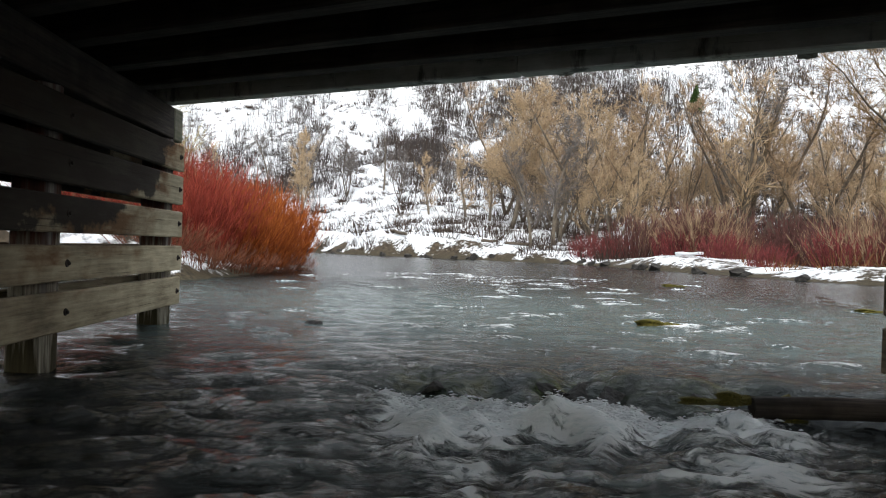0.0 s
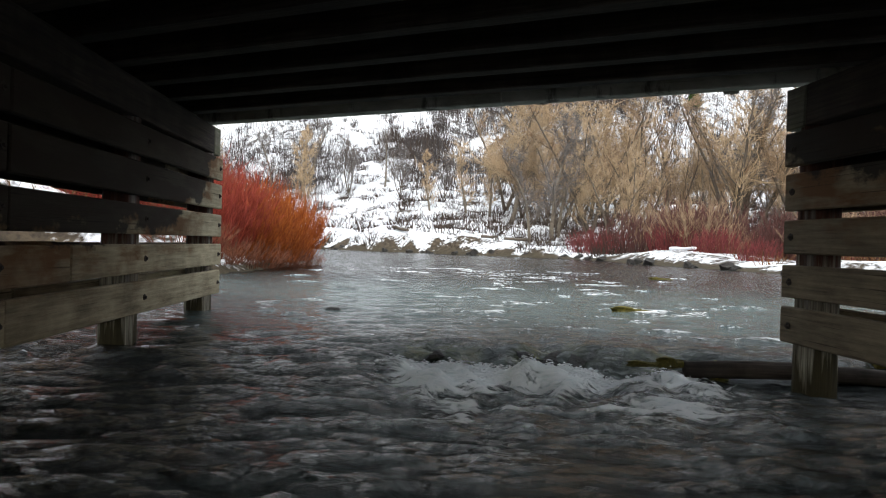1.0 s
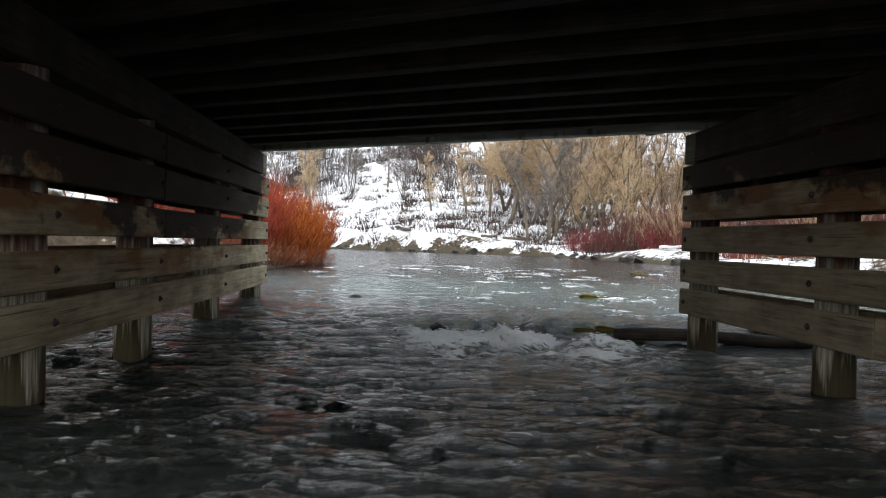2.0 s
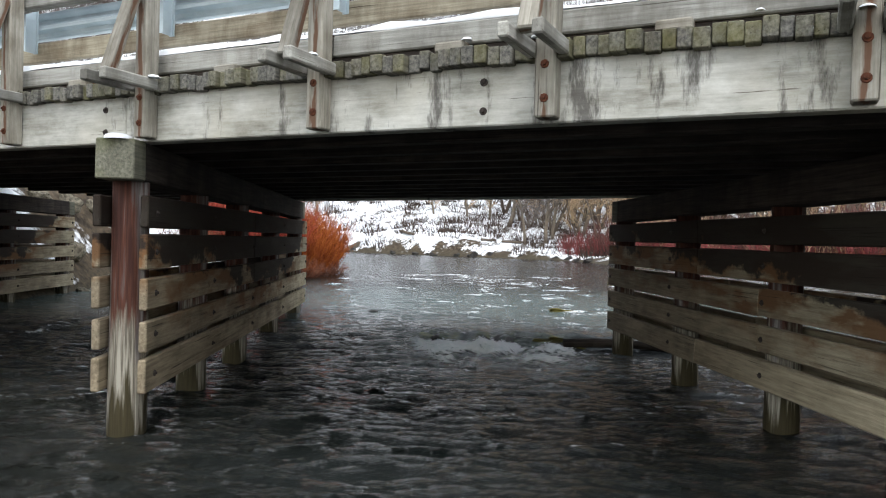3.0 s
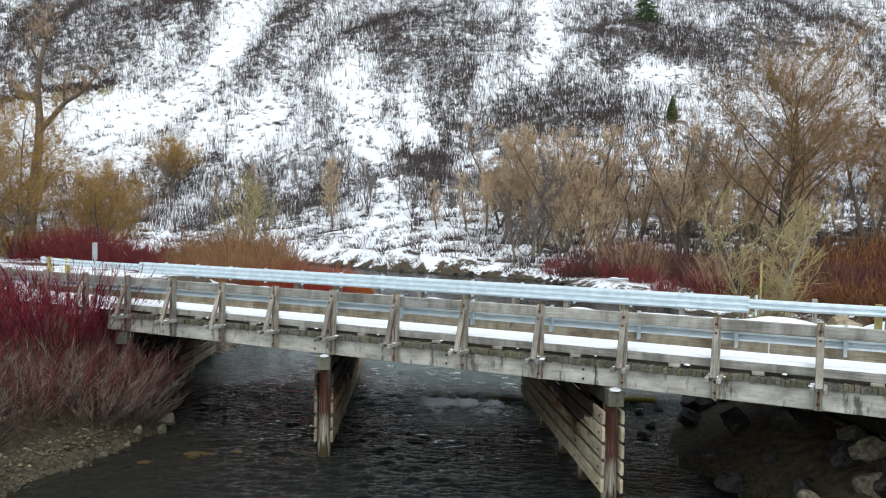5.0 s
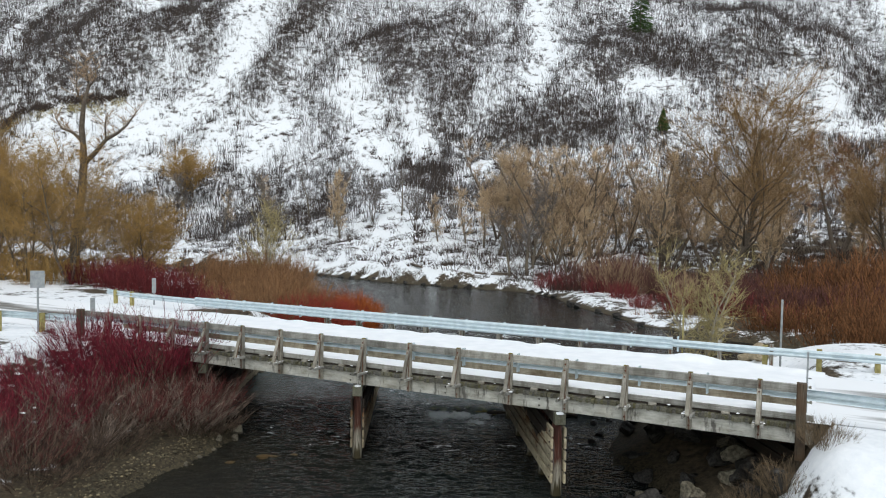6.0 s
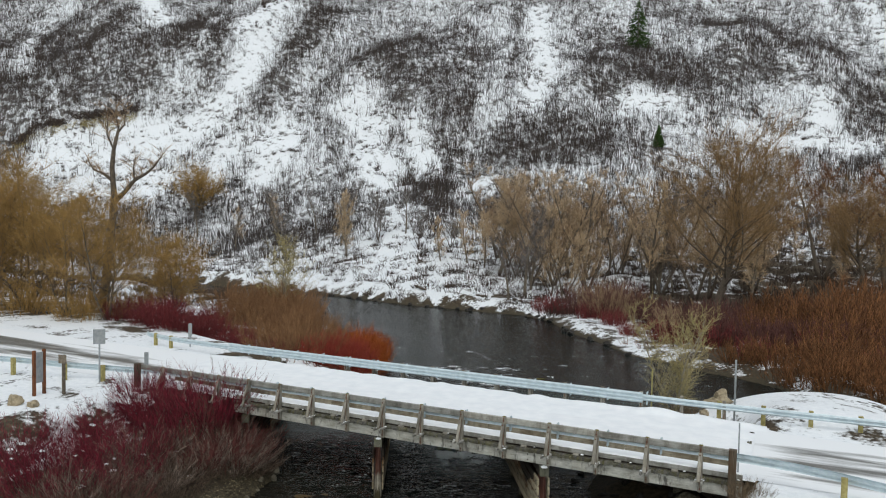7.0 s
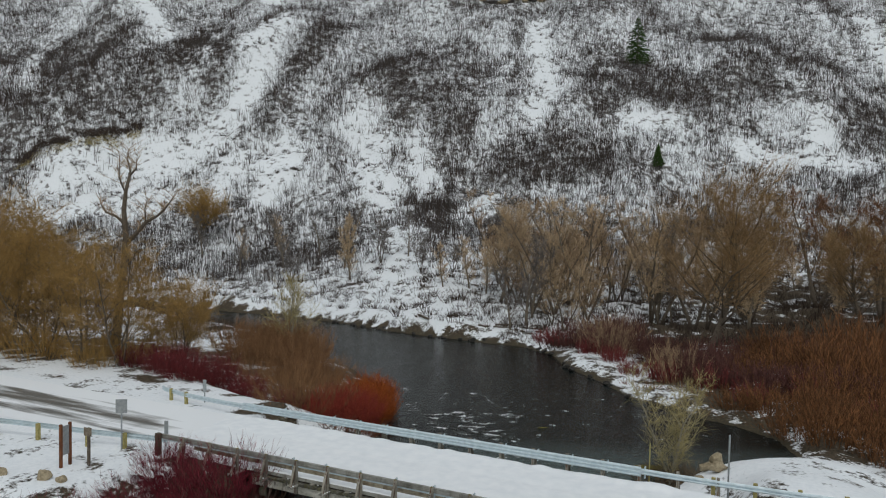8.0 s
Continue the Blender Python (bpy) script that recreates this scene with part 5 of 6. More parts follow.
shape = np.array([(1, 0, 0), (0.3, 0.9, 0.1), (-0.8, 0.6, 0), (-0.9, -0.5, 0.05), (0.2, -0.95, 0), (0.25, 0.1, 0.75), (-0.35, 0.0, 0.65)])
spin = pr.uniform(0, 6.283, len(px))
co, si = np.cos(spin)[:, None], np.sin(spin)[:, None]
stretch = pr.uniform(0.7, 1.3, (len(px), 7))
vx = (shape[None, :, 0] * co - shape[None, :, 1] * si) * stretch * size[:, None] + px[:, None]
vy = (shape[None, :, 0] * si + shape[None, :, 1] * co) * stretch * size[:, None] + py[:, None]
vz = shape[None, :, 2] * size[:, None] * 0.9 + pz[:, None]
tri = np.array([(0, 1, 5), (1, 2, 6), (1, 6, 5), (2, 3, 6), (3, 4, 6), (4, 5, 6), (4, 0, 5)])
pebbles = fast_mesh("gravel", np.stack([vx, vy, vz], -1).reshape(-1, 3), (np.arange(len(px))[:, None, None] * 7 + tri[None]).reshape(-1, 3), PEBBLE)
tagged(new("gravel", pebbles), "loose brown pebbles on the river bank", "gravel", kind="stuff")

# white water: froth tumbling below the weir, and crests breaking on the run above it
FROTH = plain_material("white_froth", (0.86, 0.89, 0.90), (0.95, 0.96, 0.97), 9, 0.35, 0, 0, 0.01, 0.5)
fr = np.random.default_rng(23)

def froth(name, label, u, w, size, flat, lift):
    """Many small ragged flakes of froth lying on the water."""
    x, y = to_plan(u, w)
    z = water_height(x, y)
    n = len(x)
    ring = np.array([(math.cos(a), math.sin(a), 0.0) for a in (0.2, 1.4, 2.5, 3.7, 5.1)] + [(0.1, -0.1, 1.0)])
    jig = fr.uniform(0.55, 1.4, (n, 6))
    spin = fr.normal(0, 0.5, n) + math.atan2(WEIR_T.y, WEIR_T.x)
    co, si = np.cos(spin)[:, None], np.sin(spin)[:, None]
    ax = ring[None, :, 0] * jig * size[:, None] * 2.4
    ay = ring[None, :, 1] * jig * size[:, None] * 0.8
    v = np.stack([x[:, None] + ax * co - ay * si, y[:, None] + ax * si + ay * co, z[:, None] - 0.006 + ring[None, :, 2] * (size * flat)[:, None] + lift[:, None]], -1).reshape(-1, 3)
    tri = np.array([(k, (k + 1) % 5, 5) for k in range(5)])
    me = fast_mesh(name, v, (np.arange(n)[:, None, None] * 6 + tri[None]).reshape(-1, 3), FROTH)
    me.polygons.foreach_set("use_smooth", [True] * len(me.polygons))
    return tagged(new(name, me), label, "white water", kind="stuff")


count = 9000
fw = fr.uniform(-0.2, 3.4, count)
fu = -0.30 - fr.exponential(0.45, count)
x, y = to_plan(fu, fw)
wet = fr.random(count) < 0.8 * np.clip(river_surface(x, y)[1] - 0.55, 0, 1)
fu, fw = fu[wet], fw[wet]
near_crest = np.exp(-((fu + 0.6) / 0.35) ** 2)
froth("white_water", "white froth tumbling below the low weir", fu, fw, (0.004 + 0.009 * fr.random(len(fu)) ** 2) * (0.6 + 0.7 * near_crest), np.full(len(fu), 1.0), 0.002 + 0.05 * near_crest * fr.random(len(fu)) ** 3)
cu, cw = [], []
for u0, w0, sw, su, power in WHITECAPS:
    n = int(16 * power)
    cw.append(w0 + fr.normal(0, 0.6 * sw, n))
    cu.append(u0 + 0.25 * sw * np.sin((cw[-1] - w0) / sw * 1.7 + u0 * 9) - fr.exponential(su * 0.8, n))
cu, cw = np.concatenate(cu), np.concatenate(cw)
x, y = to_plan(cu, cw)
wet = inside_distance(x, y, RIVER) < -0.3
cu, cw = cu[wet], cw[wet]
froth("white_crests", "small white crests breaking on the river", cu, cw, (0.006 + 0.014 * fr.random(len(cu)) ** 2) * (1 + 0.06 * np.maximum(cu, 0)), np.full(len(cu), 0.45), np.zeros(len(cu)))


# ---- vegetation ----
def spikes(base, top, r, sides=3):
    """Thin three-sided spikes from base to top; with two sides, the one turned to the slope is left off."""
    d = top - base
    d /= np.linalg.norm(d, axis=1)[:, None] + 1e-9
    u = np.cross(d, [[0.3, 1.0, 0.1]])
    u /= np.linalg.norm(u, axis=1)[:, None] + 1e-9
    w = np.cross(d, u)
    ring = [base + (u * math.cos(a) + w * math.sin(a)) * r[:, None] for a in (0, 2.09, 4.19)]
    v = np.stack(ring + [top], 1).reshape(-1, 3)
    o = np.arange(len(base))[:, None] * 4
    f = np.concatenate([o + np.array([t]) for t in ([0, 1, 3], [1, 2, 3], [2, 0, 3])[:sides]], 0)
    return v, f


def twig_material(name, a, b, tints):
    return plain_material(name, a, b, 2.0, 0.85, 0, 0, 0.01, 0.2, tints)


def grow(seed, height, spread, lean=0.0, limbs=10, subs=5, twigs=6, start=0.3, droop=0.0, up=0.6, trunk_r=None, twig_r=0.012, forks=1):
    """A bare tree about its own foot: trunk and limbs as runs of points with radii, branches and twig tips."""
    r = random.Random(seed)
    trunks, boughs, thin, tips = [], [], [], []

    def run(p, d, length, rad, n, wob, bend):
        pts, rads = [p.copy()], [rad]
        for i in range(n):
            d = (d + Vector((r.gauss(0, wob), r.gauss(0, wob), r.gauss(0, wob * 0.6) + bend))).normalized()
            p = p + d * (length / n)
            pts.append(p.copy())
            rads.append(rad * (1 - 0.8 * (i + 1) / n))
        return pts, rads, d

    tr = trunk_r or height * 0.017
    for fk in range(forks):
        d0 = Vector((lean + r.gauss(0, 0.06) + (0.35 * math.cos(fk * 2.4) if forks > 1 else 0), r.gauss(0, 0.06) + (0.35 * math.sin(fk * 2.4) if forks > 1 else 0), 1)).normalized()
        pts, rads, d = run(Vector((0, 0, -0.3)), d0, height * r.uniform(0.82, 0.95), tr / (1 + 0.25 * (forks - 1)), 7, 0.10, 0.02)
        trunks.append((pts, rads))
        for i in range(limbs):
            u = start + (1 - start) * (i + r.random()) / limbs
            f = u * 7
            k = min(int(f), 6)
            p = pts[k].lerp(pts[k + 1], f - k)
            a = i * 2.4 + r.uniform(-0.5, 0.5)
            dd = Vector((math.cos(a), math.sin(a), up + r.uniform(-0.2, 0.4)))
            ln = spread * (1.15 - 0.6 * u) * r.uniform(0.7, 1.2)
            lp, lr, ld = run(p, dd.normalized(), ln, tr * (0.30 - 0.20 * u), 4, 0.20, 0.11 - droop)
            boughs.append((lp, lr))
            for j in range(subs):
                g = 0.8 + 3.2 * (j + r.random()) / subs
                kk = min(int(g), 3)
                sp = lp[kk].lerp(lp[kk + 1], g - kk)
                sd = (ld + Vector((r.gauss(0, 0.7), r.gauss(0, 0.7), r.gauss(0.25, 0.5)))).normalized()
                sl = ln * r.uniform(0.3, 0.55)
                tp, trr, td = run(sp, sd, sl, max(twig_r * 1.3, tr * 0.05), 2, 0.2, 0.04 - droop)
                for q in range(2):
                    thin.append((tp[q], tp[q + 1], trr[q], trr[q + 1]))
                for w in range(twigs):
                    h = 2 * r.random()
                    q = min(int(h), 1)
                    wp = tp[q].lerp(tp[q + 1], h - q)
                    wd = (td * 0.8 + Vector((r.gauss(0, 0.7), r.gauss(0, 0.7), r.gauss(0.1 - droop * 3, 0.55)))).normalized()
                    tips.append((wp, wp + wd * sl * r.uniform(0.5, 1.25) + Vector((0, 0, -droop * sl)), twig_r))
    return trunks, boughs, thin, tips


def run_mesh(name, pts, rads, sides, mats):
    """One bent tapering stem."""
    v, f = [], []
    for i, (p, rad) in enumerate(zip(pts, rads)):
        d = (pts[min(i + 1, len(pts) - 1)] - pts[max(i - 1, 0)]).normalized()
        u = d.cross(Vector((0.31, 0.95, 0.05))).normalized()
        w = d.cross(u)
        for k in range(sides):
            a = 2 * math.pi * k / sides
            v.append(p + (u * math.cos(a) + w * math.sin(a)) * rad)
    for i in range(len(pts) - 1):
        for k in range(sides):
            f.append((i * sides + k, i * sides + (k + 1) % sides, (i + 1) * sides + (k + 1) % sides, (i + 1) * sides + k))
    f.append(tuple(reversed(range(sides))))
    f.append(tuple((len(pts) - 1) * sides + k for k in range(sides)))
    return mesh_of(name, v, f, mats, True)


def twig_mesh(name, segs, tips, mats):
    """Branches as tubes and the finest twigs as spikes, in one mesh."""
    v, f = tubes(np.array([s[0][:] for s in segs]), np.array([s[1][:] for s in segs]), [s[2] for s in segs], [s[3] for s in segs], 3)
    f = np.concatenate([f[:, [0, 1, 2]], f[:, [0, 2, 3]]], 0)
    sv, sf = spikes(np.array([t[0][:] for t in tips]), np.array([t[1][:] for t in tips]), np.array([t[2] for t in tips]))
    return fast_mesh(name, np.concatenate([v, sv], 0), np.concatenate([f, sf + len(v)], 0), mats)


def tree(name, at, label, bark, twig, group="", turn=0, scale=1.0, **kw):
    trunks, boughs, thin, tips = grow(**kw)
    ob = thing(name, Matrix.Translation((at[0], at[1], float(land(at[0], at[1])))) @ pose(0, 0, 0, 0, 0, turn) @ Matrix.Scale(scale, 4), label, "tree", group)
    for pts, rads in trunks:
        hang(new("trunk", run_mesh("trunk", pts, rads, 8, bark)), ob, Matrix())
    for pts, rads in boughs:
        hang(new("limb", run_mesh("limb", pts, rads, 5, bark)), ob, Matrix())
    hang(new("crown", twig_mesh("crown", thin, tips, twig)), ob, Matrix())
    return ob


def again(src, at, turn, scale, squash=1.0, label=""):
    ob = copy_thing(src, Matrix.Translation((at[0], at[1], float(land(at[0], at[1])))) @ pose(0, 0, 0, 0, 0, turn) @ Matrix.Diagonal((scale, scale, scale * squash, 1)))
    return tagged(ob, label)


def shrub(name, at, label, stem, seed, count, radius, height, twig=3, lean=0.35, thick=0.009, group="", scale=1.0):
    """A thicket of many thin stems that fan out from the ground."""
    r = random.Random(seed)
    segs, tips = [], []
    for i in range(count):
        a, q = r.uniform(0, 6.283), radius * math.sqrt(r.random())
        p = Vector((q * math.cos(a), q * math.sin(a), -0.15))
        d = Vector((math.cos(a) * lean * q / radius + r.gauss(0, 0.12), math.sin(a) * lean * q / radius + r.gauss(0, 0.12), 1)).normalized()
        h = height * r.uniform(0.55, 1.0) * (1 - 0.25 * (q / radius) ** 2)
        rad = thick * r.uniform(0.7, 1.4)
        for n in range(3):
            d = (d + Vector((r.gauss(0, 0.1), r.gauss(0, 0.1), 0.05))).normalized()
            e = p + d * h / 3
            segs.append((p, e, rad * (1 - 0.28 * n), rad * (1 - 0.28 * (n + 1))))
            for t in range(twig if n else 1):
                td = (d + Vector((r.gauss(0, 0.45), r.gauss(0, 0.45), 0.2))).normalized()
                o = p.lerp(e, r.random())
                tips.append((o, o + td * h * r.uniform(0.12, 0.36), rad * 0.8))
            p = e
    z = float(land(at[0], at[1]))
    ob = thing(name, Matrix.Translation((at[0], at[1], max(z, 0.0))) @ Matrix.Scale(scale, 4), label, "shrub", group)
    v, f = tubes(np.array([q[0][:] for q in segs]), np.array([q[1][:] for q in segs]), [q[2] for q in segs], [q[3] for q in segs], 3)
    hang(new("stem_clump", fast_mesh("stem_clump", v, np.concatenate([f[:, [0, 1, 2]], f[:, [0, 2, 3]]], 0), stem)), ob, Matrix())
    v, f = spikes(np.array([q[0][:] for q in tips]), np.array([q[1][:] for q in tips]), np.array([q[2] for q in tips]))
    hang(new("crown", fast_mesh("crown", v, f, stem)), ob, Matrix())
    return ob


ORANGE = twig_material("orange_willow_stems", (0.25, 0.055, 0.01), (0.42, 0.125, 0.022), [(0.35, 0.22, 0.22), (0.8, 0.68, 0.68), (1.2, 1.3, 1.2)])
REDWOOD = twig_material("red_dogwood_stems", (0.085, 0.016, 0.018), (0.19, 0.034, 0.036), [(0.6, 0.6, 0.6), (1, 1, 1), (1.3, 1.2, 1.2)])
RUSSET = twig_material("russet_willow_stems", (0.13, 0.05, 0.03), (0.24, 0.09, 0.05), [(0.6, 0.6, 0.6), (1, 1, 1), (1.2, 1.2, 1.2)])
TAN = twig_material("tan_cottonwood_twigs", (0.37, 0.265, 0.16), (0.61, 0.455, 0.3), [(0.7, 0.7, 0.7), (1, 1, 1), (1.15, 1.1, 1.0)])
BROWN = twig_material("brown_twigs", (0.25, 0.165, 0.1), (0.43, 0.305, 0.195), [(0.65, 0.65, 0.65), (1, 1, 1), (1.2, 1.15, 1.1)])
GREYT = twig_material("grey_brush_twigs", (0.12, 0.105, 0.098), (0.23, 0.205, 0.19), [(0.65, 0.65, 0.65), (1, 1, 1), (1.25, 1.2, 1.2)])
CRIMSON = twig_material("crimson_willow_stems", (0.20, 0.028, 0.02), (0.33, 0.06, 0.036), [(0.6, 0.6, 0.6), (1, 1, 1), (1.25, 1.2, 1.2)])
DUSKY = twig_material("dusky_red_twigs", (0.075, 0.032, 0.028), (0.15, 0.066, 0.056), [(0.6, 0.6, 0.6), (1, 1, 1), (1.25, 1.2, 1.2)])
BUSH_RED = twig_material("red_bush_stems", (0.082, 0.01, 0.017), (0.19, 0.024, 0.038), [(0.4, 0.4, 0.4), (0.9, 0.9, 0.9), (1.9, 1.8, 1.8)])
DULL = twig_material("dull_red_brown_twigs", (0.07, 0.022, 0.02), (0.15, 0.052, 0.045), [(0.4, 0.4, 0.4), (1, 1, 1), (1.6, 1.5, 1.5)])
DRAB = twig_material("drab_brown_twigs", (0.05, 0.034, 0.026), (0.11, 0.078, 0.058), [(0.4, 0.4, 0.4), (1, 1, 1), (2.2, 2.1, 2.0)])
PALE_TWIG = twig_material("pale_grey_twigs", (0.14, 0.105, 0.085), (0.28, 0.22, 0.18), [(0.5, 0.5, 0.5), (1, 1, 1), (1.4, 1.35, 1.3)])
DRY = twig_material("dry_brown_twigs", (0.10, 0.072, 0.045), (0.22, 0.16, 0.10), [(0.6, 0.6, 0.6), (1, 1, 1), (1.2, 1.2, 1.2)])
THICKET = twig_material("russet_thicket_twigs", (0.15, 0.078, 0.036), (0.28, 0.155, 0.078), [(0.6, 0.6, 0.6), (1, 1, 1), (1.3, 1.25, 1.2)])
ROSE = twig_material("rose_red_twigs", (0.14, 0.03, 0.032), (0.25, 0.06, 0.056), [(0.6, 0.6, 0.6), (1, 1, 1), (1.2, 1.2, 1.2)])
UMBER = twig_material("umber_willow_twigs", (0.105, 0.045, 0.019), (0.21, 0.098, 0.042), [(0.4, 0.4, 0.4), (0.9, 0.9, 0.9), (1.9, 1.9, 1.8)])
STRAW = twig_material("straw_twigs", (0.31, 0.25, 0.11), (0.5, 0.42, 0.22), [(0.7, 0.7, 0.7), (1, 1, 1), (1.1, 1.1, 1.0)])
OLIVE = twig_material("olive_brown_twigs", (0.19, 0.115, 0.05), (0.35, 0.225, 0.11), [(0.65, 0.65, 0.65), (1, 1, 1), (1.2, 1.15, 1.1)])
GOLD = twig_material("golden_willow_twigs", (0.26, 0.155, 0.05), (0.44, 0.28, 0.105), [(0.65, 0.65, 0.65), (1, 1, 1), (1.15, 1.1, 1.0)])
PALE_BARK = plain_material("pale_bark", (0.22, 0.19, 0.14), (0.38, 0.34, 0.27), 7, 0.95)
HILL_TWIG = twig_material("grey_hill_brush", (0.055, 0.048, 0.048), (0.125, 0.113, 0.11), [(0.6, 0.6, 0.6), (1, 1, 1), (1.3, 1.25, 1.25)])
HILL_BROWN = twig_material("brown_hill_brush", (0.038, 0.028, 0.023), (0.095, 0.07, 0.057), [(0.6, 0.6, 0.6), (1, 1, 1), (1.3, 1.25, 1.2)])
NEEDLE = twig_material("dark_fir_needles", (0.035, 0.08, 0.018), (0.09, 0.16, 0.04), [(0.7, 0.7, 0.7), (1, 1, 1)])

# orange willow thicket on the west bank, above the bridge; its upstream end is redder
first_orange = shrub("orange_willow", (-13.9, 20.7), "dense orange willow thicket on the river bank", ORANGE, 5, 330, 1.45, 2.6, 4, 0.55, 0.011, "orange willows on the bank")
for x, y, t, s in ((-13.5, 19.0, 40, 0.95), (-15.0, 22.6, 90, 1.1), (-15.3, 20.4, 260, 1.05), (-16.8, 23.8, 200, 1.2), (-17.0, 26.0, 10, 0.95)):
    again(first_orange, (x, y), t, s)
skirt = shrub("bank_scrub", (-11.9, 16.6), "grey-brown tangle of dead stems at the foot of the willows", RUSSET, 95, 120, 1.0, 0.9, 6, 1.2, 0.010, "dead stems on the bank")
for x, y, t, s in ((-12.4, 18.6, 50, 1.0), (-13.4, 21.0, 130, 1.0), (-12.0, 15.4, 210, 1.0), (-14.5, 23.4, 300, 1.0), (-13.2, 14.8, 20, 1.1)):
    again(skirt, (x, y), t, s)
first_crimson = shrub("crimson_willow", (-13.2, 17.0), "dense crimson willow thicket beside the orange one", CRIMSON, 15, 380, 1.6, 2.9, 4, 0.5, 0.010, "crimson willows on the bank")
for x, y, t, s in ((-13.7, 18.1, 60, 0.95), (-14.9, 16.1, 130, 0.95), (-15.4, 18.2, 200, 1.1)):
    again(first_crimson, (x, y), t, s)

# russet and dark red shrubs on the west side behind the guardrail
first_russet = shrub("russet_willow", (-18.5, 20.0), "russet-brown bare willow thicket behind the guardrail", THICKET, 25, 150, 1.9, 3.3, 6, 0.8, 0.012, "russet willows")
rs = random.Random(3)
for i in range(26):
    u = rs.random()
    x, y = -18 - 24 * u + rs.uniform(-2, 2), 17 + 24 * u + rs.uniform(-4, 5)
    if float(inside_distance(np.array(x), np.array(y), RIVER)) < 1.5:
        continue
    again(first_russet, (x, y), rs.uniform(0, 360), rs.uniform(0.7, 1.35), rs.uniform(0.8, 1.25))
first_red = shrub("red_willow", (-26.5, 15.5), "dark red bare dogwood thicket at the field edge", REDWOOD, 9, 260, 1.5, 2.6, 3, 0.5, 0.011, "red dogwoods")
for x, y, t, s in ((-29, 15.0, 30, 1.1), (-31.5, 15.6, 80, 1.0), (-28, 17.5, 120, 1.2), (-24.5, 17.0, 200, 1.0), (-33, 18, 240, 1.1), (-36, 16.5, 10, 0.9), (-22.5, 15.8, 70, 0.8), (-18.6, 16.4, 150, 0.8), (-17.4, 18.2, 310, 0.75), (-20.4, 17.2, 20, 0.85)):
    again(first_red, (x, y), t, s)

# red willows on the near west bank, with paler arching branches at the water's edge
near_red = shrub("red_willow", (-9.6, -2.4), "dark red bare willow bush on the bank below the bridge", BUSH_RED, 19, 220, 1.5, 2.5, 4, 0.85, 0.009, "red willows by the bridge")
near_dull = shrub("dull_willow", (-8.0, -2.2), "dull brownish-red bare willow bush leaning to the water", DULL, 89, 120, 1.3, 2.2, 6, 1.2, 0.010, "willows by the bridge")
for x, y, t, s in ((-11.6, -1.9, 30, 1.0), (-8.2, -3.6, 80, 0.95), (-13.0, -3.4, 120, 0.9), (-10.6, -4.6, 200, 1.05), (-12.4, -5.6, 300, 1.0), (-9.4, -6.2, 150, 0.95), (-11.2, -7.6, 45, 1.05),
                   (-13.6, -1.2, 250, 0.8), (-8.2, -0.9, 330, 0.9), (-13.8, -7.4, 100, 0.9), (-9.8, -9.2, 20, 1.0), (-7.4, -8.0, 280, 0.9), (-8.3, -0.4, 60, 1.15), (-7.3, -1.6, 190, 1.0), (-9.2, -1.0, 100, 1.2)):
    again(near_red if x < -8.5 else near_dull, (x, y), t, s)
pale = shrub("arching_willow", (-7.3, -1.2), "grey-brown leafless willow arching over the water", PALE_TWIG, 29, 70, 0.8, 2.6, 9, 1.5, 0.008, "arching willows")
for x, y, t, s in ((-7.0, -0.4, 110, 0.9), (-6.7, -1.9, 210, 0.75), (-7.6, -2.9, 320, 0.9), (-7.2, -5.6, 150, 0.7), (-8.8, -7.0, 250, 0.8), (-9.6, -4.4, 20, 0.95), (-8.4, -9.0, 70, 0.9)):
    again(pale, (x, y), t, s)
low_bush = shrub("bank_brush", (-7.6, -3.2), "low dull brown brush leaning over the gravel bank", DRAB, 79, 95, 1.0, 1.5, 6, 1.6, 0.009, "low brush on the bank")
for x, y, t, s in ((-7.2, -4.4, 40, 0.9), (-8.3, -5.0, 90, 1.0), (-7.0, -6.6, 160, 0.9), (-8.0, -7.6, 210, 1.1), (-9.6, -5.6, 260, 1.1), (-9.0, -8.6, 300, 1.1), (-6.8, -2.4, 330, 0.7), (-10.6, -6.4, 10, 1.1), (-7.2, -9.0, 70, 1.0), (-10.8, -9.4, 130, 1.1), (-6.3, -7.4, 20, 0.9), (-6.2, -8.6, 190, 1.0), (-6.6, -5.4, 240, 0.8), (-6.5, -0.7, 70, 0.8), (-6.4, -1.5, 270, 0.7)):
    again(low_bush, (x, y), t, s)
inlet_scrub = shrub("willow_scrub", (8.6, 18.2), "olive-brown leafless willow scrub beside the inlet", DRY, 119, 110, 0.9, 1.5, 6, 1.3, 0.008, "scrub by the inlet")
for x, y, t, s in ((9.4, 16.6, 40, 1.0), (9.9, 18.6, 90, 0.9), (8.3, 15.6, 160, 0.8), (10.6, 17.4, 200, 1.0), (9.2, 19.8, 280, 1.1), (10.9, 20.4, 330, 1.0)):
    again(inlet_scrub, (x, y), t, s)
dry = shrub("dry_shrub", (13.5, -0.7), "brown dry twiggy shrub against the bridge end", DRY, 39, 170, 0.7, 1.15, 6, 1.1, 0.006, "dry shrubs at the bridge end")
for x, y, t, s in ((14.2, -0.8, 50, 0.9), (12.9, -1.4, 120, 0.9), (15.0, -0.7, 200, 0.75), (14.0, -1.8, 20, 0.7)):
    again(dry, (x, y), t, s)

# thickets of the far and east banks
bank_red = shrub("red_dogwood", (-9.0, 60.5), "dark red dogwood thicket on the far bank", DUSKY, 49, 120, 2.2, 4.0, 4, 0.4, 0.03, "dogwoods of the far bank")
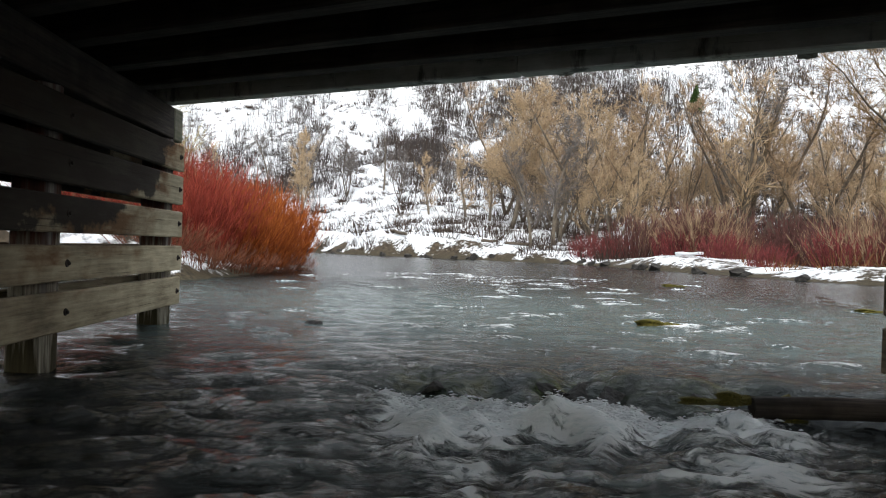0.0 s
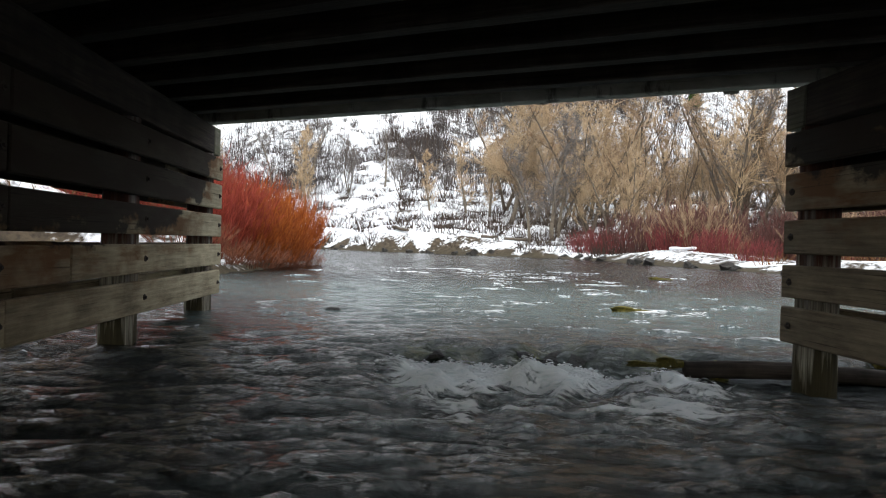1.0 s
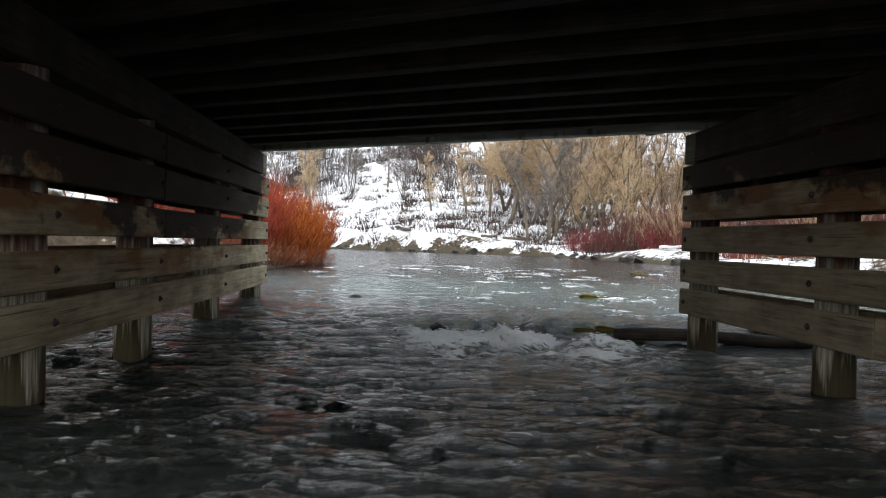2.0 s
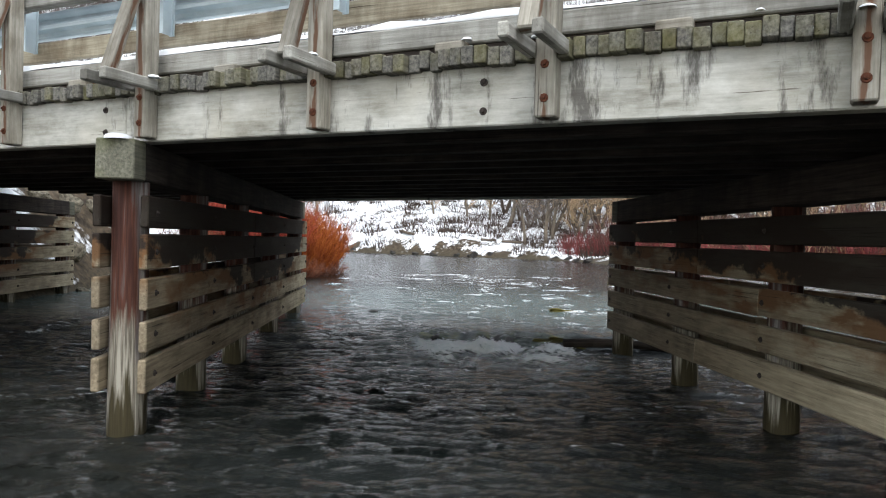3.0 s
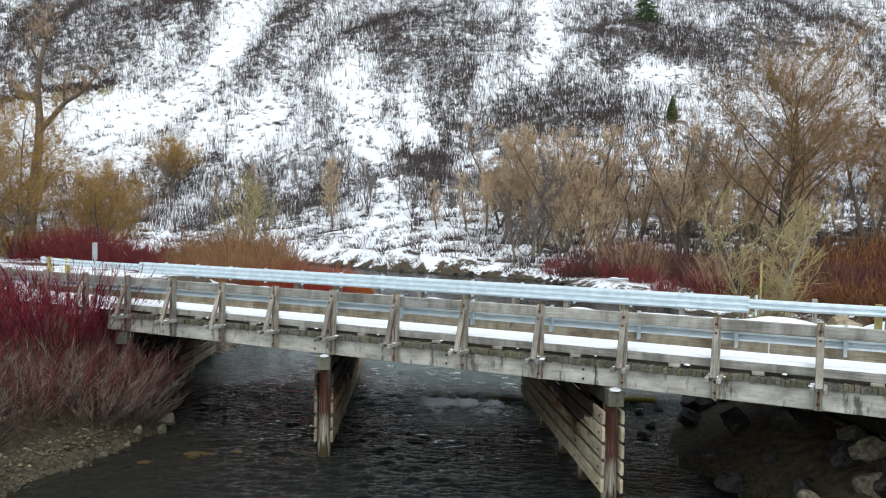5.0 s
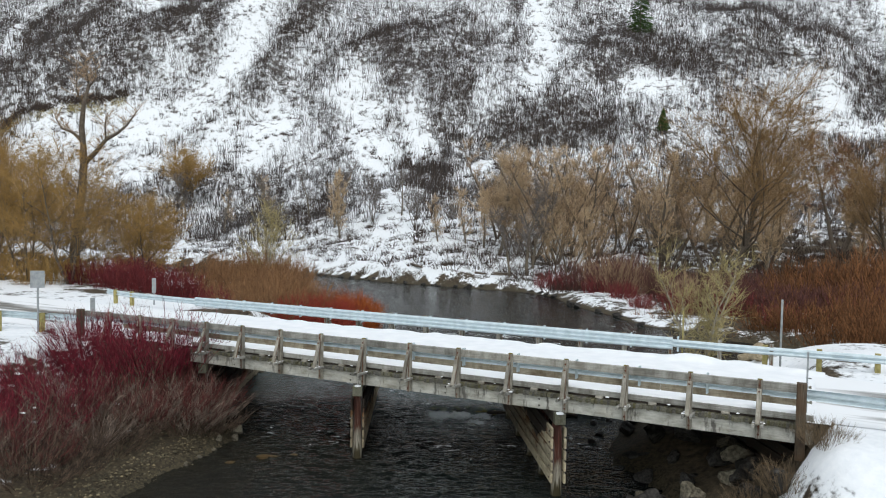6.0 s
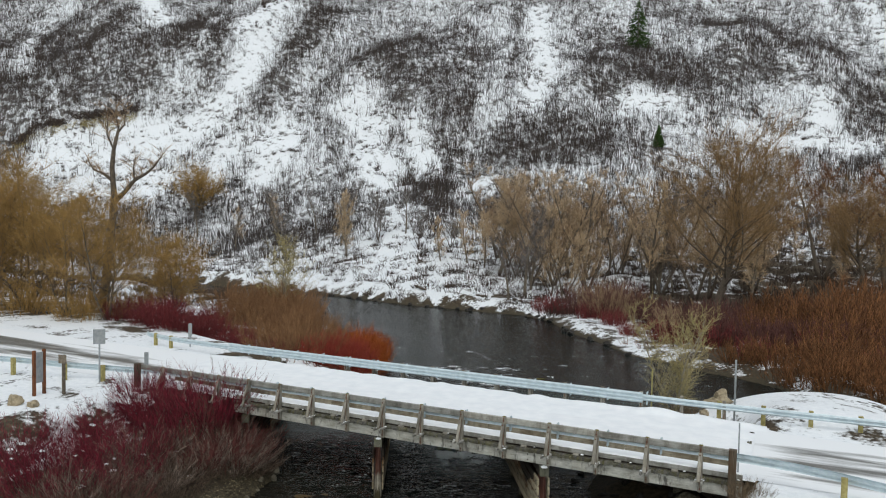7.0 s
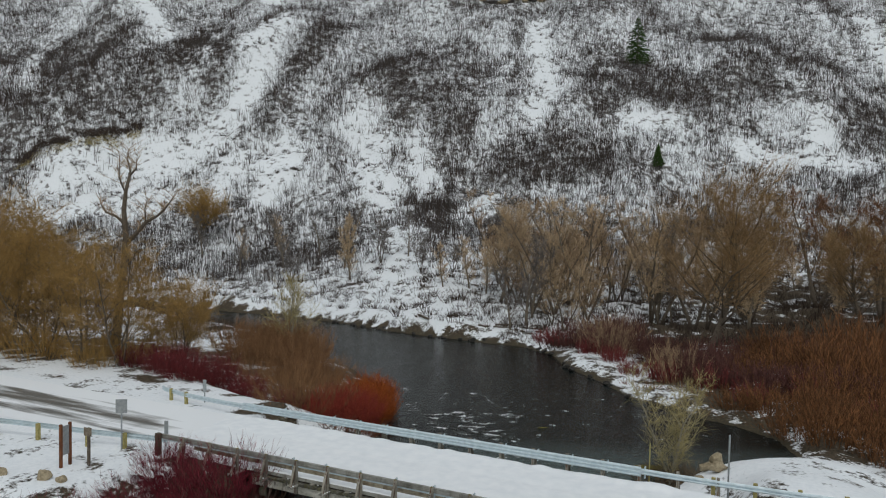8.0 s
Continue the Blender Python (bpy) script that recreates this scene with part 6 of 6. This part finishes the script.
grey_thicket = shrub("grey_willow", (-3.5, 56.5), "grey-brown bare willow clump on the far bank", BROWN, 129, 60, 1.8, 4.6, 7, 0.7, 0.024, "grey willows of the far bank")
for i in range(34):
    u = rs.random()
    x, y = -8.5 + 17 * u + rs.uniform(-1, 4), 59.5 - 19 * u + rs.uniform(0.0, 9)
    if float(inside_distance(np.array(x), np.array(y), RIVER)) < 1.6:
        continue
    again(grey_thicket if i % 3 == 0 else bank_red, (x, y), rs.uniform(0, 360), rs.uniform(0.4, 1.0), rs.uniform(0.7, 1.5))
bright = shrub("red_dogwood", (-13.0, 62.0), "bright crimson dogwood clump at the water's edge", ROSE, 59, 150, 1.6, 2.4, 3, 0.4, 0.025, "bright dogwoods")
again(bright, (-10.8, 61.2), 60, 0.9)
again(bright, (13.0, 40.0), 60, 0.9)
for x, y, t, k in ((-5.5, 55.6, 20, 0.9), (-2.2, 52.4, 70, 0.8), (0.6, 48.6, 140, 0.7), (4.5, 46.5, 200, 1.0), (9.5, 45.0, 260, 1.1), (17.5, 43.5, 300, 1.1), (22.0, 36.5, 330, 1.0)):
    again(bright, (x, y), t, k)
brown_thicket = shrub("brown_willow", (17.5, 50), "tall orange-brown willow thicket on the east bank", UMBER, 69, 170, 2.8, 5.6, 5, 0.5, 0.036, "brown willow thickets")
for x, y, t, s in ((21, 46, 40, 1.0), (25, 52, 80, 1.1), (14.5, 57, 130, 0.9), (22, 60, 200, 1.1), (28, 44, 250, 1.0), (19, 41, 300, 0.75), (24, 38, 20, 0.8), (30, 58, 100, 1.1), (13, 48, 160, 0.7), (33, 50, 30, 1.0), (27, 34, 350, 0.75), (22.5, 33.0, 210, 0.55), (19.0, 35.5, 90, 0.6), (31, 30, 15, 0.9)):
    again(brown_thicket, (x, y), t, s)
for i in range(16):
    x, y = rs.uniform(9, 34), rs.uniform(36, 64)
    again(bank_red, (x, y), rs.uniform(0, 360), rs.uniform(0.6, 1.0))

small_thicket = shrub("brown_willow", (16.5, 31.5), "low orange-brown willow thicket by the inlet", UMBER, 99, 120, 1.8, 2.6, 5, 0.6, 0.022, "low willow thickets")
for x, y, t, s in ((19, 29.5, 40, 1.1), (22, 27.5, 80, 1.0), (18, 34, 120, 1.2), (21.5, 31.5, 160, 1.25), (25, 30, 200, 1.2), (24, 25.5, 240, 1.0), (27.5, 27, 280, 1.1), (14.5, 36.5, 320, 1.1), (12, 37.5, 10, 0.9), (26.5, 23.5, 60, 0.9)):
    again(small_thicket, (x, y), t, s)
low_gold = shrub("low_golden_willow", (-38.5, 14.6), "low golden-brown willow scrub under the old willows", GOLD, 109, 130, 2.0, 3.2, 5, 0.6, 0.013, "golden willow scrub")
for x, y, t, s in ((-42.5, 16.6, 40, 1.1), (-46, 14.2, 100, 1.2), (-50, 16.5, 160, 1.3), (-54.5, 13.5, 220, 1.3), (-40.5, 19.5, 280, 1.0), (-36.5, 18.0, 330, 0.9), (-59, 17.5, 20, 1.4)):
    again(low_gold, (x, y), t, s)

# ---- trees ----
mid_tree = tree("cottonwood", (-26.8, 80), "tall bare tan cottonwood on the far bank", BARK, TAN, "cottonwoods", seed=2, height=17, spread=5.6, limbs=20, subs=11, twigs=22, twig_r=0.016, start=0.2)
slim_tree = tree("young_cottonwood", (-76.5, 88), "slender bare grey tree on the snowy slope", BARK, GREYT, "young cottonwoods", seed=6, height=13, spread=3.2, limbs=14, subs=6, twigs=14, up=1.3, start=0.12, twig_r=0.02)
tan_tree = tree("young_cottonwood", (-58, 84), "slender bare tan tree on the river terrace", BARK, TAN, "young cottonwoods", seed=16, height=12, spread=2.6, limbs=16, subs=6, twigs=16, up=1.1, start=0.1, twig_r=0.02)
open_tree = tree("spreading_tree", (-56, 91.5), "small dark multi-stemmed bare tree on the snow", BARK_DARK, GREYT, "spreading trees", seed=26, height=9, spread=3.0, limbs=8, subs=5, twigs=11, up=1.2, start=0.2, twig_r=0.024, forks=3)
brown_tree = tree("alder", (-13, 82), "slender brown bare tree in the riverside wood", BARK_DARK, BROWN, "riverside trees", seed=36, height=13.5, spread=3.0, limbs=12, subs=7, twigs=13, up=1.2, start=0.15, twig_r=0.015, forks=2)
golden_tree = tree("alder", (-20, 76), "bushy golden-brown bare tree in the riverside wood", BARK_DARK, TAN, "riverside trees", seed=46, height=13.5, spread=3.6, limbs=10, subs=6, twigs=8, up=1.0, start=0.15, twig_r=0.024, forks=2)
for at, src, t, s in (((-45, 87), open_tree, 40, 0.75), ((-80, 92), tan_tree, 80, 0.8), ((-72, 94), slim_tree, 20, 0.8), ((-62, 88), tan_tree, 200, 0.95), ((-66, 96), slim_tree, 140, 0.9), ((-52, 95), slim_tree, 60, 0.7), ((-38, 82), tan_tree, 10, 0.7), ((-34, 84), tan_tree, 90, 0.8),
                      ((-30.5, 83), tan_tree, 150, 0.85), ((-40, 90), open_tree, 100, 0.7), ((-84, 84), slim_tree, 220, 0.8), ((-88, 90), tan_tree, 20, 0.7), ((-70, 82), open_tree, 300, 0.8), ((-98, 88), slim_tree, 30, 0.8), ((-105, 95), open_tree, 60, 1.0)):
    again(src, at, t, s)
for i in range(50):
    s = rs.uniform(10, 46)
    d = rs.uniform(66, 92) if i % 3 else rs.uniform(78, 110)
    x, y = 0.90 * s - 0.44 * d, 0.44 * s + 0.90 * d
    if float(inside_distance(np.array(x), np.array(y), RIVER)) < 5:
        continue
    again(rs.choice((brown_tree, brown_tree, tan_tree, golden_tree, slim_tree)), (x, y), rs.uniform(0, 360), rs.choice((0.6, 0.75, 0.9, 1.1, 1.3)))
dome = tree("old_cottonwood", (7.8, 53.2), "great bare brown cottonwood with a broad domed crown", BARK_DARK, OLIVE, "old cottonwoods", seed=14, height=18.5, spread=9.6, limbs=28, subs=11, twigs=19, up=0.75, start=0.28, twig_r=0.014, trunk_r=0.5)
fork_tree = tree("old_cottonwood", (18.6, 96), "dark forked cottonwood with dead upper limbs", BARK_DARK, UMBER, "old cottonwoods", seed=41, height=19, spread=7, limbs=8, subs=8, twigs=20, up=0.8, start=0.3, twig_r=0.02, trunk_r=0.45, forks=2)
again(fork_tree, (27, 92), 130, 1.05)
again(fork_tree, (36, 84), 60, 0.9)
again(dome, (24, 78), 200, 0.75)
again(dome, (38, 66), 100, 0.8)
for i in range(16):
    s, d = rs.uniform(44, 78), rs.uniform(62, 100)
    again(rs.choice((brown_tree, tan_tree)), (0.90 * s - 0.44 * d, 0.44 * s + 0.90 * d), rs.uniform(0, 360), rs.uniform(0.7, 1.1))
# pale willow behind the east guardrail
tree("pale_willow", (9.7, 17.2), "pale yellow-grey bare willow beside the inlet", PALE_BARK, STRAW, "pale willows", seed=52, height=7.8, spread=2.5, limbs=15, subs=6, twigs=8, up=1.3, start=0.1, twig_r=0.011, forks=3)
tree("pale_willow", (-33.5, 35.5), "pale grey bare tree rising from the russet thicket", PALE_BARK, STRAW, "pale willows", seed=53, height=9.5, spread=3.4, limbs=14, subs=6, twigs=8, up=1.1, start=0.15, twig_r=0.016, forks=2)
# old willows at the west field edge
gold = tree("golden_willow", (-36.5, 15.5), "golden-brown bare willow at the edge of the field", BARK_DARK, GOLD, "golden willows", seed=61, height=10.5, spread=4.8, limbs=14, subs=9, twigs=14, up=0.75, start=0.2, twig_r=0.010, forks=3, droop=0.02)
for x, y, t, s in ((-41.5, 15.4, 60, 0.95), (-47, 15.6, 120, 1.1), (-34.5, 20.5, 200, 0.75), (-54, 20, 280, 1.1), (-39, 25, 330, 0.8), (-57, 15, 20, 1.0), (-52, 14.5, 170, 1.35), (-60, 20, 250, 1.4)):
    again(gold, (x, y), t, s)
tree("golden_willow", (-105, 94), "round golden-yellow willow at the foot of the hill", BARK_DARK, GOLD, "golden willows", seed=62, height=9.5, spread=7.6, limbs=12, subs=8, twigs=14, up=0.75, start=0.15, twig_r=0.03, forks=2)

def dead_cottonwood():
    at = (-47.3, 24.6)
    ob = thing("dead_cottonwood", (at[0], at[1], float(land(*at))), "tall dead cottonwood with a broken top and one long bare limb", "tree", "old cottonwoods")
    side = Vector((0.90, 0.43, 0))

    def stem(name, rows, r0, r1):
        pts = [side * a + Vector((0, 0, z)) for a, z in rows]
        n = len(pts) - 1
        hang(new(name, run_mesh(name, pts, [r0 + (r1 - r0) * i / n for i in range(n + 1)], 8, BARK_DARK)), ob, Matrix())
        return pts

    stem("trunk", [(-0.8, -0.3), (-0.4, 4), (0.0, 8), (0.4, 11), (0.5, 13.4), (0.3, 16), (0.5, 18), (1.0, 20)], 0.55, 0.14)
    tips, thin = [], []
    r = random.Random(5)
    for rows, a, b in (([(0.4, 12.4), (1.6, 13.6), (2.6, 14.8), (3.8, 15.5), (4.6, 16.2), (5.6, 17.6)], 0.26, 0.05), ([(0.4, 14.6), (-0.5, 15.4), (-1.6, 15.8), (-2.2, 16.8)], 0.17, 0.04),
                       ([(0.9, 19.6), (1.6, 20.4), (1.7, 21.8)], 0.12, 0.03), ([(0.5, 17.8), (-0.2, 19.4), (-0.1, 21.6)], 0.12, 0.03), ([(2.6, 14.8), (2.5, 16.2), (2.8, 17.4)], 0.1, 0.03), ([(1.0, 20.0), (0.7, 21.2), (0.8, 22.4)], 0.1, 0.03)):
        pts = stem("limb", rows, a, b)
        for i in range(1, len(pts)):
            for k in range(7):
                p = pts[i - 1].lerp(pts[i], r.random())
                d = Vector((r.gauss(0, 0.5), r.gauss(0, 0.5), 0.7))
                thin.append((p, p + d * 0.9, 0.03, 0.015))
                for q in range(6):
                    o = p + d * r.uniform(0.2, 0.9)
                    tips.append((o, o + (d + Vector((r.gauss(0, 0.6), r.gauss(0, 0.6), 0.2))) * r.uniform(0.5, 1.1), 0.018))
    hang(new("crown", twig_mesh("crown", thin, tips, BROWN)), ob, Matrix())


dead_cottonwood()


def conifer(name, at, height, radius, seed, label):
    r = random.Random(seed)
    z = float(land(at[0], at[1]))
    ob = thing(name, (at[0], at[1], z), label, "tree", "firs on the hillside")
    hang(new("trunk", run_mesh("trunk", [Vector((0, 0, -0.3)), Vector((0, 0, height * 0.97))], [height * 0.018, 0.03], 7, BARK_DARK)), ob, Matrix())
    segs = []
    for i in range(46):
        u = 0.06 + 0.94 * i / 45
        R = radius * (1 - u) ** 0.85 * r.uniform(0.8, 1.15) + 0.12
        for q in range(9):
            a = r.uniform(0, 6.283)
            p = Vector((0, 0, u * height))
            e = p + Vector((math.cos(a) * R, math.sin(a) * R, -0.25 * R))
            segs.append((p, e, 0.05, 0.02))
            for w in range(7):
                o = p.lerp(e, r.uniform(0.25, 1))
                b = a + r.choice((-1, 1)) * r.uniform(0.4, 1.1)
                segs.append((o, o + Vector((math.cos(b), math.sin(b), -0.35)) * R * r.uniform(0.2, 0.4), 0.10, 0.03))
    hang(new("crown", twig_mesh("crown", segs[:1], [s[:3] for s in segs[1:]], NEEDLE)), ob, Matrix())
    return ob


for i in range(16):
    u = i / 15
    x, y = -104 + 33 * u + br.uniform(-1, 1), 214 + 25 * u + br.uniform(-1.5, 1.5)
    stone("crag", (x, y), (br.uniform(1.6, 3.0), br.uniform(1.2, 2.0), br.uniform(1.0, 2.0)), "tan crag of bare rock breaking out of the hillside", TAN_ROCK if i % 3 else ROCK, br.randint(0, 9), 0.8, br.uniform(0, 360), "crags on the hillside")
conifer("fir_tree", (-32.9, 207.5), 15.5, 5.0, 4, "dark green fir standing alone on the snowy hillside")
conifer("fir_tree", (-16.8, 158.0), 5.4, 1.5, 5, "small dark green fir on the snowy hillside")


# ---- brush of the hillside: thousands of little thickets, sparse on the open snow ----
def brush(name, label, n, seed, mat, lo, hi, keep, stems, tall, wide, thick):
    r = np.random.default_rng(seed)
    d = lo + (hi - lo) * r.random(n)
    s = r.uniform(-1, 1, n) * (50 + 0.56 * d) - 5
    x, y = 0.90 * s - 0.44 * d, 0.44 * s + 0.90 * d
    ok = (r.random(n) < keep(s, d)) & (inside_distance(x, y, RIVER) > 0.8)
    x, y = x[ok], y[ok]
    z = land(x, y)
    m, k = len(x), stems
    h = r.uniform(tall[0], tall[1], m)
    spread = r.normal(0, wide, (m * k, 2))
    base = np.repeat(np.stack([x, y, z - 0.1], 1), k, 0)
    base[:, :2] += spread * 0.6
    top = base.copy()
    top[:, :2] += spread * 0.6 + r.normal(0, 0.18, (m * k, 2))
    top[:, 2] += np.repeat(h, k) * r.uniform(0.55, 1.1, m * k)
    v, f = spikes(base, top, np.full(m * k, thick) * r.uniform(0.6, 1.4, m * k), 2)
    return tagged(new(name, fast_mesh(name, v, f, mat)), label, "brush", kind="stuff")


def stand(s, d):
    """Chance of upright brush: patchy, thick in the dense runs, none on the open snow."""
    c = 0.66 + 0.16 * waves2(s, d * 0.4, 41, 14, 4) + 0.6 * near_runs(s, d, DENSE_BRUSH)
    return np.clip(c, 0.12, 1.0) * (1 - near_runs(s, d, OPEN_SNOW)) * step(98, 118, d)


def low_shrubs(s, d):
    return (0.14 + 0.4 * near_runs(s, d, OPEN_SNOW)) * np.clip(0.55 + 1.6 * waves2(s, d, 43, 9, 3), 0, 1.6)


brush("hillside_brush", "grey leafless saplings standing close together on the snowy hillside", 120000, 51, HILL_TWIG, 100, 330, stand, 4, (1.4, 3.8), 0.75, 0.038)
brush("brown_brush", "brown leafless saplings in patches on the hillside", 60000, 52, HILL_BROWN, 100, 330, lambda s, d: stand(s, d) * np.clip(0.5 + 1.6 * waves2(s, d * 0.5, 44, 26, 3) + 0.8 * near_runs(s, d, DENSE_BRUSH), 0, 1), 4, (1.6, 4.0), 0.6, 0.055)
brush("dense_brush", "dark red-brown saplings crowding the gullies of the hillside", 13000, 56, HILL_BROWN, 130, 260, lambda s, d: near_runs(s, d, DENSE_BRUSH), 4, (1.8, 4.2), 0.6, 0.05)
brush("low_scrub", "low dark scrub dotted over the open snow", 24000, 53, HILL_BROWN, 70, 240, low_shrubs, 18, (0.4, 1.4), 0.5, 0.045)
brush("bank_scrub", "tangled brown scrub and litter along the far bank", 6500, 54, HILL_BROWN, 56, 105, lambda s, d: np.where(s < 14, 0.5, 0.8) * (1 - 0.9 * near_runs(s, d, OPEN_SNOW)), 10, (0.5, 2.0), 0.6, 0.035)
brush("east_scrub", "tangled brown scrub under the trees of the east bank", 1500, 55, UMBER, 18, 62, lambda s, d: 0.9 * (s > 20) * (d > 16), 12, (0.4, 1.6), 0.6, 0.02)
def edge_growth(name, label, n, mat, down, wide, tall, thick, seed):
    """Growth along the broken edge of the old terrace on the hillside."""
    r = np.random.default_rng(seed)
    t = r.random(n) * (len(CUT_EDGE) - 1)
    pts = np.array(CUT_EDGE)
    k = t.astype(int)
    sd = pts[k] + (pts[k + 1] - pts[k]) * (t - k)[:, None]
    s, d = sd[:, 0] + r.normal(0, 0.5, n), sd[:, 1] - down + r.normal(0, wide, n) + 0.4 * np.sin(t * 9)
    x, y = 0.90 * s - 0.44 * d, 0.44 * s + 0.90 * d
    base = np.stack([x, y, land(x, y) - 0.1], 1)
    top = base + np.stack([r.normal(0, 0.4, n), r.normal(0, 0.4, n), r.uniform(*tall, n)], 1)
    v, f = spikes(base, top, np.full(n, thick))
    return tagged(new(name, fast_mesh(name, v, f, mat)), label, "brush", kind="stuff")


edge_growth("edge_scrub", "dark brown scrub along the broken terrace edge", 3000, HILL_BROWN, 0.0, 0.5, (0.4, 1.3), 0.10, 91)
edge_growth("edge_grass", "yellowed grass below the broken terrace edge", 2200, STRAW, 1.6, 0.6, (0.2, 0.5), 0.10, 92)
# fallen logs and driftwood, some with snow, on the far bank
for i in range(16):
    s, u = rs.uniform(-18, 26), rs.uniform(0.8, 4)
    x0 = 0.90 * s - 0.44 * 72
    y0 = 62.5 if s < 12 else 62.5 - 1.6 * (s - 12)
    x0 = -36 + (s + 18) * 0.75
    y0 = 63.0 + u if x0 < -12 else 60.5 + u - 1.25 * (x0 + 12)
    a = rs.uniform(-0.7, 0.7)
    L = rs.uniform(1.0, 2.6)
    z = float(land(x0, y0))
    log("driftwood", (x0, y0, z + 0.12), (x0 + L * math.cos(a), y0 + L * math.sin(a), float(land(x0 + L * math.cos(a), y0 + L * math.sin(a))) + 0.25), rs.uniform(0.08, 0.2), "fallen log on the snowy far bank", SNOW if i % 3 == 0 else BARK_DARK)
